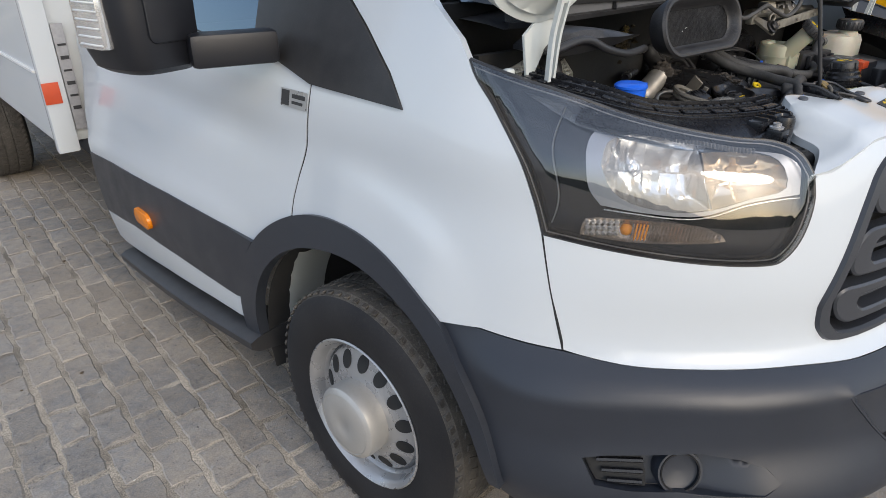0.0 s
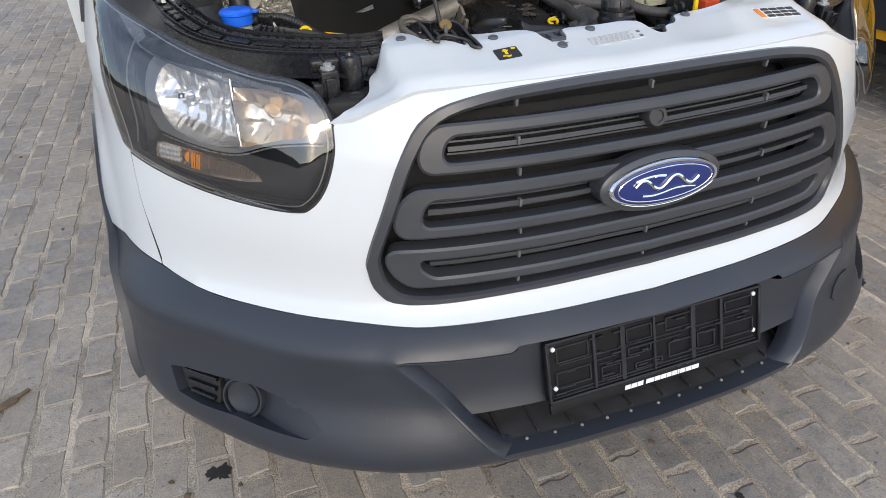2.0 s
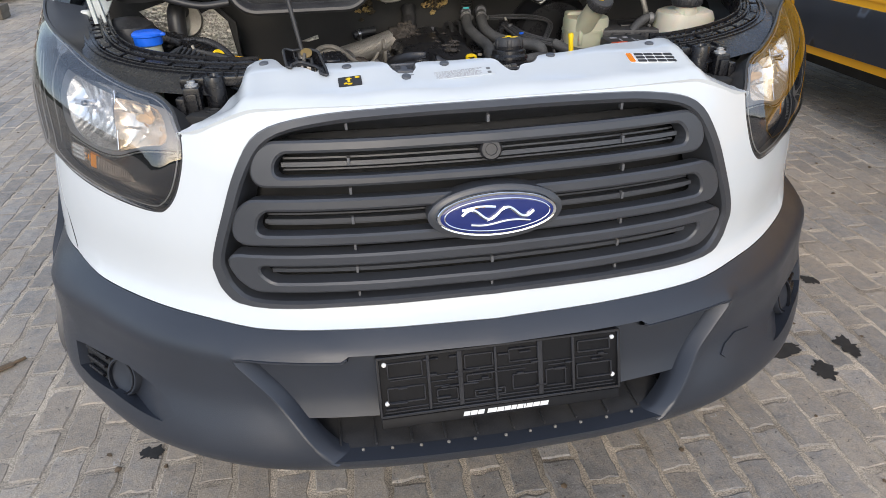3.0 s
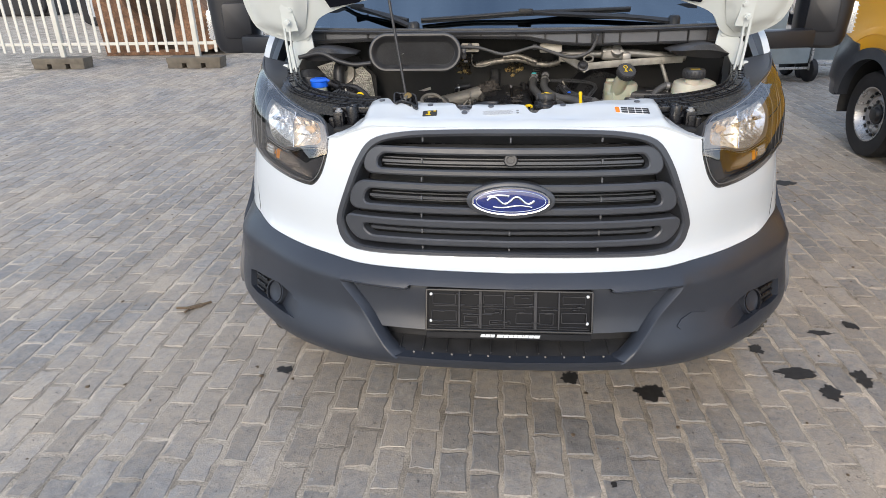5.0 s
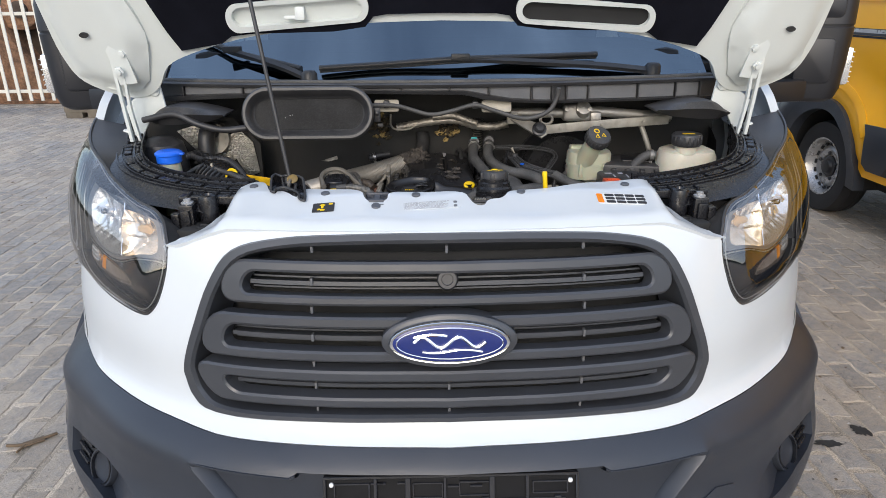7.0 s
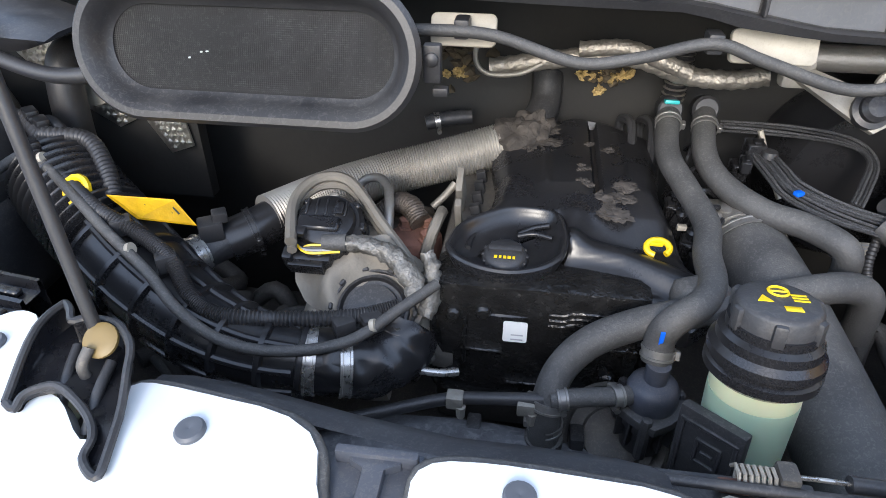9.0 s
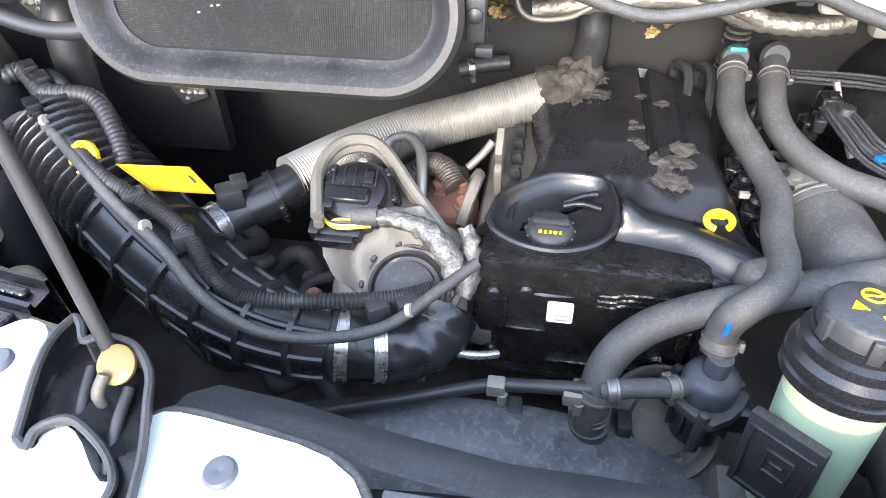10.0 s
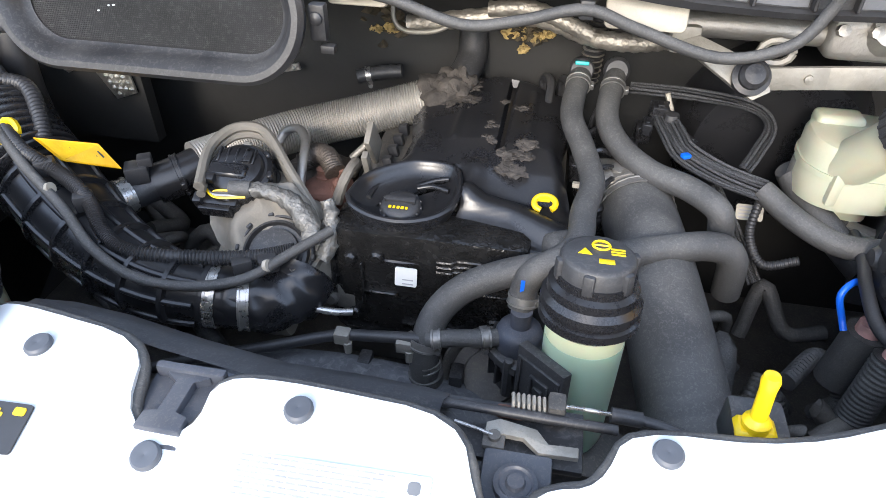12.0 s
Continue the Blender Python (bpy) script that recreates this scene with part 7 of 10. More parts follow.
pl_ = hose("fuel_line", [(-.36, .44, .93), (-.295, .450, .955), (-.198, .461, .985), (-.129, .472, 1.004), (-.085, .472, 1.012), (-.036, .470, 1.020)], .0062, BLACK, None, seg=10)
tagged(pl_, "thin black pipe running to the coolant hose", "pipe")
for x, y, z in ((-.118, .470, 1.008), (-.052, .467, 1.012)):
    bm = bmesh.new()
    box(bm, x, y, z, .016, .014, .014, .002)
    lathe(bm, [(.004, -.014), (.005, 0), (0, .001)], 8, Matrix.Translation((x + .006, y - .004, z - .004)))
    finish(bm, "clip", ZINC, pl_)

# water valve
VM = Matrix.Translation((.060, .484, 1.030))
bm = bmesh.new()
lathe(bm, [(.0225, -.012), (.0235, -.008), (.0235, .004), (.0215, .010), (.0165, .014), (.0105, .016), (.0105, .034), (0, .034)], 28, VM)
valve = tagged(finish(bm, "water_valve", VALVE_GREY), "blue-grey round coolant valve on a dirty flange", "valve")
bm = bmesh.new()
prism(bm, [(.031 * math.cos(a) * (1.0 if k % 3 else 1.16), .031 * math.sin(a) * (1.0 if k % 3 else 1.16)) for k, a in enumerate(np.linspace(0, 2 * math.pi, 13)[:-1])], -.020, -.011, VM, .002)
finish(bm, "flange", BLACK_DUSTY, valve)
for a in (0, 2.1, 4.2):
    bm = bmesh.new()
    lathe(bm, [(.0055, -.045), (.0055, .0), (.0042, .003), (0, .004)], 8, VM @ Matrix.Translation((.029 * math.cos(a + 4.5), .029 * math.sin(a + 4.5), -.010)))
    finish(bm, "screw", BLACK_DUSTY, valve)
bm = bmesh.new()
lathe(bm, [(.017, -.070), (.020, -.066), (.020, -.040), (.0235, -.036), (.0235, -.020)], 22, VM)
finish(bm, "body", BLACK_DUSTY, valve)
for a in np.linspace(3.4, 6.2, 6):
    bm = bmesh.new()
    box_local(bm, VM @ Matrix.Rotation(a, 4, "Z"), .0235, 0, -.036, .010, .003, .034, .001)
    finish(bm, "fin", BLACK_DUSTY, valve)
bm = bmesh.new()
box_local(bm, VM, .030, -.004, -.034, .018, .022, .026, .004, 2)
box_local(bm, VM, .042, -.006, -.030, .010, .014, .014, .002)
finish(bm, "plug", BLACK_SATIN, valve)
hose("valve_spigot", [(.060, .484, 1.030), (.040, .478, 1.030)], .008, BLACK, valve)
bm = bmesh.new()
mv = Matrix.Translation((.035, .488, .958)) @ Matrix.Rotation(radians(38), 4, "X")
lathe(bm, [(.052, -.010), (.054, -.006), (.054, .002), (.051, .005), (.046, .003), (.042, -.003), (.030, -.004), (.028, .004), (.012, .006), (0, .006)], 36, mv)
for a in np.linspace(0, 6.28, 7)[:-1]:
    lathe(bm, [(.004, .0), (.004, .005), (0, .006)], 6, mv @ Matrix.Translation((.036 * math.cos(a), .036 * math.sin(a), -.004)))
finish(bm, "pulley", IRON, valve, "dirty iron pulley plate under the valve")

PALE_GREEN = material("pale_green_plastic", (.55, .58, .38), .35, sss=.25, noise_scale=8, noise_amt=.08, dust=.1, dust_scale=18)
# power steering reservoir
res = thing("steering_fluid_reservoir", "green-filled fluid bottle with a large black cap", "reservoir", (.122, .428, 1.0))
axis = Matrix.Translation((.1137, .417, 1.049)) @ Matrix.Rotation(radians(-7), 4, "X")


def res_part(name, prof, mat, label="", seg=36, parent=None):
    bm = bmesh.new()
    lathe(bm, [(r * (.96 if name == "shoulder" else .88), h) for r, h in prof], seg, axis)
    return under(finish(bm, name, mat, None, label, angle=22), res)


res_part("bottle", [(.030, -.06), (.034, -.05), (.0355, 0), (.037, .055), (.038, .075)], PALE_GREEN, "translucent bottle with green fluid")
res_part("fluid", [(.0305, -.0605), (.0347, -.05), (.0362, 0), (.0377, .055), (.0375, .056)], GREENISH)
res_part("shoulder", [(.037, .072), (.0425, .077), (.0425, .084), (.0398, .0855), (.0398, .089), (.0425, .0905), (.0420, .096), (.038, .101), (.0375, .108), (.033, .111), (.033, .118)], BLACK_SATIN)
capm = axis @ Matrix.Translation((0, 0, .120)) @ Matrix.Diagonal((.90, .90, .68, 1))
bm = bmesh.new()
lathe(bm, [(.031, -.010), (.033, -.008), (.033, .016), (.031, .020), (.028, .0215), (.0, .0215)], 36, capm)
CAP_DUST = material("dusty_cap_plastic", (.030, .030, .032), .45, dust=.18, dust_scale=9, dust_color=(.21, .20, .185), bump=.15, bump_scale=500)
capob = under(finish(bm, "cap", CAP_DUST, None, "black screw cap with yellow symbols"), res)
for k in range(6):
    bm = bmesh.new()
    box_local(bm, capm @ Matrix.Rotation(k * math.pi / 3 + .3, 4, "Z"), .0325, 0, .004, .009, .010, .026, .003, 2)
    finish(bm, "grip", CAP_DUST).parent = capob
marks = []
bm = bmesh.new()
tube(bm, [capm @ Vector((.002 + .0075 * math.cos(a), .0125 + .0075 * math.sin(a), .0222)) for a in np.linspace(0, 6.28, 17)], .0011, seg=5, per=1, cap=False)
tube(bm, [capm @ Vector((-.005, .0125, .0222)), capm @ Vector((.009, .0125, .0222))], .0009, seg=5)
marks.append(bm)
bm = bmesh.new()
prism(bm, [(-.018, -.004), (-.006, -.004), (-.012, .006)], .0214, .0222, capm)
marks.append(bm)
bm = bmesh.new()
for k in range(3):
    box_local(bm, capm, .016, .000 + .0042 * k, .0219, .012, .0026, .0008, .0002)
marks.append(bm)
bm = bmesh.new()
box_local(bm, capm, .006, -.013, .0219, .013, .007, .0008, .0002)
marks.append(bm)
for bm in marks:
    o = finish(bm, "symbol", YELLOW_PL, None)
    o.parent = capob
bm = bmesh.new()
pm = axis @ Matrix.Translation((-.030, -.024, .008)) @ Matrix.Rotation(radians(48), 4, "Z")
box_local(bm, pm, 0, 0, 0, .010, .052, .072, .002, 2)
plate = under(finish(bm, "bracket_plate", BLACK_DUSTY), res)
for y, z, w, h in ((0, .026, .046, .003), (0, -.030, .046, .003), (.021, -.002, .003, .056), (-.021, -.002, .003, .056), (-.002, .014, .020, .003), (-.002, -.006, .020, .003), (-.011, .004, .003, .020), (.007, .004, .003, .020), (-.002, .004, .010, .003)):
    bm = bmesh.new()
    box_local(bm, pm, -.0056, y, z, .003, w, h, .0006)
    finish(bm, "plate_rib", BLACK_DUSTY).parent = plate
bm = bmesh.new()
prism(bm, [(-.055, -.035), (.045, -.040), (.055, .01), (.02, .035), (-.05, .03)], -.035, 0, Matrix.Translation((.118, .408, .985)), .008)
lathe(bm, [(.007, 0), (.007, .006), (0, .007)], 8, Matrix.Translation((.10, .385, .985)))
under(finish(bm, "mount", IRON), res)

# intercooler duct
icd = hose("charge_air_duct", [(.168, .672, 1.075), (.176, .640, 1.072), (.190, .570, 1.058), (.206, .480, 1.035), (.219, .405, 1.012), (.221, .394, 1.005)], .041, RUBBER, None, seg=24, radii=[.041, .041, .041, .041, .041, .033])
tagged(icd, "wide dusty black charge air hose", "hose")
clampband(icd, (.170, .664, 1.075), (.172, .655, 1.074), .042, .010)
bm = bmesh.new()
box(bm, .150, .690, 1.085, .06, .05, .05, .012, seg=3)
lathe(bm, [(.012, 0), (.012, .010), (.006, .012), (0, .012)], 10, Matrix.Translation((.150, .684, 1.104)))
lathe(bm, [(.043, -.02), (.045, 0), (.040, .02)], 24, Matrix.Translation((.166, .682, 1.075)) @ Matrix.Rotation(radians(82), 4, "X"))
finish(bm, "throttle_body", ALU, icd, "cast aluminium throttle body")

# brake fluid reservoir and servo
brk = thing("brake_fluid_reservoir", "cream translucent brake fluid bottle with a black cap", "reservoir", (.400, .73, 1.082))
bm = bmesh.new()
prism(bm, rounded(.115, .105, .045, 8), 0, .072, Matrix.Translation((.400, .725, 1.092)), .010)
prism(bm, rounded(.119, .109, .047, 8), .034, .040, Matrix.Translation((.400, .725, 1.092)))
prism(bm, rounded(.06, .06, .02, 5), -.025, .01, Matrix.Translation((.400, .725, 1.092)))
box(bm, .377, .750, 1.162, .05, .03, .02, .008, seg=3)
for dx, dy in ((-.03, -.045), (.03, -.045)):
    box(bm, .400 + dx, .725 + dy, 1.118, .012, .018, .040, .005, seg=2)
under(finish(bm, "bottle", CREAM), brk)
nm_ = Matrix.Translation((.390, .665, 1.177)) @ Matrix.Rotation(radians(38), 4, "X") @ Matrix.Rotation(radians(10), 4, "Y")
bm = bmesh.new()
lathe(bm, [(.026, -.05), (.024, .0), (.024, .035)], 24, nm_)
under(finish(bm, "neck", CREAM), brk)
cm_ = nm_ @ Matrix.Translation((0, 0, .045))
bm = bmesh.new()
lathe(bm, [(.029, -.012), (.031, -.010), (.031, .010), (.029, .013), (0, .013)], 30, cm_)
bc = under(finish(bm, "cap", CAP_DUST, None, "black cap with yellow symbols"), brk)
for k in range(20):
    bm = bmesh.new()
    box_local(bm, cm_ @ Matrix.Rotation(k * math.pi / 10, 4, "Z"), .031, 0, 0, .003, .004, .020, .0008)
    finish(bm, "grip", CAP_DUST).parent = bc
for x, y, w, h in ((-.006, .011, .013, .012), (-.006, -.007, .012, .014), (.011, -.001, .012, .012)):
    bm = bmesh.new()
    tube(bm, [cm_ @ Vector((x + w / 2 * math.cos(a), y + h / 2 * math.sin(a), .0135)) for a in (np.linspace(0, 6.28, 13) if x < 0 and y > 0 else np.array((1.57, 3.67, 5.76, 7.85)))], .0014, seg=5, per=1)
    finish(bm, "symbol", YELLOW_PL, None).parent = bc
bm = bmesh.new()
lathe(bm, [(.0, -.05), (.075, -.05), (.085, -.03), (.118, -.02), (.122, 0), (.122, .02), (.10, .06), (0, .06)], 40, Matrix.Translation((.345, .868, 1.085)) @ Matrix.Rotation(radians(-90), 4, "X") @ Matrix.Scale(-1, 4, (0, 0, 1)))
servo = tagged(finish(bm, "brake_servo", BLACK_SATIN), "large round black brake servo on the firewall", "brake servo")
bm = bmesh.new()
lathe(bm, [(.022, -.16), (.024, -.02), (.03, 0)], 18, Matrix.Translation((.40, .79, 1.045)) @ Matrix.Rotation(radians(-90), 4, "X") @ Matrix.Scale(-1, 4, (0, 0, 1)))
lathe(bm, [(.010, -.12), (.012, -.12), (.012, -.08), (0, -.08)], 10, Matrix.Translation((.352, .735, 1.20)))
finish(bm, "master_cylinder", ALU, servo)
hose("vacuum_hose", [(.345, .735, 1.095), (.355, .715, 1.085), (.372, .690, 1.075), (.40, .665, 1.055)], .014, RUBBER, servo, seg=14)

# braided harness and loom conduit
har = thing("braided_harness", "bundle of braided black cables with a grey sleeve", "wiring loom")
BR = material("braided_sleeve", (.03, .03, .031), .55, noise_scale=500, noise_amt=.8, bump=.9, bump_scale=900)
BR_GREY = material("grey_braid", (.062, .062, .064), .6, noise_scale=700, noise_amt=.7, bump=.9, bump_scale=900)
H1 = [(.195, .775, 1.140), (.205, .735, 1.135), (.218, .705, 1.128), (.256, .684, 1.118), (.303, .674, 1.108)]


def ribbon(points, count, r, gap):
    """Braided cables lying side by side along one line."""
    line = spline(points, 5)
    for k in range(count):
        pts = []
        for i, p in enumerate(line):
            t = (line[min(i + 1, len(line) - 1)] - line[max(i - 1, 0)]).normalized()
            sd = t.cross(Vector((0, -.55, .83))).normalized()
            pts.append(p + sd * (k - (count - 1) / 2) * gap + Vector((0, 0, .0012 * math.sin(1.3 * k + .25 * i))))
        hose("braid", pts, r, BR if k % 2 else BR_GREY, har, seg=7, per=1)


ribbon(H1, 8, .0019, .0037)
H2 = [(.156, .808, 1.155), (.233, .803, 1.155), (.300, .799, 1.147), (.318, .770, 1.138), (.300, .730, 1.125), (.285, .705, 1.115)]
ribbon(H2, 4, .0019, .0038)
ribbon([(0.259, 0.712, 1.085), (0.279, 0.677, 1.06), (0.296, 0.665, 1.035), (0.319, 0.651, 1.0)], 5, .0018, .0036)
hose("sleeve", [(.300, .676, 1.108), (.333, .645, 1.094), (.366, .620, 1.088), (.400, .614, 1.088), (.445, .622, 1.09), (.48, .65, 1.10)], .0125, RUBBER, har, "grey rubber conduit", seg=14)
hose("thin_loop", [(.302, .676, 1.10), (.298, .66, 1.06), (.315, .64, 1.035), (.35, .64, 1.045)], .0045, BLACK, har, seg=8, ribs=30, rib=.001)
hose("rear_loop", [(.20, .80, 1.155), (.215, .79, 1.12), (.235, .775, 1.08)], .0035, CLIP_CREAM, har, seg=6)
bm = bmesh.new()
box(bm, .214, .684, 1.136, .010, .008, .005, .002, Matrix.Rotation(radians(30), 4, "Z"))
finish(bm, "blue_tape", BLUE, har)
bm = bmesh.new()
prism(bm, rounded(.030, .018, .002, 2), -.0005, .0006, Matrix.Translation((.302, .694, 1.066)) @ Matrix.Rotation(radians(55), 4, "X"))
lb = finish(bm, "paper_label", CLIP_CREAM, har)
for k in range(4):
    bm = bmesh.new()
    box_local(bm, Matrix.Translation((.302, .694, 1.066)) @ Matrix.Rotation(radians(55), 4, "X"), -.002, .006 - .004 * k, .001, .020, .0016, .0004, .0001)
    finish(bm, "mark", PRINT_GREY, lb)
bm = bmesh.new()
lathe(bm, [(.010, -.012), (.011, 0), (.008, .010), (0, .011)], 14, Matrix.Translation((.205, .765, 1.135)))
finish(bm, "strap_stud", BLACK_DUSTY, har)
for x, y, z, rz, w in ((.214, .758, 1.128, 20, .012), (.226, .742, 1.120, 35, .012), (.178, .752, 1.132, -10, .012), (.192, .778, 1.138, 0, .020), (.176, .765, 1.118, 0, .018), (.160, .755, 1.095, 0, .024)):
    mk = Matrix.Translation((x, y, z)) @ Matrix.Rotation(radians(rz), 4, "Z")
    bm = bmesh.new()
    box_local(bm, mk, 0, 0, 0, w, .020, w + .004, .002)
    box_local(bm, mk, 0, -.002, w / 2 + .003, w * .4, .012, .003, .0008)
    box_local(bm, mk, 0, .010, 0, w + .002, .003, w + .004, .0008)
    finish(bm, "connector", BLACK_SATIN, har)
BOOT_MOUTH = material("worn_pink_cable", (.42, .24, .21), .6, noise_scale=60, noise_amt=.4)
low = thing("lower_looms", "dark cables and pipes deep in the bay", "wiring loom")
rgl = random.Random(12)
for k in range(16):
    x0, y0 = rgl.uniform(.24, .44), rgl.uniform(.42, .66)
    pts = [(x0, y0, rgl.uniform(.86, .95))]
    for j in range(3):
        pts.append((pts[-1][0] + rgl.uniform(-.06, .06), pts[-1][1] + rgl.uniform(-.07, .03), rgl.uniform(.86, .98)))
    hose("cable", pts, rgl.uniform(.006, .016), RUBBER if k % 3 else IRON, low, seg=8, ribs=(40 if k % 4 == 0 else 0), rib=.002)
for k in range(12):
    x0, y0 = rgl.uniform(-.5, -.28), rgl.uniform(.50, .70)
    pts = [(x0, y0, rgl.uniform(.84, .96))]
    for j in range(3):
        pts.append((pts[-1][0] + rgl.uniform(-.06, .08), pts[-1][1] + rgl.uniform(-.06, .05), rgl.uniform(.84, .97)))
    hose("cable", pts, rgl.uniform(.006, .014), RUBBER if k % 3 else IRON, low, seg=8)
for k in range(10):
    x0, y0 = rgl.uniform(-.1, .1), rgl.uniform(.36, .43)
    bm = bmesh.new()
    if k % 2:
        lathe(bm, [(.035, -.05), (.036, .0), (.028, .012), (.010, .016), (0, .016)], 18, Matrix.Translation((x0, y0, rgl.uniform(.88, .93))))
    else:
        box(bm, x0, y0, rgl.uniform(.86, .91), .05, .05, .06, .01, Matrix.Rotation(rgl.random() * 2, 4, "Z"))
    finish(bm, "accessory", IRON, low)
hose("blue_wire", [(0.389, 0.581, 1.075), (0.37, 0.566, 1.08), (0.361, 0.557, 1.07), (0.368, 0.551, 1.05), (0.371, 0.542, 1.04)], .0035, BLUE, low, seg=8)
for a, b, r, ridges in (((0.397, 0.55, 1.035), (0.39, 0.548, 0.965), .020, 0), ((0.405, 0.511, 1.04), (0.392, 0.496, 0.96), .0155, 16)):
    a, b = Vector(a), Vector(b)
    hose("terminal_boot", [a, a.lerp(b, .35), a.lerp(b, .7), b], r, RUBBER, low, seg=16, ribs=ridges, rib=.0014)
    hose("boot_mouth", [a + (a - b) * .16, a], r * .6, BOOT_MOUTH, low, "worn pale and pink cable end", seg=12)
hose("edge_cable", [(0.405, 0.667, 1.07), (0.39, 0.611, 1.085), (0.374, 0.546, 1.09), (0.372, 0.505, 1.085), (0.378, 0.476, 1.085), (0.386, 0.454, 1.08), (0.377, 0.415, 1.07)], .0062, BLACK, low, seg=10)
master = thing("brake_master_cylinder", "black brake master cylinder under the fluid bottle", "brake cylinder")
hose("barrel", [(0.354, 0.756, 1.085), (0.371, 0.736, 1.07), (0.407, 0.696, 1.045), (0.434, 0.661, 1.03)], .021, BLACK_DUSTY, master, seg=20, radii=[.014, .020, .022, .024])
bm = bmesh.new()
lathe(bm, [(.015, -.012), (.016, .0), (.014, .010), (0, .011)], 20, Matrix.Translation((0.354, 0.756, 1.085)) @ Matrix.Rotation(radians(-40), 4, "Y"))
finish(bm, "end_cap", COWL_GREY, master, "grey plastic end cap")
bm = bmesh.new()
box(bm, 0.419, 0.684, 1.065, .030, .018, .006, .002, Matrix.Rotation(radians(-30), 4, "Z"))
finish(bm, "steel_tab", ZINC, master)

# fuse box and battery
bm = bmesh.new()
mfb = Matrix.Translation((.441, .538, 1.075)) @ Matrix.Rotation(radians(-2), 4, "Z")
prism(bm, rounded(.105, .125, .012, 4), .004, .062, mfb, .007)
fb = tagged(finish(bm, "fuse_box", BLACK_DUSTY), "black fuse box with grey pictograms and a red terminal cover", "fuse box")
bm = bmesh.new()
box_local(bm, mfb, -.036, -.044, .056, .040, .040, .020, .004, 2)
box_local(bm, mfb, -.036, -.044, .067, .026, .006, .004, .001, 1)
box_local(bm, mfb, -.054, -.046, .044, .006, .030, .024, .002, 2)
finish(bm, "red_terminal_cover", RED, fb, "orange-red terminal cover")
for x, y, w, h in ((-.03, .03, .018, .010), (.0, .03, .012, .012), (-.02, .005, .004, .022), (.012, .004, .003, .03), (.02, -.01, .004, .022)):
    bm = bmesh.new()
    box_local(bm, mfb, x, y, .0625, w, h, .0008, .0002)
    finish(bm, "mark", PRINT_GREY, fb)
for k in range(4):
    bm = bmesh.new()
    lathe(bm, [(.012, -.01), (.013, 0), (.009, .005), (0, .006)], 16, mfb @ Matrix.Translation((-.052, -.02 + .022 * k, .036 - .012 * (k % 2))) @ Matrix.Rotation(radians(-90), 4, "Y"))
    finish(bm, "knob", BLACK_DUSTY, fb)
bm = bmesh.new()
prism(bm, rounded(.21, .22, .012, 4), -.14, .0, Matrix.Translation((.585, .52, 1.118)) @ Matrix.Rotation(radians(-18), 4, "Z"), .006)
bat = tagged(finish(bm, "battery_cover", BLACK_DUSTY), "flat black battery cover", "battery")
bm = bmesh.new()
box(bm, .635, .475, 1.123, .05, .006, .004, .0005)
finish(bm, "mark", PRINT_GREY, bat)

bm = bmesh.new()
prism(bm, [(.425, .66), (.565, .632), (.595, .80), (.465, .775)], .98, 1.138, None, .008)
batt = tagged(finish(bm, "relay_box", BLACK_DUSTY), "black relay box behind the brake fluid bottle", "relay box")
bm = bmesh.new()
box(bm, .52, .70, 1.140, .07, .05, .006, .002, Matrix.Rotation(radians(-12), 4, "Z"))
finish(bm, "lid_panel", BLACK_SATIN, batt)
for k in range(4):
    bm = bmesh.new()
    box(bm, .45 + .035 * k, .648 - .007 * k, 1.11, .012, .010, .04, .002)
    finish(bm, "fin", BLACK_DUSTY, batt)

# coolant tank with black cap on the far side, washer bottle with blue cap on the near side
bm = bmesh.new()
prism(bm, rounded(.145, .12, .050, 8), -.10, .048, Matrix.Translation((.635, .65, 1.135)), .022)
lathe(bm, [(.028, .04), (.026, .065), (.026, .08)], 20, Matrix.Translation((.620, .62, 1.135)))
tank = tagged(finish(bm, "coolant_tank", material("aged_tank_plastic", (.62, .57, .45), .45, sss=.2, noise_scale=9, noise_amt=.12, dust=.2)), "tan translucent coolant tank with a black cap", "coolant tank")
bm = bmesh.new()
lathe(bm, [(.034, .0), (.036, .004), (.036, .026), (.033, .030), (0, .030)], 28, Matrix.Translation((.620, .62, 1.195)))
for k in range(18):
    box_local(bm, Matrix.Translation((.620, .62, 1.21)) @ Matrix.Rotation(k * math.pi / 9, 4, "Z"), .036, 0, 0, .003, .006, .020, .001)
tc = finish(bm, "cap", BLACK, tank)
bm = bmesh.new()
box(bm, .620, .612, 1.2255, .03, .008, .0008, .0002)
finish(bm, "mark", YELLOW_PL, tc)
hose("tank_hose", [(.56, .66, 1.16), (.54, .665, 1.16), (.51, .66, 1.14), (.49, .65, 1.11)], .012, RUBBER, tank, seg=12)
clampband(tank, (.548, .664, 1.16), (.56, .664, 1.16), .013, .010)
bm = bmesh.new()
lathe(bm, [(.026, -.14), (.025, -.03), (.023, -.01), (.022, .0)], 24, Matrix.Translation((-.645, .525, 1.203)))
wb = tagged(finish(bm, "washer_bottle", CREAM), "pale washer fluid neck with a bright blue cap", "washer bottle")
bm = bmesh.new()
lathe(bm, [(.025, -.014), (.028, -.012), (.0285, .004), (.031, .006), (.031, .010), (.026, .014), (.012, .015), (0, .013)], 28, Matrix.Translation((-.645, .525, 1.203)))
box(bm, -.617, .520, 1.211, .020, .012, .006, .002)
finish(bm, "cap", BLUE, wb, "bright blue cap")

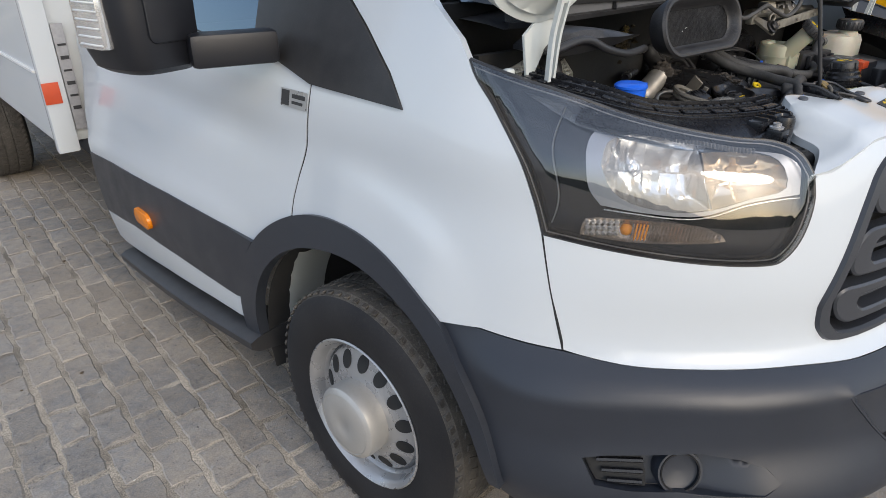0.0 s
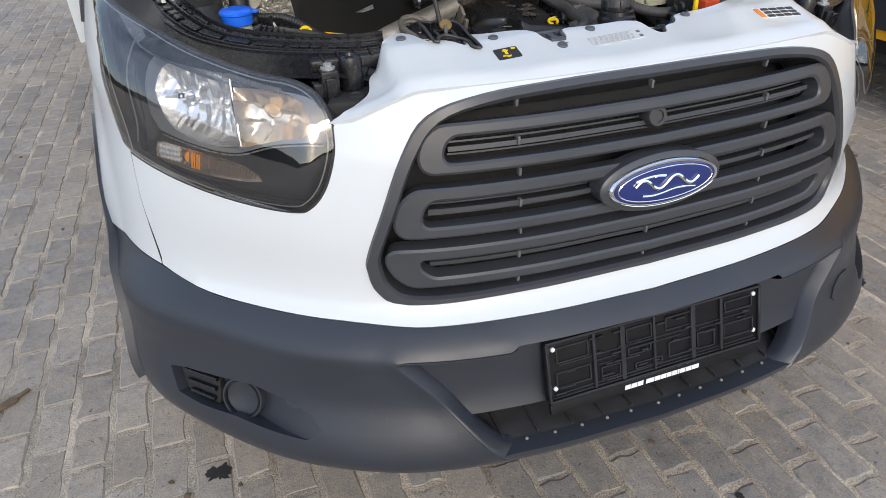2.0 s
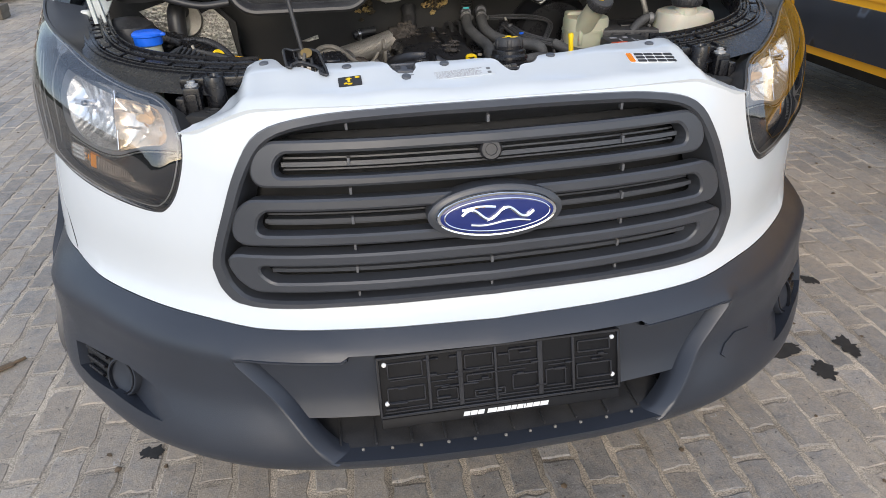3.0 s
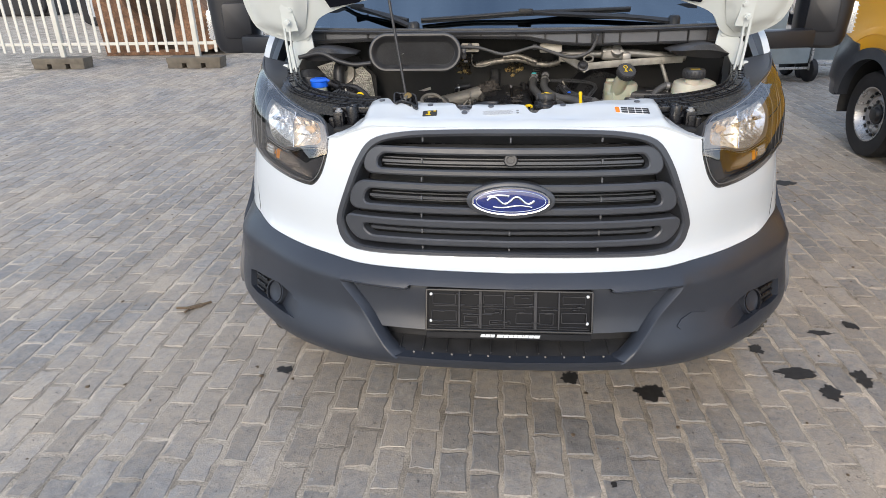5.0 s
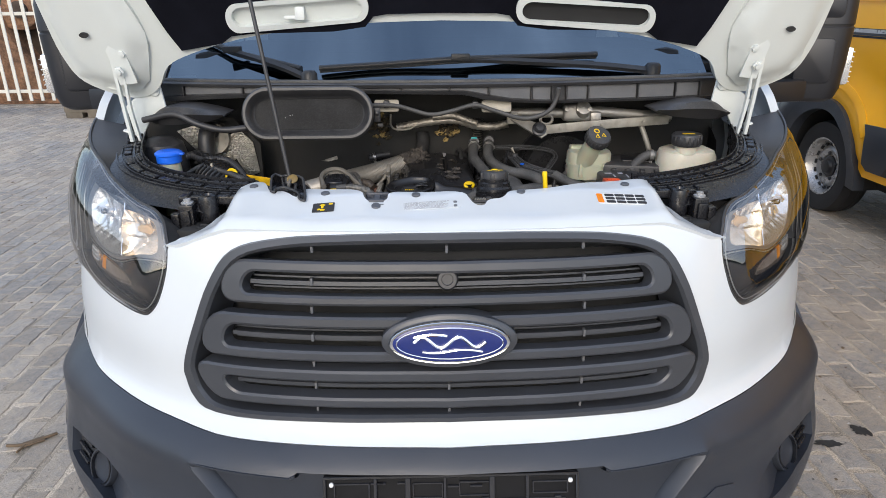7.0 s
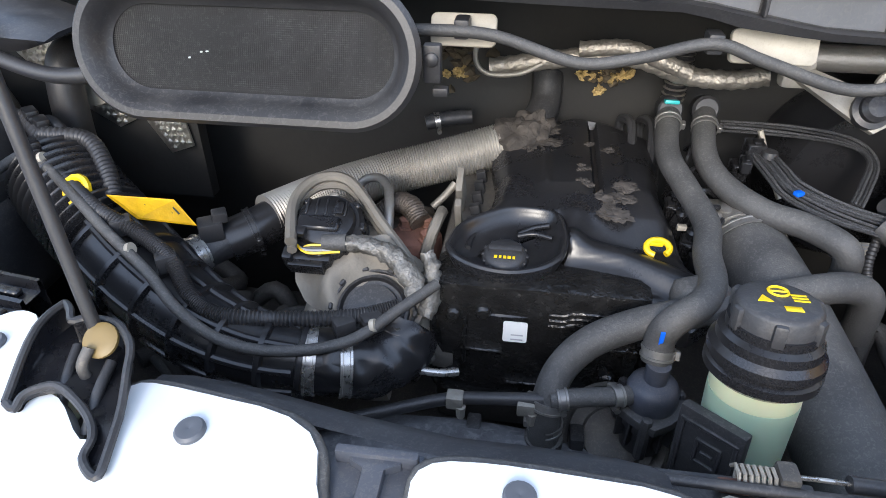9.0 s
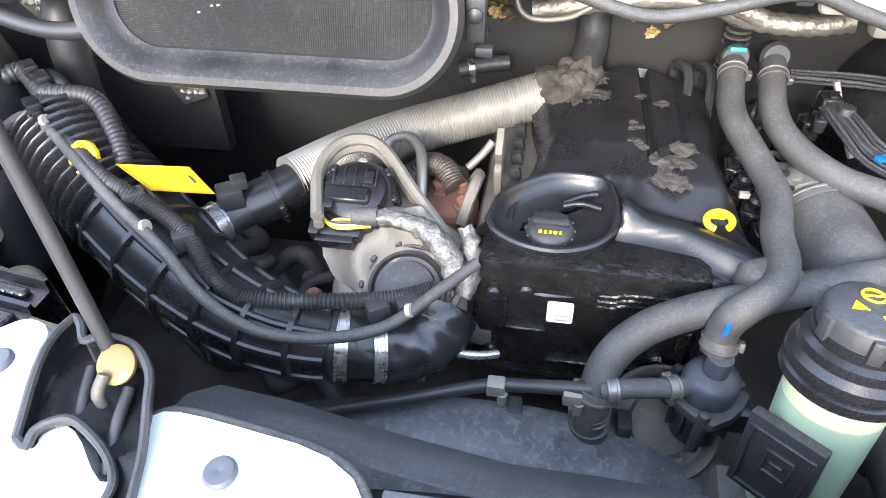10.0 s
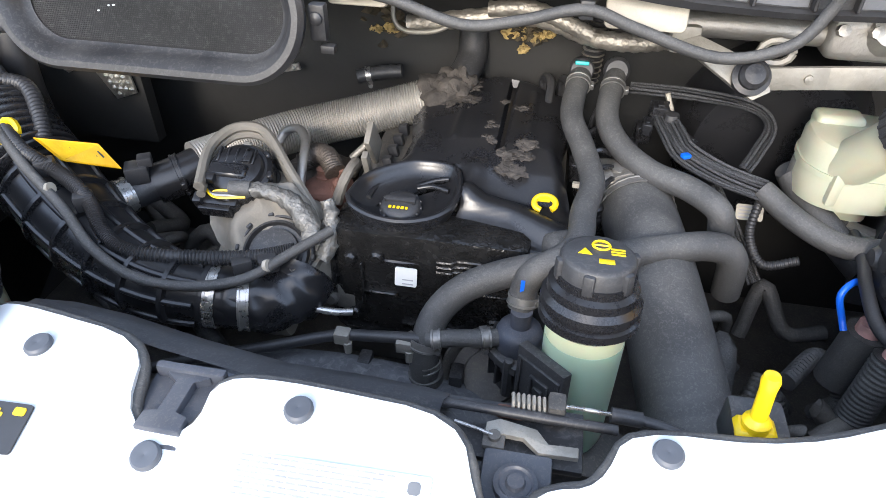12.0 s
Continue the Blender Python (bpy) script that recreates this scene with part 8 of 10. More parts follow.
bm = bmesh.new()
box(bm, -.575, .475, .985, .16, .07, .10, .03, Matrix.Rotation(radians(-38), 4, "Z"), seg=4)
finish(bm, "tank", CREAM, wb, "cream washer tank low in the bay")
vp = hose("vent_pipe", [(-.178, .505, 1.060), (-.179, .500, 1.040), (-.176, .498, 1.024), (-.160, .498, 1.014), (-.138, .502, 1.008), (-.12, .51, 1.004)], .0042, STEEL_BAND, None, seg=10)
tagged(vp, "bent bright steel pipe beside the timing cover", "pipe")

# oval fresh-air intake with mesh
MESH_BLACK = material("black_mesh_wire", (.016, .016, .017), .6, noise_scale=25, noise_amt=.4, dust=.36, dust_scale=9, dust_color=(.19, .185, .18), gloss=.3)
om = Matrix.Translation((-.321, .585, 1.290)) @ Matrix.Rotation(radians(75), 4, "X")


def stadium(w, h, n=12):
    return rounded(w, h, h / 2 - .0005, n)


def ring_loft(bm, levels, m):
    rings = [[bm.verts.new(m @ Vector((x, y, hgt))) for x, y in stadium(w, h)] for w, h, hgt in levels]
    n = len(rings[0])
    for a, b in zip(rings, rings[1:]):
        for k in range(n):
            bm.faces.new((a[k], a[(k + 1) % n], b[(k + 1) % n], b[k]))


bm = bmesh.new()
ring_loft(bm, [(.285, .095, -.035), (.300, .112, -.02), (.314, .126, -.002), (.316, .128, .006), (.308, .120, .011), (.296, .108, .011), (.284, .096, .006), (.276, .088, -.004), (.268, .080, -.010), (.262, .074, -.012)], om)
snork = tagged(finish(bm, "fresh_air_intake", BLACK_DUSTY), "black oval fresh-air intake with a mesh", "air intake")
bm = bmesh.new()
prism(bm, stadium(.285, .095), -.022, -.018, om)
finish(bm, "backing", BLACK_MATT, snork)
bm = bmesh.new()
for x in np.arange(-.128, .129, .0019):
    hh = .036 if abs(x) < .094 else math.sqrt(max(1e-6, .0375 ** 2 - (abs(x) - .0935) ** 2))
    box_local(bm, om, x, 0, -.0135, .0006, 2 * hh, .0006, 0)
for y in np.arange(-.0345, .035, .0019):
    ww = .0935 + math.sqrt(max(0, .0375 ** 2 - y * y))
    box_local(bm, om, 0, y, -.0135, 2 * ww, .0006, .0006, 0)
tagged(finish(bm, "mesh", MESH_BLACK, snork, "fine dusty mesh", smooth=False), kind="stuff")
rgm = random.Random(5)
for k in range(3):
    bm = bmesh.new()
    lump(bm, tuple(om @ Vector((rgm.uniform(-.12, -.02), rgm.uniform(-.03, .0), -.0115))), .0015, .6, .4, k, 1)
    finish(bm, "grit", LABEL_W, snork)
bm = bmesh.new()
box(bm, -.157, .60, 1.283, .016, .012, .034, .003)
box(bm, -.150, .60, 1.258, .014, .010, .008, .002)
lathe(bm, [(.006, 0), (.006, .003), (.003, .005), (0, .005)], 12, Matrix.Translation((-.157, .594, 1.288)) @ Matrix.Rotation(radians(90), 4, "X"))
finish(bm, "intake_clip", BLACK_DUSTY, snork)

# cowl cable, clips, air-con pipes, wiper linkage
cable = hose("bonnet_cable", [(-.20, .642, 1.297), (-.167, .640, 1.300), (-.106, .640, 1.297), (-.031, .640, 1.276), (.023, .640, 1.283), (.083, .640, 1.298), (.131, .640, 1.284), (.208, .640, 1.263), (.265, .640, 1.278), (.288, .640, 1.312), (.291, .636, 1.338)], .0055, RUBBER, None, seg=10)
tagged(cable, "thick black cable looping under the cowl", "cable")
for x, z, w in ((-.137, 1.295, .062), (.14, 1.291, .075)):
    bm = bmesh.new()
    prism(bm, rounded(w, .030, .006, 4), -.003, .004, Matrix.Translation((x, .662, z)) @ Matrix.Rotation(radians(70), 4, "X"), .002)
    cl = finish(bm, "cream_plate", CLIP_CREAM, cable, "cream plastic clip plate")
    bm = bmesh.new()
    box(bm, x if x < 0 else .085, .650, z + .006, .014, .022, .018, .003)
    finish(bm, "cable_clip", BLACK, cable)
left_cable = hose("loom_conduit", [(-.74, .64, 1.27), (-.66, .63, 1.285), (-.60, .62, 1.262), (-.54, .615, 1.248), (-.48, .615, 1.252)], .008, BLACK, None, seg=10)
tagged(left_cable, "black cable conduit along the cowl", "cable")
ac = hose("air_con_pipe", [(-.12, .80, 1.215), (-.078, .80, 1.222), (-.012, .80, 1.232), (.045, .795, 1.234), (.096, .79, 1.220), (.145, .785, 1.218), (.185, .78, 1.226)], .0100, OLD_FOIL, None, seg=12, ribs=20, rib=.0014)
tagged(ac, "foil wrapped air conditioning pipes under the cowl", "pipe")
hose("second_pipe", [(-.02, .785, 1.245), (.03, .78, 1.250), (.07, .775, 1.238), (.10, .77, 1.228)], .0085, OLD_FOIL, ac, seg=12, ribs=12, rib=.001)
hose("pipe_loop", [(-.135, .80, 1.252), (-.136, .79, 1.225), (-.12, .785, 1.212), (-.085, .785, 1.214), (-.06, .79, 1.225)], .0030, ZINC, ac, seg=8)
bm = bmesh.new()
for k in range(14):
    sd = 60 + k
    rg = random.Random(sd)
    lump(bm, (rg.gauss(.02, .02), .884, rg.gauss(1.182, .008)), rg.uniform(.003, .008), .9, .8, sd, 3)
for k in range(12):
    sd = 80 + k
    rg = random.Random(sd)
    lump(bm, (rg.gauss(-.172, .010), .884, (1.235, 1.175)[k % 2] + rg.gauss(0, .006)), rg.uniform(.003, .007), .9, .8, sd, 3)
WOOL_DARK = material("soaked_wool", (.075, .058, .036), .95, noise_scale=50, noise_amt=.5, bump=1.0, bump_scale=200)
wool_bm = bm
bm = bmesh.new()
for cx, cz, n in ((.02, 1.185, 26), (-.172, 1.205, 30)):
    for k in range(n):
        rg = random.Random(200 + k + int(cz * 1000))
        lump(bm, (rg.gauss(cx, .018), .888, rg.gauss(cz, .022 if cx < 0 else .010)), rg.uniform(.005, .012), .7, 1.1, 300 + k, 1)
tagged(finish(bm, "insulation_felt", WOOL_DARK), "dark torn insulation on the firewall", "insulation", kind="stuff")
bm = wool_bm
wool = tagged(finish(bm, "insulation_wool", WOOL, None), "torn yellow insulation wool on the firewall", "insulation", kind="stuff")
hose_c = hose("firewall_conduit", [(.105, .865, 1.13), (.110, .872, 1.18), (.112, .874, 1.225)], .012, BLACK, None, seg=14, ribs=16, rib=.0022)
tagged(hose_c, "black ribbed conduit down the firewall", "conduit")
for k in range(13):
    bm = bmesh.new()
    lathe(bm, [(.0135, -.0008), (.0150, 0), (.0135, .0008)], 20, Matrix.Translation((.106 + .0005 * k, .866 + .0007 * k, 1.135 + .007 * k)))
    finish(bm, "ring", ZINC, hose_c)
wl = thing("wiper_linkage", "dirty zinc wiper linkage and motor under the cowl", "wiper linkage")
bm = bmesh.new()
prism(bm, [(-.075, .030), (-.055, .038), (.012, .012), (.022, -.012), (.006, -.022), (-.012, -.012)], -.004, .004, Matrix.Translation((.257, .700, 1.222)) @ Matrix.Rotation(radians(60), 4, "X"), .001)
finish(bm, "crank_plate", ZINC, wl)
bm = bmesh.new()
lathe(bm, [(.019, -.006), (.019, .002), (.014, .004), (.014, .010), (.010, .014), (0, .015)], 18, Matrix.Translation((.257, .694, 1.226)) @ Matrix.Rotation(radians(55), 4, "X"))
finish(bm, "pivot_nut", BLACK_DUSTY, wl)
bm = bmesh.new()
for a, b in zip([(.262, .700, 1.222), (.33, .702, 1.228), (.45, .705, 1.236)], [(.33, .702, 1.228), (.45, .705, 1.236), (.60, .712, 1.244)]):
    a, b = Vector(a), Vector(b)
    mm = Matrix.Translation((a + b) / 2) @ (b - a).to_track_quat("X", "Z").to_matrix().to_4x4()
    box_local(bm, mm, 0, 0, 0, (b - a).length + .004, .006, .024, .002, 2)
for u in (.05, .16, .27):
    lathe(bm, [(.0045, 0), (.0045, .003), (0, .004)], 8, Matrix.Translation((.262 + u, .698, 1.224 + .06 * u)) @ Matrix.Rotation(radians(90), 4, "X"))
finish(bm, "link_rod", ZINC, wl)
hose("frame_tube", [(.185, .735, 1.262), (.26, .735, 1.262), (.33, .738, 1.260), (.42, .742, 1.262), (.52, .748, 1.252), (.62, .75, 1.245)], .0135, ALU, wl, seg=14)
bm = bmesh.new()
box(bm, .36, .735, 1.262, .075, .04, .045, .012, seg=3)
box(bm, .41, .73, 1.250, .03, .03, .03, .008)
lathe(bm, [(.022, -.03), (.024, 0), (.018, .02), (0, .022)], 18, Matrix.Translation((.375, .728, 1.268)) @ Matrix.Rotation(radians(60), 4, "X"))
for dx in (-.03, .0, .03):
    lathe(bm, [(.006, 0), (.006, .008), (0, .009)], 8, Matrix.Translation((.36 + dx, .712, 1.272)) @ Matrix.Rotation(radians(70), 4, "X"))
finish(bm, "motor", ALU, wl)
bm = bmesh.new()
tube(bm, [Vector((.277, .708, 1.248)) + Vector((.016 * math.cos(a), 0, .012 * math.sin(a))) for a in np.linspace(0, 6.28, 13)], .004, seg=6, per=1, cap=False)
finish(bm, "eye", ZINC, wl)
bm = bmesh.new()
box(bm, .19, .725, 1.250, .03, .02, .03, .006)
finish(bm, "end_block", ZINC, wl)
hose("brace_tube", [(.53, .72, 1.235), (.545, .70, 1.19), (.56, .70, 1.15)], .007, ZINC, wl, seg=8)
pipe_l = hose("filler_elbow", [(-.617, .775, 1.215), (-.622, .750, 1.222), (-.625, .735, 1.195), (-.625, .725, 1.13), (-.62, .72, 1.06)], .021, BLACK, None, seg=16)
tagged(pipe_l, "black hose elbow through the foil panel", "hose")
bm = bmesh.new()
lathe(bm, [(.022, -.01), (.040, -.008), (.042, 0), (.040, .008), (.024, .006)], 24, Matrix.Translation((-.612, .768, 1.196)) @ Matrix.Rotation(radians(80), 4, "X"))
finish(bm, "collar", ZINC, pipe_l)
DIM = material("embossed_foil", (.62, .60, .55), .32, metal=.95, bump=1.0, bump_scale=160, noise_scale=40, noise_amt=.2)
for y, pts in ((.779, [(-.715, 1.217), (-.65, 1.236), (-.575, 1.205), (-.563, 1.138), (-.60, 1.120), (-.67, 1.165)]), (.777, [(-.585, 1.20), (-.545, 1.218), (-.513, 1.185), (-.502, 1.10), (-.535, 1.088), (-.558, 1.13)]), (.872, [(-.346, 1.108), (-.300, 1.122), (-.298, 1.112), (-.325, 1.106)])):
    bm = bmesh.new()
    fm = Matrix.Translation((0, y, 0)) @ Matrix.Rotation(radians(90), 4, "X")
    prism(bm, pts, 0, .003, fm)
    P_ = np.array(pts)
    for gx in np.arange(P_[:, 0].min(), P_[:, 0].max(), .0085):
        for k, gz in enumerate(np.arange(P_[:, 1].min(), P_[:, 1].max(), .0085)):
            q = np.array([[gx + .00425 * (k % 2), gz]])
            if inside(pts, q)[0] and to_edge(pts, q)[0] > .004:
                lathe(bm, [(.0042, .003), (.0015, .0058), (0, .006)], 4, fm @ Matrix.Translation((q[0][0], q[0][1], 0)))
    tagged(finish(bm, "foil_panel", DIM, smooth=False), "embossed silver heat foil patch on the firewall", "heat foil", "heat foil patches")
bm = bmesh.new()
prism(bm, [(-.80, 1.02), (-.495, 1.02), (-.495, 1.18), (-.56, 1.25), (-.80, 1.25)], -.02, 0, Matrix.Translation((0, .7815, 0)) @ Matrix.Rotation(radians(90), 4, "X"))
finish(bm, "firewall_step", WALL_DIRTY, bay)
bm = bmesh.new()
lathe(bm, [(.062, -.10), (.060, -.02), (.052, .012), (.030, .026), (0, .030)], 28, Matrix.Translation((-.715, .665, 1.195)))
tagged(finish(bm, "strut_cover", BLACK_DUSTY), "black domed plastic cover by the washer neck", "cover")

# radiator shroud, seals, latch, prop seat
bm = bmesh.new()
rows = []
for x in np.linspace(-.33, .10, 27):
    t = (x + .115) / .215
    hgt = .958 + .012 - .05 * t * t
    rows.append([bm.verts.new((x, y, z)) for y, z in ((.495, hgt - .05), (.487, hgt - .008), (.470, hgt), (.430, hgt - .006), (.40, hgt - .03), (.39, hgt - .08))])
for a, b in zip(rows, rows[1:]):
    for k in range(5):
        bm.faces.new((a[k], b[k], b[k + 1], a[k + 1]))
SHR = material("dusty_shroud", (.085, .087, .093), .6, noise_scale=40, noise_amt=.4, dust=.5, dust_scale=5, dust_color=(.25, .248, .248), bump=.5, bump_scale=220)
shroud = tagged(finish(bm, "fan_shroud", SHR), "dusty domed black fan shroud", "fan shroud")
for x in (-.10, .0):
    bm = bmesh.new()
    box(bm, x, .48, .962, .014, .022, .016, .003)
    finish(bm, "shroud_clip", BLACK_DUSTY, shroud)
bm = bmesh.new()
rows = []
for x, y0 in ((-.29, .305), (-.24, .300), (-.17, .287), (-.10, .277), (-.05, .277), (.0, .275), (.02, .272)):
    rows.append([bm.verts.new((x, y, z)) for y, z in ((y0, 1.172), (y0 + .015, 1.166), (y0 + .045, 1.135), (y0 + .047, 1.130))])
for a, b in zip(rows, rows[1:]):
    for k in range(3):
        bm.faces.new((a[k], b[k], b[k + 1], a[k + 1]))
bmesh.ops.solidify(bm, geom=bm.faces[:], thickness=.003)
flap = tagged(finish(bm, "air_guide", material("flexible_seal", (.075, .078, .086), .6, dust=.45, dust_scale=16, dust_color=(.22, .22, .225), bump=.2, bump_scale=150)), "flexible black air guide behind the crossmember", "air guide")
CLIP_BLUE = material("dark_blue_grey_plastic", (.055, .062, .078), .38, noise_scale=20, noise_amt=.15, dust=.15, dust_scale=20)
for x, y in ((-.137, .247),):
    z = slam_z(x, y) - .010
    bm = bmesh.new()
    box(bm, x, y, z - .004, .05, .060, .008, .002)
    tray = finish(bm, "clip_tray", CLIP_BLUE, flap, "grey plastic clip tray")
    bm = bmesh.new()
    prism(bm, [(-.014, -.022), (.014, -.022), (.014, -.012), (.006, -.010), (.006, .014), (.014, .018), (.014, .026), (-.014, .026), (-.014, .018), (-.006, .014), (-.006, -.010), (-.014, -.012)], 0, .006, Matrix.Translation((x, y, z)), .0012)
    finish(bm, "tongue", CLIP_BLUE, tray)
    bm = bmesh.new()
    box(bm, x, y + .022, z + .004, .046, .006, .010, .002)
    finish(bm, "back_lip", CLIP_BLUE, tray)
latch = thing("bonnet_latch", "dirty steel bonnet latch with a coil spring", "latch")
bm = bmesh.new()
box(bm, .070, .247, 1.146, .042, .046, .008, .003)
lathe(bm, [(.013, 0), (.013, .005), (.0105, .006), (.009, .0045), (.006, .0045), (.005, .007), (0, .007)], 20, Matrix.Translation((.070, .245, 1.150)))
finish(bm, "plate", CLIP_BLUE, latch, "grey square latch plate with a round stud")
bm = bmesh.new()
box(bm, .060, .290, 1.138, .10, .045, .006, .002)
finish(bm, "carrier", BLACK_DUSTY, latch)
hose("frame_strip", [(-.010, .306, 1.142), (-.006, .297, 1.150), (.03, .297, 1.151), (.09, .297, 1.150), (.130, .298, 1.148)], .0036, BLACK_DUSTY, latch, seg=8)
bm = bmesh.new()
tube(bm, [Vector((.062 + .00056 * k, .306 + .0062 * math.cos(k * 1.05), 1.150 + .0062 * math.sin(k * 1.05))) for k in range(42)], .0012, seg=6, per=1)
finish(bm, "spring", ZINC, latch)
bm = bmesh.new()
box(bm, .091, .307, 1.150, .012, .015, .015, .003)
finish(bm, "pivot_block", IRON, latch)
bm = bmesh.new()
box(bm, .062, .301, 1.146, .018, .008, .006, .002)
finish(bm, "rusty_link", RUST, latch)
hose("pull_wire", [(.092, .308, 1.151), (.11, .309, 1.150), (.131, .309, 1.149)], .0016, STEEL_BAND, latch, seg=6)
hose("cable_barrel", [(.126, .309, 1.149), (.146, .309, 1.148)], .0052, BLACK, latch, seg=12)
hose("pull_cable", [(.144, .309, 1.148), (.160, .305, 1.149), (.172, .299, 1.150), (.185, .288, 1.146), (.20, .285, 1.13)], .0036, BLACK, latch, seg=8)
bm = bmesh.new()
prism(bm, [(-.028, .006), (-.02, .010), (.004, .006), (.012, -.004), (.030, -.003), (.030, -.010), (.006, -.011), (-.004, -.002), (-.028, -.001)], -.002, .002, Matrix.Translation((.076, .281, 1.149)), .0008)
finish(bm, "striker_lever", ZINC, latch)
bm = bmesh.new()
box(bm, .054, .277, 1.148, .014, .014, .004, .001)
lathe(bm, [(.004, 0), (.004, .003), (0, .003)], 10, Matrix.Translation((.054, .277, 1.150)))
finish(bm, "nut_tab", IRON, latch)
hose("release_wire", [(.028, .283, 1.152), (.042, .280, 1.152), (.053, .277, 1.152)], .0013, STEEL_BAND, latch, seg=6)
prop = thing("prop_seat", "black plastic prop rod seat with a tan bush", "bracket")
SEAT = [(-0.350, 0.267), (-0.343, 0.264), (-0.342, 0.271), (-0.336, 0.276), (-0.325, 0.279), (-0.309, 0.272), (-0.297, 0.263), (-0.291, 0.254), (-0.291, 0.244), (-0.284, 0.237), (-0.278, 0.236), (-0.279, 0.248), (-0.282, 0.266), (-0.288, 0.290), (-0.293, 0.306), (-0.308, 0.320), (-0.323, 0.324), (-0.333, 0.323), (-0.339, 0.320), (-0.346, 0.329), (-0.353, 0.335), (-0.355, 0.332), (-0.357, 0.319), (-0.354, 0.291)]
rim_line = []
for x, y in arc_through(SEAT + SEAT[:1], 3)[:-1]:
    low_z = float(slam_z(x, y)) + .003
    k = min(1, max(0, (y - .262) / .055))
    rim_line.append(Vector((x, y, low_z + (1.203 - low_z) * k * k * (3 - 2 * k))))
centre = sum(rim_line, Vector()) / len(rim_line)
bm = bmesh.new()
rings = []
for shrink, drop in ((1.0, .001), (.97, -.010), (.93, -.022)):
    rings.append([bm.verts.new((p.x + (centre.x - p.x) * (1 - shrink), p.y + (centre.y - p.y) * (1 - shrink), max(p.z + drop, min(p.z, float(slam_z(p.x, p.y)) + .0015)))) for p in rim_line])
for p, q in zip(rings, rings[1:]):
    for k in range(len(p)):
        bm.faces.new((p[k], p[(k + 1) % len(p)], q[(k + 1) % len(p)], q[k]))
bmesh.ops.triangle_fill(bm, edges=[e for e in bm.edges if e.verts[0] in rings[-1] and e.verts[1] in rings[-1]], use_beauty=True)
seat_ob = finish(bm, "seat", LEDGE_BLACK, prop)
bm = bmesh.new()
tube(bm, [p + Vector((0, 0, .002)) for p in rim_line + rim_line[:1]], .0026, seg=8, per=1, cap=False)
finish(bm, "flange", BLACK, seat_ob, "rounded blue-black flange")
for x0, y0, x1, y1 in ((-.334, .312, -.326, .272), (-.306, .302, -.303, .262)):
    hose("seat_rib", [(x0, y0, 1.192), ((x0 + x1) / 2, (y0 + y1) / 2, 1.186), (x1, y1, 1.174)], .0034, BLACK, seat_ob, seg=7)
bm = bmesh.new()
lathe(bm, [(.0125, -.0015), (.0125, .001), (.0105, .0022), (.004, .0026), (0, .0026)], 22, Matrix.Translation((-.314, .309, 1.202)) @ Matrix.Rotation(radians(38), 4, "X") @ Matrix.Scale(.88, 4))
finish(bm, "bush", material("tan_bush", (.20, .135, .045), .45, noise_scale=20, noise_amt=.15), prop)
hose("hook", [(-.317, .302, 1.202), (-.319, .294, 1.194), (-.319, .295, 1.178)], .0034, IRON, prop, seg=8)
bm = bmesh.new()
ym = Matrix.Translation((.208, .303, 1.172)) @ Matrix.Rotation(radians(-5), 4, "Y")
lathe(bm, [(.0085, -.012), (.0085, .0), (.0050, .004), (.0048, .028), (.0056, .036), (.0045, .040), (0, .041)], 14, ym)
box_local(bm, ym, 0, 0, -.008, .024, .018, .008, .003)
yr_ = tagged(finish(bm, "yellow_stop", YELLOW_PL), "bright yellow plastic level stick", "level stick")
bm = bmesh.new()
box(bm, .213, .313, 1.150, .034, .030, .030, .004)
finish(bm, "holder", BLACK_DUSTY, yr_)


# black ribbed ledges between lamps and bay
LEDGE_LINE = [(.785, .68, 1.236), (.742, .54, 1.219), (.702, .472, 1.203), (.642, .432, 1.190), (.560, .392, 1.184), (.470, .362, 1.181), (.415, .350, 1.183)]
LEDGE_CUT = [(.031, -.040), (.0305, -.013), (.0270, -.012), (.0265, -.016), (.0185, -.015), (.0180, -.011), (.0160, -.010), (.0155, -.014), (-.0085, -.011), (-.0090, -.004), (-.0120, -.003), (-.0125, -.008), (-.0260, -.006), (-.0265, .003), (-.0295, .003), (-.031, -.050)]


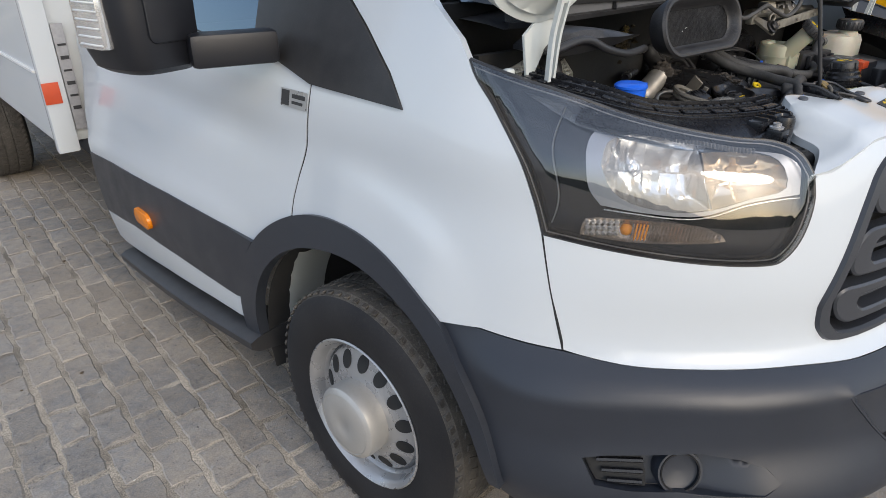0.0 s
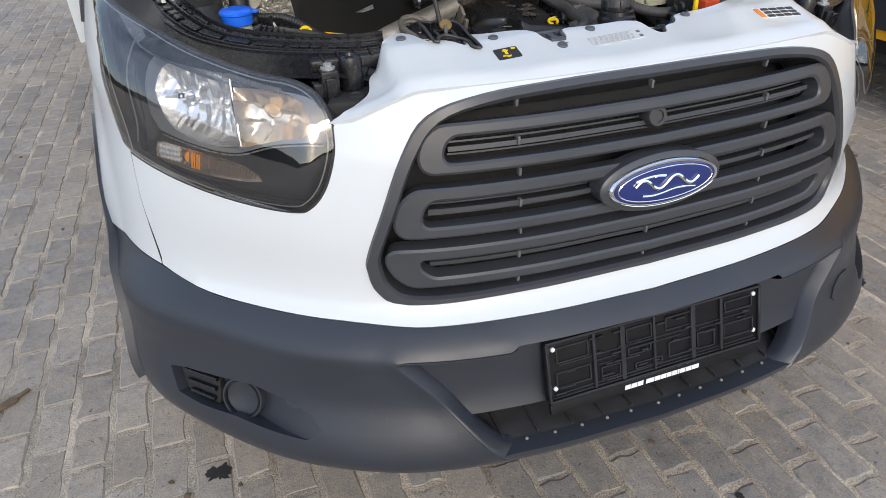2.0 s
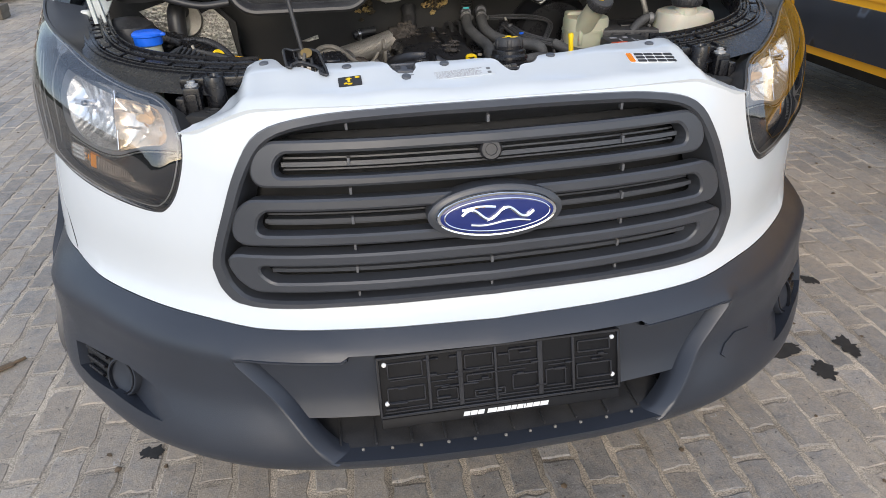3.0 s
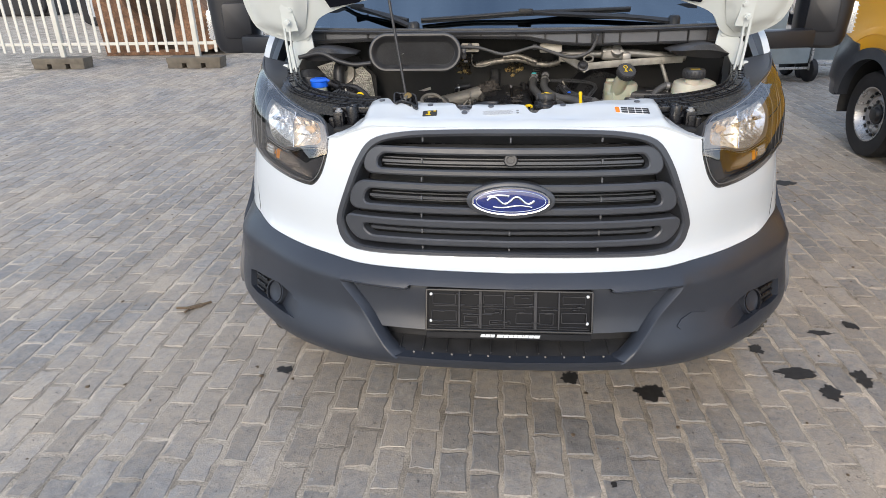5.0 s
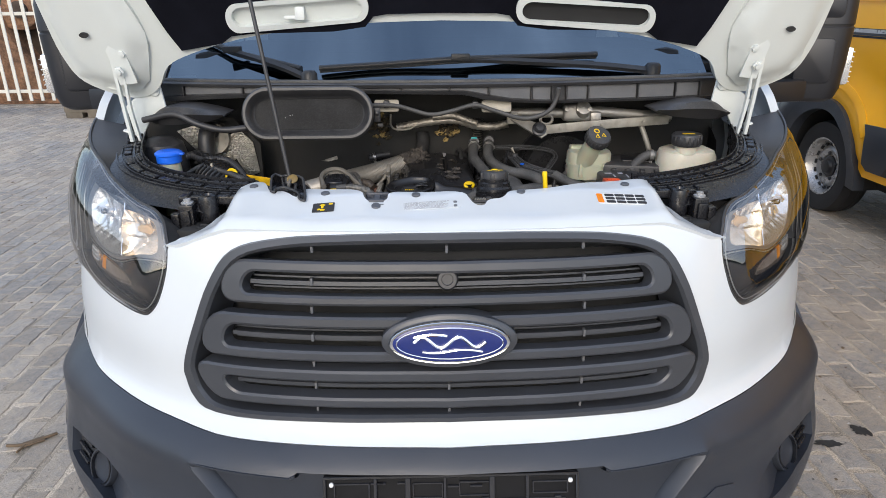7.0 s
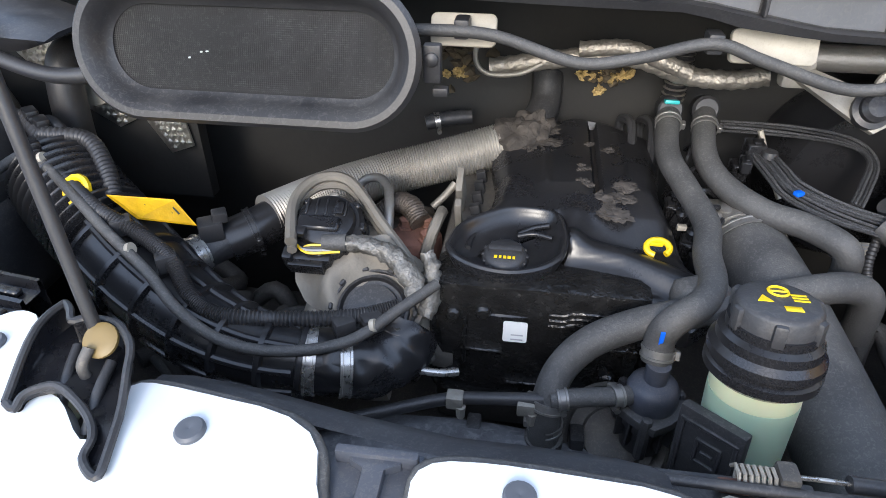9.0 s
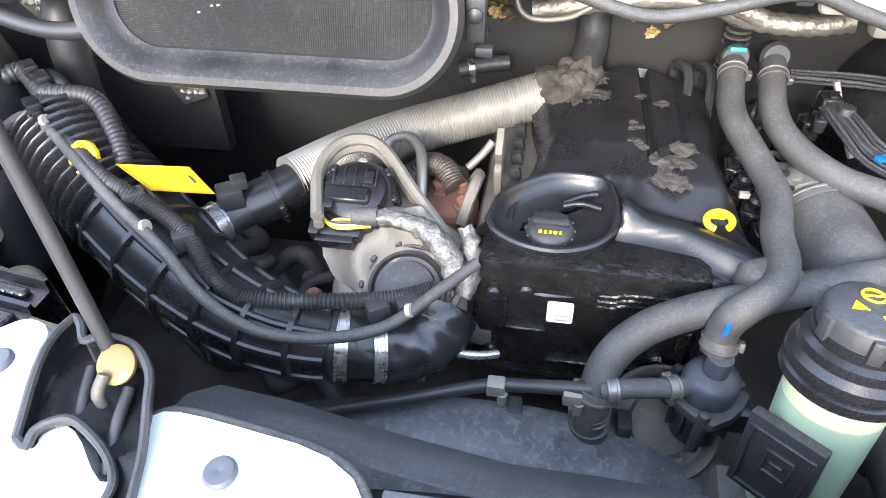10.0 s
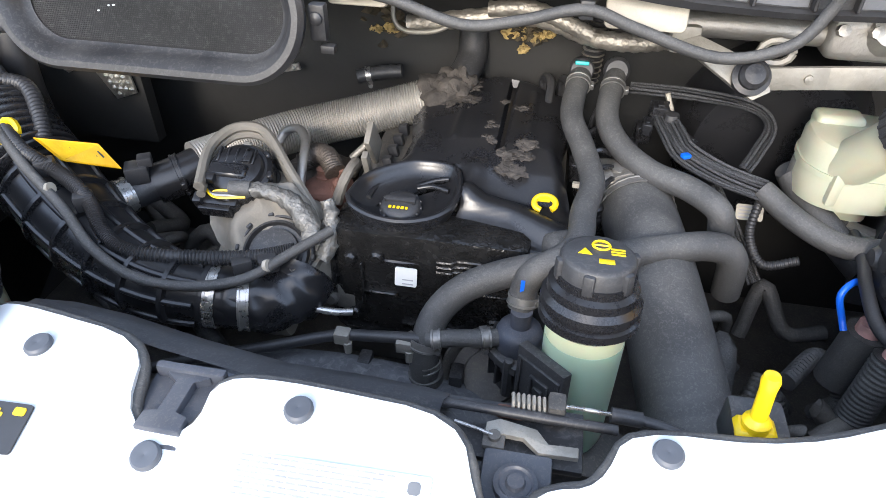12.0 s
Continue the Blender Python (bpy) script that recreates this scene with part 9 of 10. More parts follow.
def ledge(s):
    pts = spline([(s * x, y, z) for x, y, z in LEDGE_LINE], 9)
    along_line = []
    for i, p in enumerate(pts):
        t = (pts[min(i + 1, len(pts) - 1)] - pts[max(i - 1, 0)]).normalized()
        along_line.append((p, t, t.cross(Vector((0, 0, 1))).normalized() * (-s)))
    bm = bmesh.new()
    rows = [[bm.verts.new(p + sd * a + Vector((0, 0, h))) for a, h in LEDGE_CUT] for p, t, sd in along_line]
    for a, b in zip(rows, rows[1:]):
        for k in range(len(LEDGE_CUT) - 1):
            bm.faces.new((a[k], b[k], b[k + 1], a[k + 1]))
    led = tagged(finish(bm, "lamp_ledge", LEDGE_BLACK, None, angle=25), "ribbed black plastic ledge behind the headlight", "trim ledge", "lamp ledges")
    for i in range(1, len(pts) - 3, 2):
        p, t, sd = along_line[i]
        m = Matrix.Translation(p) @ t.to_track_quat("X", "Z").to_matrix().to_4x4()
        for a, h, w in ((.0035, -.0095, .017), (-.0190, -.0045, .012)):
            bm = bmesh.new()
            box_local(bm, m, .004 * (i % 3), (m.to_3x3().inverted() @ (sd * a)).y, h, w, .017 if a > 0 else .007, .005, .0015)
            finish(bm, "rib_pad", LEDGE_BLACK, led)
    # crossbar to the crossmember, screw post and clips beside the lamp
    bm = bmesh.new()
    box(bm, s * .478, .322, 1.158, .150, .030, .018, .004)
    for k in range(5):
        box(bm, s * (.420 + .028 * k), .322, 1.168, .004, .030, .008, .001, seg=1)
    bracket = finish(bm, "lamp_bracket", LEDGE_BLACK, led)
    bm = bmesh.new()
    box(bm, s * .529, .290, 1.115, .030, .030, .085, .004)
    box(bm, s * .529, .272, 1.118, .018, .010, .060, .002)
    box(bm, s * .551, .283, 1.105, .016, .024, .070, .003)
    finish(bm, "screw_post", LEDGE_BLACK, bracket)
    bm = bmesh.new()
    lathe(bm, [(.0125, 0), (.0125, .003), (.0075, .0045), (.0075, .009), (.004, .0105), (0, .0095)], 16, Matrix.Translation((s * .529, .293, 1.1575)))
    finish(bm, "screw", STEEL_SILVER, bracket, "bright steel screw head")
    bm = bmesh.new()
    lathe(bm, [(.019, -.05), (.0195, -.004), (.017, .004), (.011, .006), (.009, .001), (0, .001)], 20, Matrix.Translation((s * .489, .300, 1.168)))
    finish(bm, "rubber_stop", LEDGE_BLACK, bracket)
    bm = bmesh.new()
    prism(bm, [(s * .452, .262), (s * .452, .305), (s * .498, .312), (s * .535, .290), (s * .545, .250), (s * .48, .236)], 1.035, 1.116, None, .010)
    lathe(bm, [(.015, 0), (.015, .004), (.010, .006), (.008, .003), (0, .003)], 16, Matrix.Translation((s * .492, .262, 1.114)))
    finish(bm, "filler_block", BLACK_MATT, led)
    bm = bmesh.new()
    rows = []
    for i, (p, t, sd) in enumerate(along_line[9:46:3]):
        rows.append([bm.verts.new(p + sd * a + Vector((0, 0, h))) for a, h in ((.030, -.016), (.055, -.024), (.085, -.040))])
    for a, b in zip(rows, rows[1:]):
        for k in range(2):
            bm.faces.new((a[k], b[k], b[k + 1], a[k + 1]))
    finish(bm, "shelf", LEDGE_BLACK, led)


both(ledge)

# ---- yard ----
SAND = material("sandy_joint_fill", (0.375, 0.318, 0.248), 0.92, noise_scale=5, noise_amt=0.5, grain=0.5, grain_scale=260, bump=1.0, bump_scale=130)
bm = bmesh.new()
bmesh.ops.create_grid(bm, x_segments=4, y_segments=4, size=400)
ground = finish(bm, "ground", SAND, smooth=False)
ground.location = (0, 0, -.0028)
tagged(ground, "sandy ground between and beyond the grey brick paving", "ground", kind="structure")

# palisade fence on concrete feet
FENCE_Y = 8.65
WHITE_STEEL = material("white_fence_steel", (.62, .60, .53), .5, noise_scale=5, noise_amt=.06, dust=.12, dust_scale=6)
CONCRETE = material("weathered_concrete", (.135, .115, .088), .9, noise_scale=7, noise_amt=.25, bump=.6, bump_scale=60)


def fence_panel(x0, x1, y):
    f = thing("fence", "white steel palisade fence panel on a concrete foot", "fence", (x0, y, 0), "palisade fence")
    bm = bmesh.new()
    box(bm, x0, y, 1.08, .075, .075, 1.9, .006)
    under(finish(bm, "post", WHITE_STEEL), f)
    for z in (1.42, .37):
        bm = bmesh.new()
        box(bm, (x0 + x1) / 2, y - .01, z, x1 - x0 - .07, .03, .045, .004)
        under(finish(bm, "rail", WHITE_STEEL), f)
    n = 14
    for k in range(1, n):
        x = x0 + (x1 - x0) * k / n
        bm = bmesh.new()
        prism(bm, [(-.022, .24), (.022, .24), (.022, 1.86), (0, 1.92), (-.022, 1.86)], -.008, .008, Matrix.Translation((x, y - .035, 0)) @ Matrix.Rotation(radians(90), 4, "X"))
        under(finish(bm, "picket", WHITE_STEEL), f)
    bm = bmesh.new()
    for dx in (-.34, -.03, .28):
        box(bm, x0 + dx, y - .03, .05, .24, .26, .10, .012)
    box(bm, x0 - .03, y - .03, .125, .88, .27, .09, .015)
    under(finish(bm, "concrete_foot", CONCRETE), f)


for k in range(-3, 3):
    fence_panel(-4.78 + 2.25 * k, -4.78 + 2.25 * (k + 1), FENCE_Y)
# a second fence further back
for x0 in (-6.3, -4.6, -2.9):
    f = thing("fence", "white steel fence panel further back in the yard", "fence", (x0, 12.5, 0), "far fence")
    for z in (1.5, .5):
        bm = bmesh.new()
        box(bm, x0 + .85, 12.5, z, 1.7, .03, .05, .004)
        under(finish(bm, "rail", WHITE_STEEL), f)
    for k in range(11):
        bm = bmesh.new()
        box(bm, x0 + .155 * k, 12.48, 1.0, .04, .02, 1.7, .004)
        under(finish(bm, "picket", WHITE_STEEL), f)

# rusty scoop and machines behind the fence
RUSTY = material("brown_rusty_steel", (.19, .098, .052), .8, noise_scale=4, noise_amt=.5, grain=.3, grain_scale=30, bump=.4, bump_scale=40)
# Darker copy of the rust: shade inside the bucket is put into the colour
DARK_SHADED_RUST = material("dark_shaded_rust", (.055, .038, .027), .85, noise_scale=4, noise_amt=.5, bump=.5, bump_scale=30)
FM = Matrix.Translation((-6.0, 10.6, 0)) @ Matrix.Rotation(radians(90), 4, "X")
bm = bmesh.new()
prism(bm, [(-1.05, .02), (1.15, .02), (.72, .55), (.38, 1.12), (-.05, 1.42), (-.55, 1.50), (-.95, 1.25)], -.50, .10, FM, .04)
scoop = tagged(finish(bm, "excavator_bucket", DARK_SHADED_RUST), "large rusty brown excavator bucket on the ground", "excavator bucket")
for nm, pts, y0, y1, mt in (
        ("near_cheek", [(-1.15, 0), (-1.22, .86), (-1.10, 1.35), (-.86, 1.43), (-.70, 1.02), (-.53, .70), (-.33, .45), (-.29, 0)], .10, .55, RUSTY),
        ("far_cheek", [(.20, 0), (.15, .38), (.28, .75), (.37, 1.25), (.70, .86), (1.27, .29), (.45, .02)], .05, .50, RUSTY),
        ("lip", [(-1.15, 0), (-.9, .06), (.4, .10), (1.30, .28), (1.35, .22), (.5, .0)], .45, .62, RUSTY),
        ("hinge_ear", [(-.86, 1.20), (-.78, 1.64), (-.53, 1.72), (-.25, 1.56), (-.29, 1.30), (-.53, 1.15)], .15, .45, RUSTY),
        ("hinge_ear", [(-.25, 1.27), (-.33, 1.76), (.05, 1.76), (.29, 1.40), (.37, 1.22)], -.10, .25, DARK_SHADED_RUST)):
    bm = bmesh.new()
    prism(bm, arc_through(pts + pts[:1], 3)[:-1] if nm != "lip" else pts, y0, y1, FM, .03)
    finish(bm, nm, mt, scoop)
for x, z in ((-.52, 1.46), (-.05, 1.52)):
    bm = bmesh.new()
    lathe(bm, [(.13, .40), (.13, .50), (.07, .52), (0, .50)], 18, FM @ Matrix.Translation((x, z, 0)))
    finish(bm, "pin", DARK_SHADED_RUST, scoop)
bm = bmesh.new()
box(bm, -7.35, 11.2, 1.05, .85, .9, .9, .06)
box(bm, -7.3, 11.2, .45, .7, .8, .35, .04)
gen = tagged(finish(bm, "generator", WHITE), "white machine housing with a yellow label", "machine")
bm = bmesh.new()
box(bm, -7.15, 10.745, .98, .16, .01, .2, .002)
finish(bm, "yellow_label", YELLOW_PL, gen)
bm = bmesh.new()
box(bm, -6.2, 13.2, 1.9, 1.6, .8, .7, .1)
box(bm, -5.6, 13.0, 1.5, .25, .4, 1.4, .04, Matrix.Rotation(radians(30), 4, "Y"))
tagged(finish(bm, "excavator", YELLOW), "yellow excavator beyond the fence", "excavator")
for nm, lab, x, y, z, sx, sy, sz, mt in (("truck", "white truck parked beyond the fence", -3.6, 15.0, 1.35, 3.2, 2.0, 1.7, WHITE), ("red_car", "small red vehicle beyond the fence", -10.2, 16.5, 1.1, 1.4, 1.6, .8, RED), ("container", "dark container beyond the fence", -15.5, 20, 1.3, 3, 2, 2.6, BLACK_DUSTY), ("red_tank", "red tank on a stand beyond the fence", -4.1, 13.6, 1.72, .6, .6, .45, RED)):
    bm = bmesh.new()
    box(bm, x, y, z, sx, sy, sz, .08, seg=3)
    o = tagged(finish(bm, nm, mt), lab, "vehicle" if "car" in nm or "truck" in nm else "machine")
    for k in (-1, 1):
        bm = bmesh.new()
        lathe(bm, [(.05, -.12), (.38, -.12), (.42, -.08), (.42, .08), (.38, .12), (.05, .12)], 24, Matrix.Translation((x + k * sx * .32, y - sy / 2, .42)), "y")
        finish(bm, "wheel", TYRE, o)
    bm = bmesh.new()
    box(bm, x, y - sy / 2 - .005, z + sz * .2, sx * .5, .02, sz * .3, .02)
    finish(bm, "window", BLACK, o)
    bm = bmesh.new()
    box(bm, x, y, (z - sz / 2) * .6 + .1, sx * .9, sy * .6, max(.1, (z - sz / 2) * .7), .03)
    finish(bm, "underframe", BLACK_MATT, o)

# grey wheeled containers behind the yellow van
GALV = material("grey_blue_bin", (.24, .28, .30), .45, metal=.2, noise_scale=4, noise_amt=.15)
for x, y, a in ((3.55, 7.3, 8), (4.35, 7.6, -6), (3.5, 9.6, 0)):
    b = thing("roll_container", "grey wheeled container with a steel frame", "container", (x, y, 0), "roll containers")
    m = Matrix.Translation((x, y, 0)) @ Matrix.Rotation(radians(a), 4, "Z")
    bm = bmesh.new()
    prism(bm, rounded(.62, .62, .04, 3), .24, 1.5, m, .02)
    for z in (.55, .9, 1.25):
        box_local(bm, m, 0, -.315, z, .60, .012, .03, .003)
    under(finish(bm, "bin", GALV), b)
    bm = bmesh.new()
    for sx in (-1, 1):
        box_local(bm, m, sx * .33, -.30, .85, .03, .03, 1.4, .004)
        box_local(bm, m, sx * .33, .30, .85, .03, .03, 1.4, .004)
    box_local(bm, m, 0, -.30, .18, .66, .03, .03, .004)
    under(finish(bm, "frame", STEEL_SILVER), b)
    for sx in (-1, 1):
        for sy in (-1, 1):
            bm = bmesh.new()
            lathe(bm, [(.01, -.03), (.125, -.04), (.142, -.03), (.145, 0), (.142, .03), (.125, .04), (.01, .03)], 22, m @ Matrix.Translation((sx * .36, sy * .26, .145)), "x")
            under(finish(bm, "castor", TYRE), b)

# yellow van parked alongside
yv = thing("yellow_van", "yellow panel van with dark grey side cladding, parked alongside", "van", (3.9, 1.8, 0))
YX = 2.90
YHUB = (3.76, .345)


def ysk(y, z):
    d = np.interp(z, [.2, .45, .70, .85, 1.0, 1.1, 1.3, 1.5, 2.0, 2.6], [.04, .01, 0, .03, .035, .02, .0, .015, .06, .16])
    d = d - .035 * np.exp(-(np.hypot(y - YHUB[0], z - .36) - .60) ** 2 / .012) * (z > .5)
    round_ = .55 * np.clip((y - 4.2) / .42, 0, 1) ** 3
    p = np.stack([YX + d + round_ * .35, y, z], 1)
    n = np.tile((-1.0, 0.0, 0.0), (len(y), 1))
    return p, n


def yarch(r, a0, a1, n=26):
    return [(YHUB[0] + r * math.cos(radians(a)), .36 + r * math.sin(radians(a))) for a in np.linspace(a0, a1, n)]


sheet("side_panel", [(4.02, .86), (4.62, .93), (4.62, 2.5), (-.2, 2.5), (-.9, 1.2), (-1.0, .45), (3.22, .40)] + yarch(.50, 170, 60, 20), ysk, YELLOW, yv, "yellow painted side panel", res=0.07, rim=0.03)
sheet("arch_trim", yarch(.50, 9, 188, 30) + yarch(.415, 9, 188, 30)[::-1], ysk, BUMPER, yv, res=0.05, rim=0.08, push=.03)
sheet("rear_bumper", [(4.62, .42), (4.64, .93), (4.02, .86), (4.01, .80)] + yarch(.505, 58, 5, 10) + [(4.28, .40)], ysk, BUMPER, yv, "dark grey rear bumper corner", res=0.05, rim=0.06, push=.012)
sheet("side_cladding", [(3.17, .455), (3.20, .70), (3.24, .755), (-.4, .76), (-.5, .50)], ysk, BUMPER, yv, "dark grey side cladding", res=0.08, rim=0.03, push=.015)
sheet("door_rail", [(4.16, 1.305), (4.16, 1.35), (1.2, 1.35), (1.2, 1.305)], ysk, BLACK, yv, "sliding door rail", res=0.05, rim=0.02, push=.004)
sheet("rail_strip", [(4.14, 1.322), (4.14, 1.345), (1.2, 1.345), (1.2, 1.322)], ysk, STEEL_SILVER, yv, res=0.05, rim=0.01, push=.010)
win_frame = [(4.40, 1.52), (4.40, 1.54), (2.2, 1.54), (2.2, 1.52)]
sheet("pressing", win_frame, ysk, YELLOW, yv, res=0.05, rim=0.01, push=.012)
sheet("arch_pressing", yarch(.655, 28, 150, 26) + yarch(.600, 28, 150, 26)[::-1], ysk, YELLOW, yv, res=0.03, rim=0.012, push=.0035)
sheet("flank_crease", [(3.02, .800), (3.02, .825), (-.4, .825), (-.4, .800)], ysk, YELLOW, yv, res=0.05, rim=0.01, push=.010)
# black strip painted as the shade beneath the door rail
sheet("rail_shade", [(4.18, 1.290), (4.18, 1.303), (1.2, 1.303), (1.2, 1.290)], ysk, BLACK_MATT, yv, res=0.05, rim=0.006, push=.003)
bm = bmesh.new()
box(bm, 4.02, 1.9, 1.80, 2.04, 5.4, 1.62, .15, seg=3)
finish(bm, "body", YELLOW, yv)
bm = bmesh.new()
box(bm, 4.05, 1.05, .72, 1.9, 4.1, .62, .06)
finish(bm, "lower_body", YELLOW, yv)
bm = bmesh.new()
box(bm, 4.25, 3.8, .75, 1.4, 1.5, .5, .06)
finish(bm, "rear_floor", BLACK_MATT, yv)
bm = bmesh.new()
box(bm, 3.95, 1.9, .42, 1.7, 5.2, .3, .05)
finish(bm, "underbody", BLACK_MATT, yv)
for y in (YHUB[0], .2):
    spot = Vector((YX + .15, y, .345))
    bm = bmesh.new()
    prof = [(.205, -.085), (.225, -.098), (.27, -.104), (.305, -.100), (.330, -.088), (.343, -.070), (.345, -.035), (.339, -.031), (.345, -.023), (.345, .03), (.339, .034), (.345, .04), (.330, .098), (.27, .104), (.205, .085)]
    lathe(bm, [(r, -h) for r, h in prof], 48, Matrix.Translation(spot), "x", caps=False)
    w = finish(bm, "wheel", TYRE, yv, "black tyre on a vented silver steel wheel", angle=30)
    bm = bmesh.new()
    lathe(bm, [(r, -h) for r, h in [(.210, -.09), (.190, -.03), (.190, .05), (.212, .088), (.216, .094), (.205, .092), (.186, .045), (.165, .020), (.13, .040), (.09, .030), (.085, .010), (0, .010)]], 40, Matrix.Translation(spot), "x")
    rim_ob = finish(bm, "rim", STEEL_SILVER, w, angle=30)
    bm = bmesh.new()
    lathe(bm, [(r, -h) for r, h in [(.078, .0), (.078, .034), (.060, .040), (.050, .060), (.040, .064), (0, .064)]], 20, Matrix.Translation(spot), "x")
    finish(bm, "hub", BLACK, w)
    for k in range(5):
        bm = bmesh.new()
        lathe(bm, [(.013, 0), (.013, .012), (.009, .016), (0, .016)], 6, Matrix.Translation(spot) @ Matrix.Rotation(2 * math.pi * k / 5, 4, "X") @ Matrix.Translation((-.038, 0, .100)) @ Matrix.Rotation(radians(-90), 4, "Y"))
        finish(bm, "wheel_nut", BLACK, rim_ob)
    for k in range(16):
        a = 2 * math.pi * k / 16
        bm = bmesh.new()
        mm = Matrix.Translation(spot) @ Matrix.Rotation(a, 4, "X") @ Matrix.Translation((-.036, 0, .168)) @ Matrix.Rotation(radians(-90), 4, "Y") @ Matrix.Rotation(radians(35), 4, "Y")
        prism(bm, [(.013 * math.cos(t), .016 * math.sin(t)) for t in np.linspace(0, 2 * math.pi, 11)[:-1]], -.01, .006, mm)
        finish(bm, "vent_hole", BLACK_MATT, rim_ob)
bm = bmesh.new()
ring = [(YHUB[0] + .44 * math.cos(a), .36 + .44 * math.sin(a)) for a in np.linspace(-.2, math.pi + .2, 22)]
A = [bm.verts.new((YX + .45, y, z)) for y, z in ring]
B = [bm.verts.new((YX + .02, y, z)) for y, z in ring]
for k in range(len(ring) - 1):
    bm.faces.new((A[k], A[k + 1], B[k + 1], B[k]))
bm.faces.new(A)
finish(bm, "wheel_housing", BLACK_MATT, yv)

for ob in list(bpy.data.objects):
    if ob.parent is yv:
        under(ob, yv)

# distant tree line, seen only in reflections
bm = bmesh.new()
rgt = random.Random(9)
prev = None
for k in range(181):
    a = 2 * math.pi * k / 180
    h = 5 + 2.5 * noise.noise(Vector((math.cos(a) * 4, math.sin(a) * 4, 0))) + 1.2 * rgt.random()
    cur = (bm.verts.new((85 * math.cos(a), 85 * math.sin(a), -1)), bm.verts.new((85 * math.cos(a), 85 * math.sin(a), h)))
    if prev:
        bm.faces.new((prev[0], cur[0], cur[1], prev[1]))
    prev = cur
tagged(finish(bm, "backdrop", material("far_trees", (.05, .06, .045), .9, noise_scale=.3, noise_amt=.4), smooth=False), "distant dark tree line round the yard", "backdrop", kind="structure")

# stick, leaves and stains on the paving
STAIN = material("oil_stain", (.022, .020, .018), .72, noise_scale=30, noise_amt=.3, bump=.4, bump_scale=80)
for x, y, rx, ry, sd in ((.272, .552, .036, .040, 1), (.578, .472, .055, .050, 2), (1.20, .63, .085, .035, 3), (1.10, .80, .03, .03, 4), (1.43, .95, .05, .02, 5), (1.60, 1.02, .03, .03, 6), (1.28, .50, .04, .04, 7), (.36, -.03, .010, .012, 8), (-.92, .55, .03, .03, 9), (2.05, 3.05, .10, .05, 10), (1.45, .60, .04, .05, 11)):
    bm = bmesh.new()
    rg = random.Random(sd)
    pts = []
    for k in range(64):
        a = 2 * math.pi * k / 64
        e = Vector((math.cos(a), math.sin(a), 0))
        q = 1 + .55 * noise.noise(e * 1.6 + Vector((0, 0, sd * 3.3))) + .38 * noise.noise(e * 4.5 + Vector((0, 0, sd * 5.1))) + .16 * noise.noise(e * 12 + Vector((0, 0, sd)))
        pts.append((x + rx * q * math.cos(a), y + ry * q * math.sin(a)))
    prism(bm, pts, .0015, .0028)
    tagged(finish(bm, "oil_stain", STAIN), "dark oil stain on the paving", "stain", "oil stains")
TWIG = material("dry_leaf", (.13, .09, .055), .85, noise_scale=30, noise_amt=.3)
bm = bmesh.new()
tube(bm, [(-1.62, 1.03, .008), (-1.55, 1.035, .010), (-1.47, 1.10, .008)], .006, seg=6, per=4)
tube(bm, [(-1.55, 1.035, .010), (-1.56, .99, .008)], .005, seg=6)
box(bm, -1.53, 1.05, .009, .07, .03, .006, .002, Matrix.Rotation(radians(35), 4, "Z"))
tagged(finish(bm, "twig", TWIG), "dry brown forked twig on the paving", "twig")
rgd = random.Random(77)
bm = bmesh.new()
for k in range(420):
    x, y = rgd.uniform(-4.5, 3.5), rgd.uniform(-.8, 6)
    r = rgd.uniform(.003, .011)
    lump(bm, (x, y, .003), r, .35, .8, k, 1)
tagged(finish(bm, "litter", TWIG, None), "small brown crumbs and leaf bits on the paving", "litter", kind="stuff")

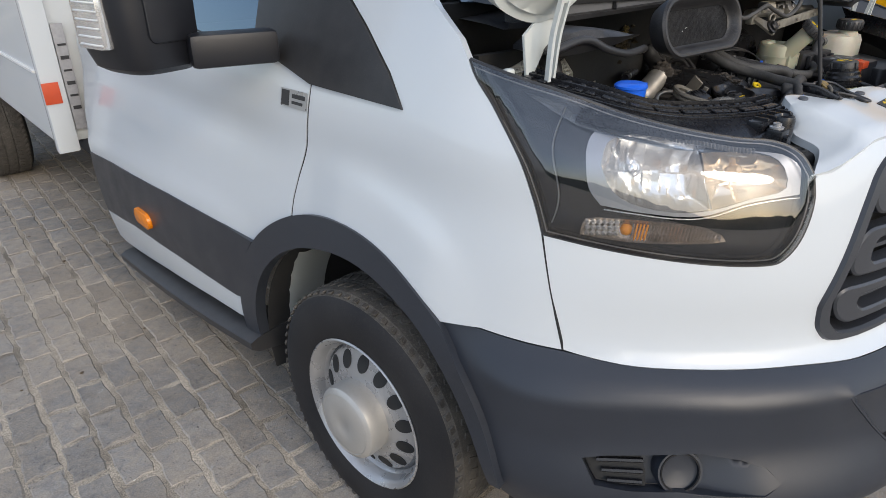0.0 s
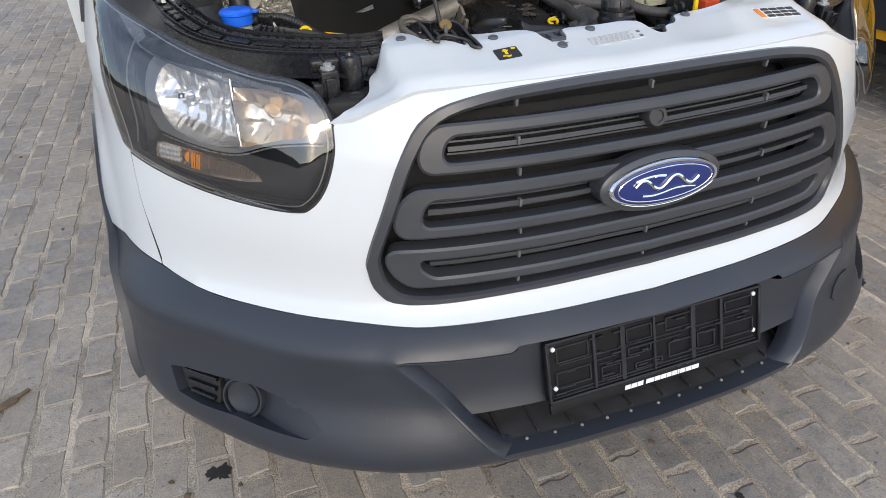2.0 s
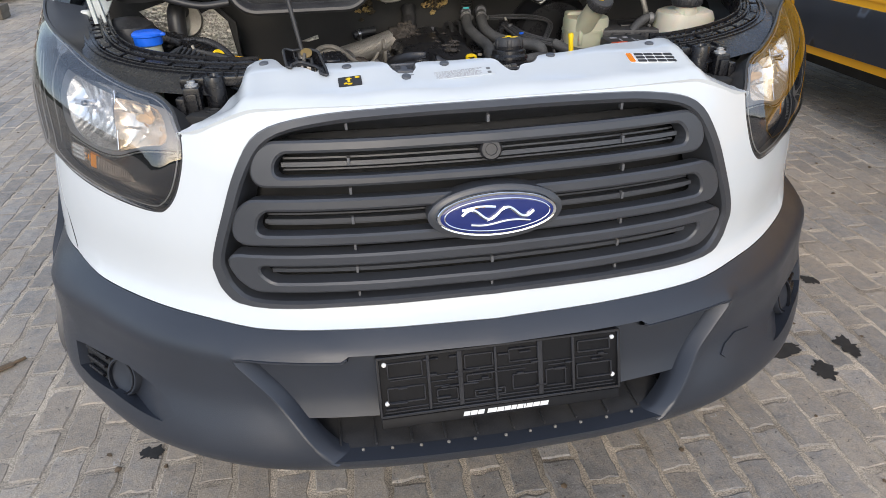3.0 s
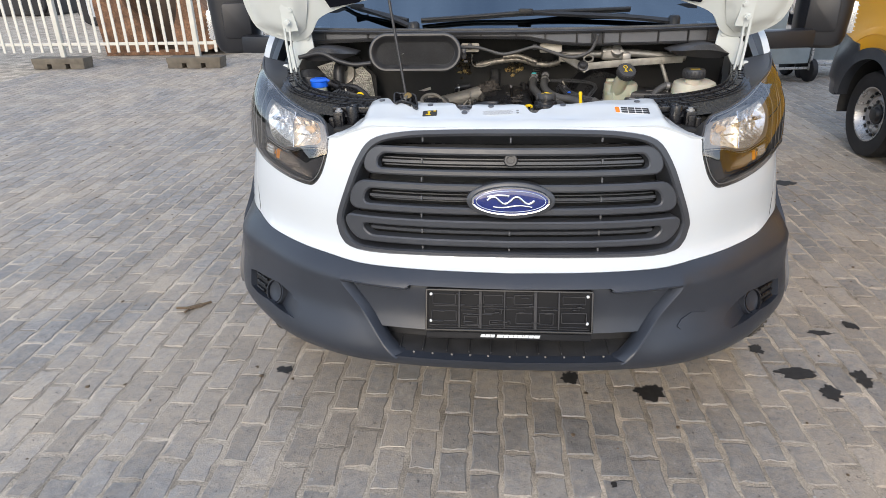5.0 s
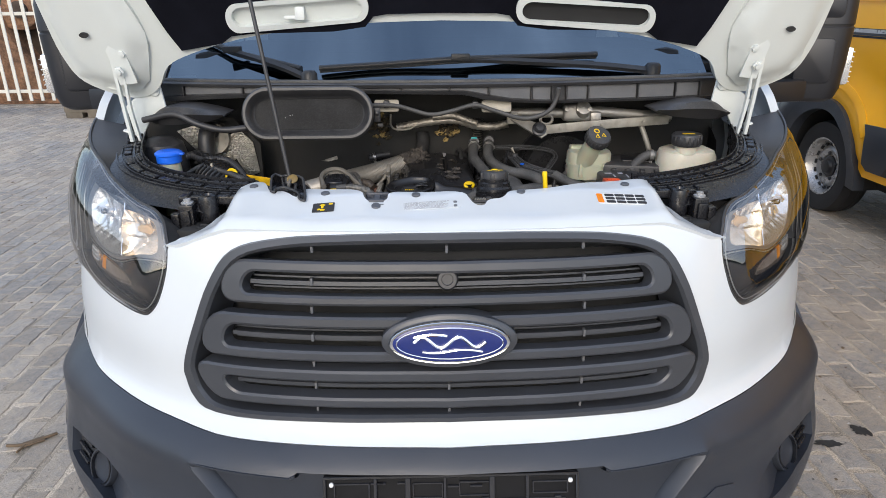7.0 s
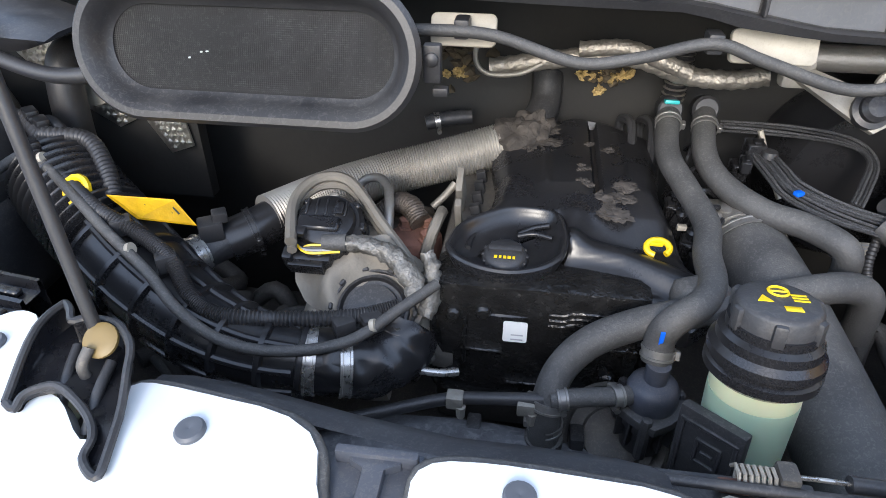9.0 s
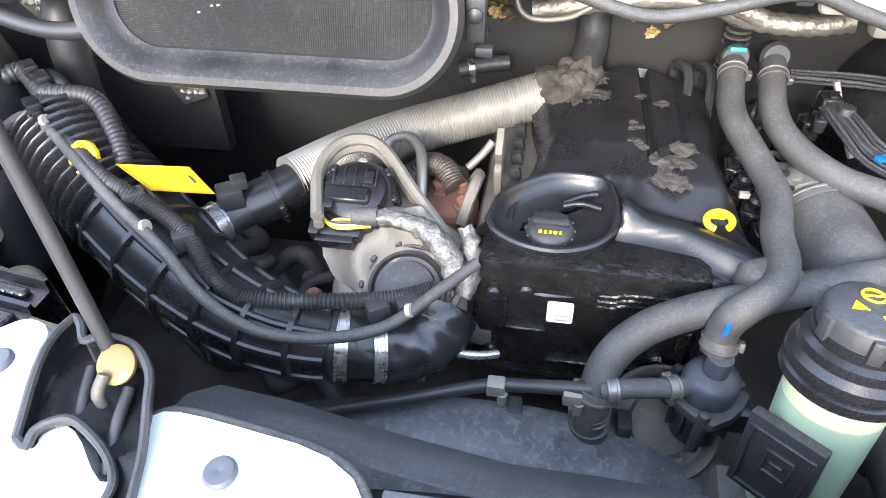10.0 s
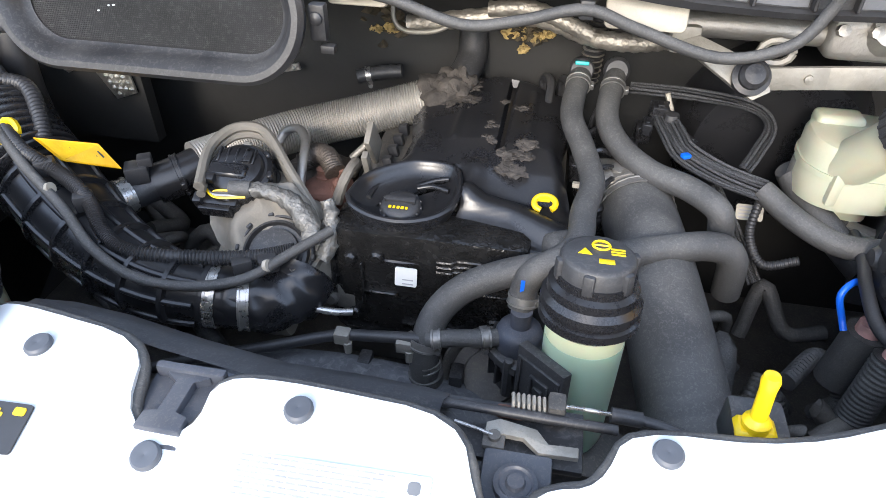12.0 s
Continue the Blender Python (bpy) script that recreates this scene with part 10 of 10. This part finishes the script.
# ---- brick paving: columns along the van, half bond ----
def paver_material(name, per_object):
    """Grey concrete block, mottled and grained, with drifts of sand, pale chips and small pits."""
    m = bpy.data.materials.new(name)
    m.use_nodes = True
    nt = m.node_tree
    b = nt.nodes["Principled BSDF"]
    geo = nt.nodes.new("ShaderNodeNewGeometry")

    def tex(scale, detail, dist=0.0, rough=0.55):
        n = nt.nodes.new("ShaderNodeTexNoise")
        for key, value in (("Scale", scale), ("Detail", detail), ("Distortion", dist), ("Roughness", rough)):
            n.inputs[key].default_value = value
        nt.links.new(geo.outputs["Position"], n.inputs["Vector"])
        return n.outputs["Fac"]

    def ramp(v, lo, hi, a=0.0, c=1.0):
        n = nt.nodes.new("ShaderNodeMapRange")
        for key, value in (("From Min", lo), ("From Max", hi), ("To Min", a), ("To Max", c)):
            n.inputs[key].default_value = value
        nt.links.new(v, n.inputs["Value"])
        return n.outputs["Result"]

    def calc(op, p, q):
        n = nt.nodes.new("ShaderNodeMath")
        n.operation = op
        for slot, v in zip(n.inputs, (p, q)):
            if hasattr(v, "links"):
                nt.links.new(v, slot)
            else:
                slot.default_value = v
        return n.outputs[0]

    def mixc(fac, p, q, blend="MIX"):
        n = nt.nodes.new("ShaderNodeMix")
        n.data_type, n.blend_type = "RGBA", blend
        for slot, v in ((n.inputs["Factor"], fac), (n.inputs["A"], p), (n.inputs["B"], q)):
            if hasattr(v, "links"):
                nt.links.new(v, slot)
            else:
                slot.default_value = (*v, 1) if isinstance(v, tuple) else v
        return n.outputs["Result"]
    mottle, grain = tex(16, 9, 0.4, 0.68), tex(210, 5, 0.0, 0.7)
    col = mixc(ramp(mottle, 0.32, 0.68), (.202, .191, .179), (.325, .303, .276))
    drift = calc("ADD", calc("MULTIPLY", tex(1.3, 5, 0.6), 0.55), calc("MULTIPLY", tex(26, 8, 0.8, 0.7), 0.45))
    col = mixc(ramp(drift, 0.42, 0.60, 0.0, 0.85), col, (.425, .350, .268))
    if per_object:
        rnd = nt.nodes.new("ShaderNodeObjectInfo").outputs["Random"]
    else:
        rnd = geo.outputs["Random Per Island"]
    shade = calc("MULTIPLY", ramp(rnd, 0, 1, 0.84, 1.14), ramp(grain, 0.34, 0.66, 0.72, 1.30))
    grey = nt.nodes.new("ShaderNodeCombineColor")
    for k in range(3):
        nt.links.new(shade, grey.inputs[k])
    col = mixc(1.0, col, grey.outputs[0], "MULTIPLY")
    col = mixc(ramp(tex(48, 6, 1.6, 0.6), 0.66, 0.70, 0.0, 0.65), col, (.58, .57, .55))
    col = mixc(ramp(tex(70, 4, 0.8), 0.36, 0.31, 0.0, 0.75), col, (.05, .045, .04))
    nt.links.new(col, b.inputs["Base Color"])
    b.inputs["Roughness"].default_value = 0.86
    bp = nt.nodes.new("ShaderNodeBump")
    bp.inputs["Strength"].default_value, bp.inputs["Distance"].default_value = 1.0, .004
    nt.links.new(calc("ADD", mottle, calc("MULTIPLY", grain, 0.5)), bp.inputs["Height"])
    nt.links.new(bp.outputs[0], b.inputs["Normal"])
    return m


PAVER = paver_material("worn_grey_paver", True)
PAVER_FAR = paver_material("worn_grey_paver_far", False)
PW, PL = .1095, .200
paving = tagged(thing("paving", "worn grey brick paving laid in half bond with sandy joints", "paving"), kind="structure")
rgp = random.Random(21)


def paver_shape(rg):
    """Corner points of a worn block, its rim broken and its top slightly tilted, round its own centre."""
    hw, hl = PW / 2 - .0070, PL / 2 - .0068
    rim = []
    edge = [(-hw + 2 * hw * k / 3, -hl) for k in range(3)] + [(hw, -hl + 2 * hl * k / 5) for k in range(5)]
    for x, y in edge + [(-x, -y) for x, y in edge]:
        rim.append((x + rg.uniform(-.0050, .0050), y + rg.uniform(-.0056, .0056)))
    tx, ty, h = rg.uniform(-.014, .014), rg.uniform(-.008, .008), rg.uniform(-.0015, .0018)
    low = [(x, y, -.02) for x, y in rim]
    mid = [(x, y, -.0025 + h + tx * x + ty * y - rg.random() * .003) for x, y in rim]
    top = [(x * (.84 + .10 * rg.random()), y * (.91 + .06 * rg.random()), h + tx * x + ty * y) for x, y in rim]
    n = len(rim)
    v = low + mid + top
    f = []
    for a in (0, n):
        f += [(a + k, a + (k + 1) % n, a + n + (k + 1) % n, a + n + k) for k in range(n)]
    f.append(tuple(range(2 * n, 3 * n)))
    return v, f


shapes = [paver_shape(rgp) for _ in range(14)]
meshes = []
for v, f in shapes[:10]:
    me = bpy.data.meshes.new("paver")
    me.from_pydata(v, [], f)
    me.materials.append(PAVER)
    meshes.append(me)
allv, allf = [], []
for i in range(-66, 60):
    x = i * PW + .0458
    for j in range(-24, 48):
        y = j * PL + (i % 2) * PL / 2
        near = (-2.15 < x < -1.12 and .25 < y < 1.95) or (-1.1 < x < 1.35 and -.78 < y < .05)
        if near:
            o = new("paver", meshes[rgp.randrange(10)])
            o.location = (x, y, 0)
            o.parent = paving
        else:
            v, f = shapes[rgp.randrange(14)]
            k = len(allv)
            s = -1 if rgp.random() < .5 else 1
            allv += [(x + s * a, y + s * b, c) for a, b, c in v]
            allf += [tuple(k + q for q in face) for face in f]
me = bpy.data.meshes.new("paver_field")
me.from_pydata(allv, [], allf)
me.materials.append(PAVER_FAR)
fieldob = new("paver_field", me)
fieldob.parent = paving
tagged(fieldob, kind="stuff")
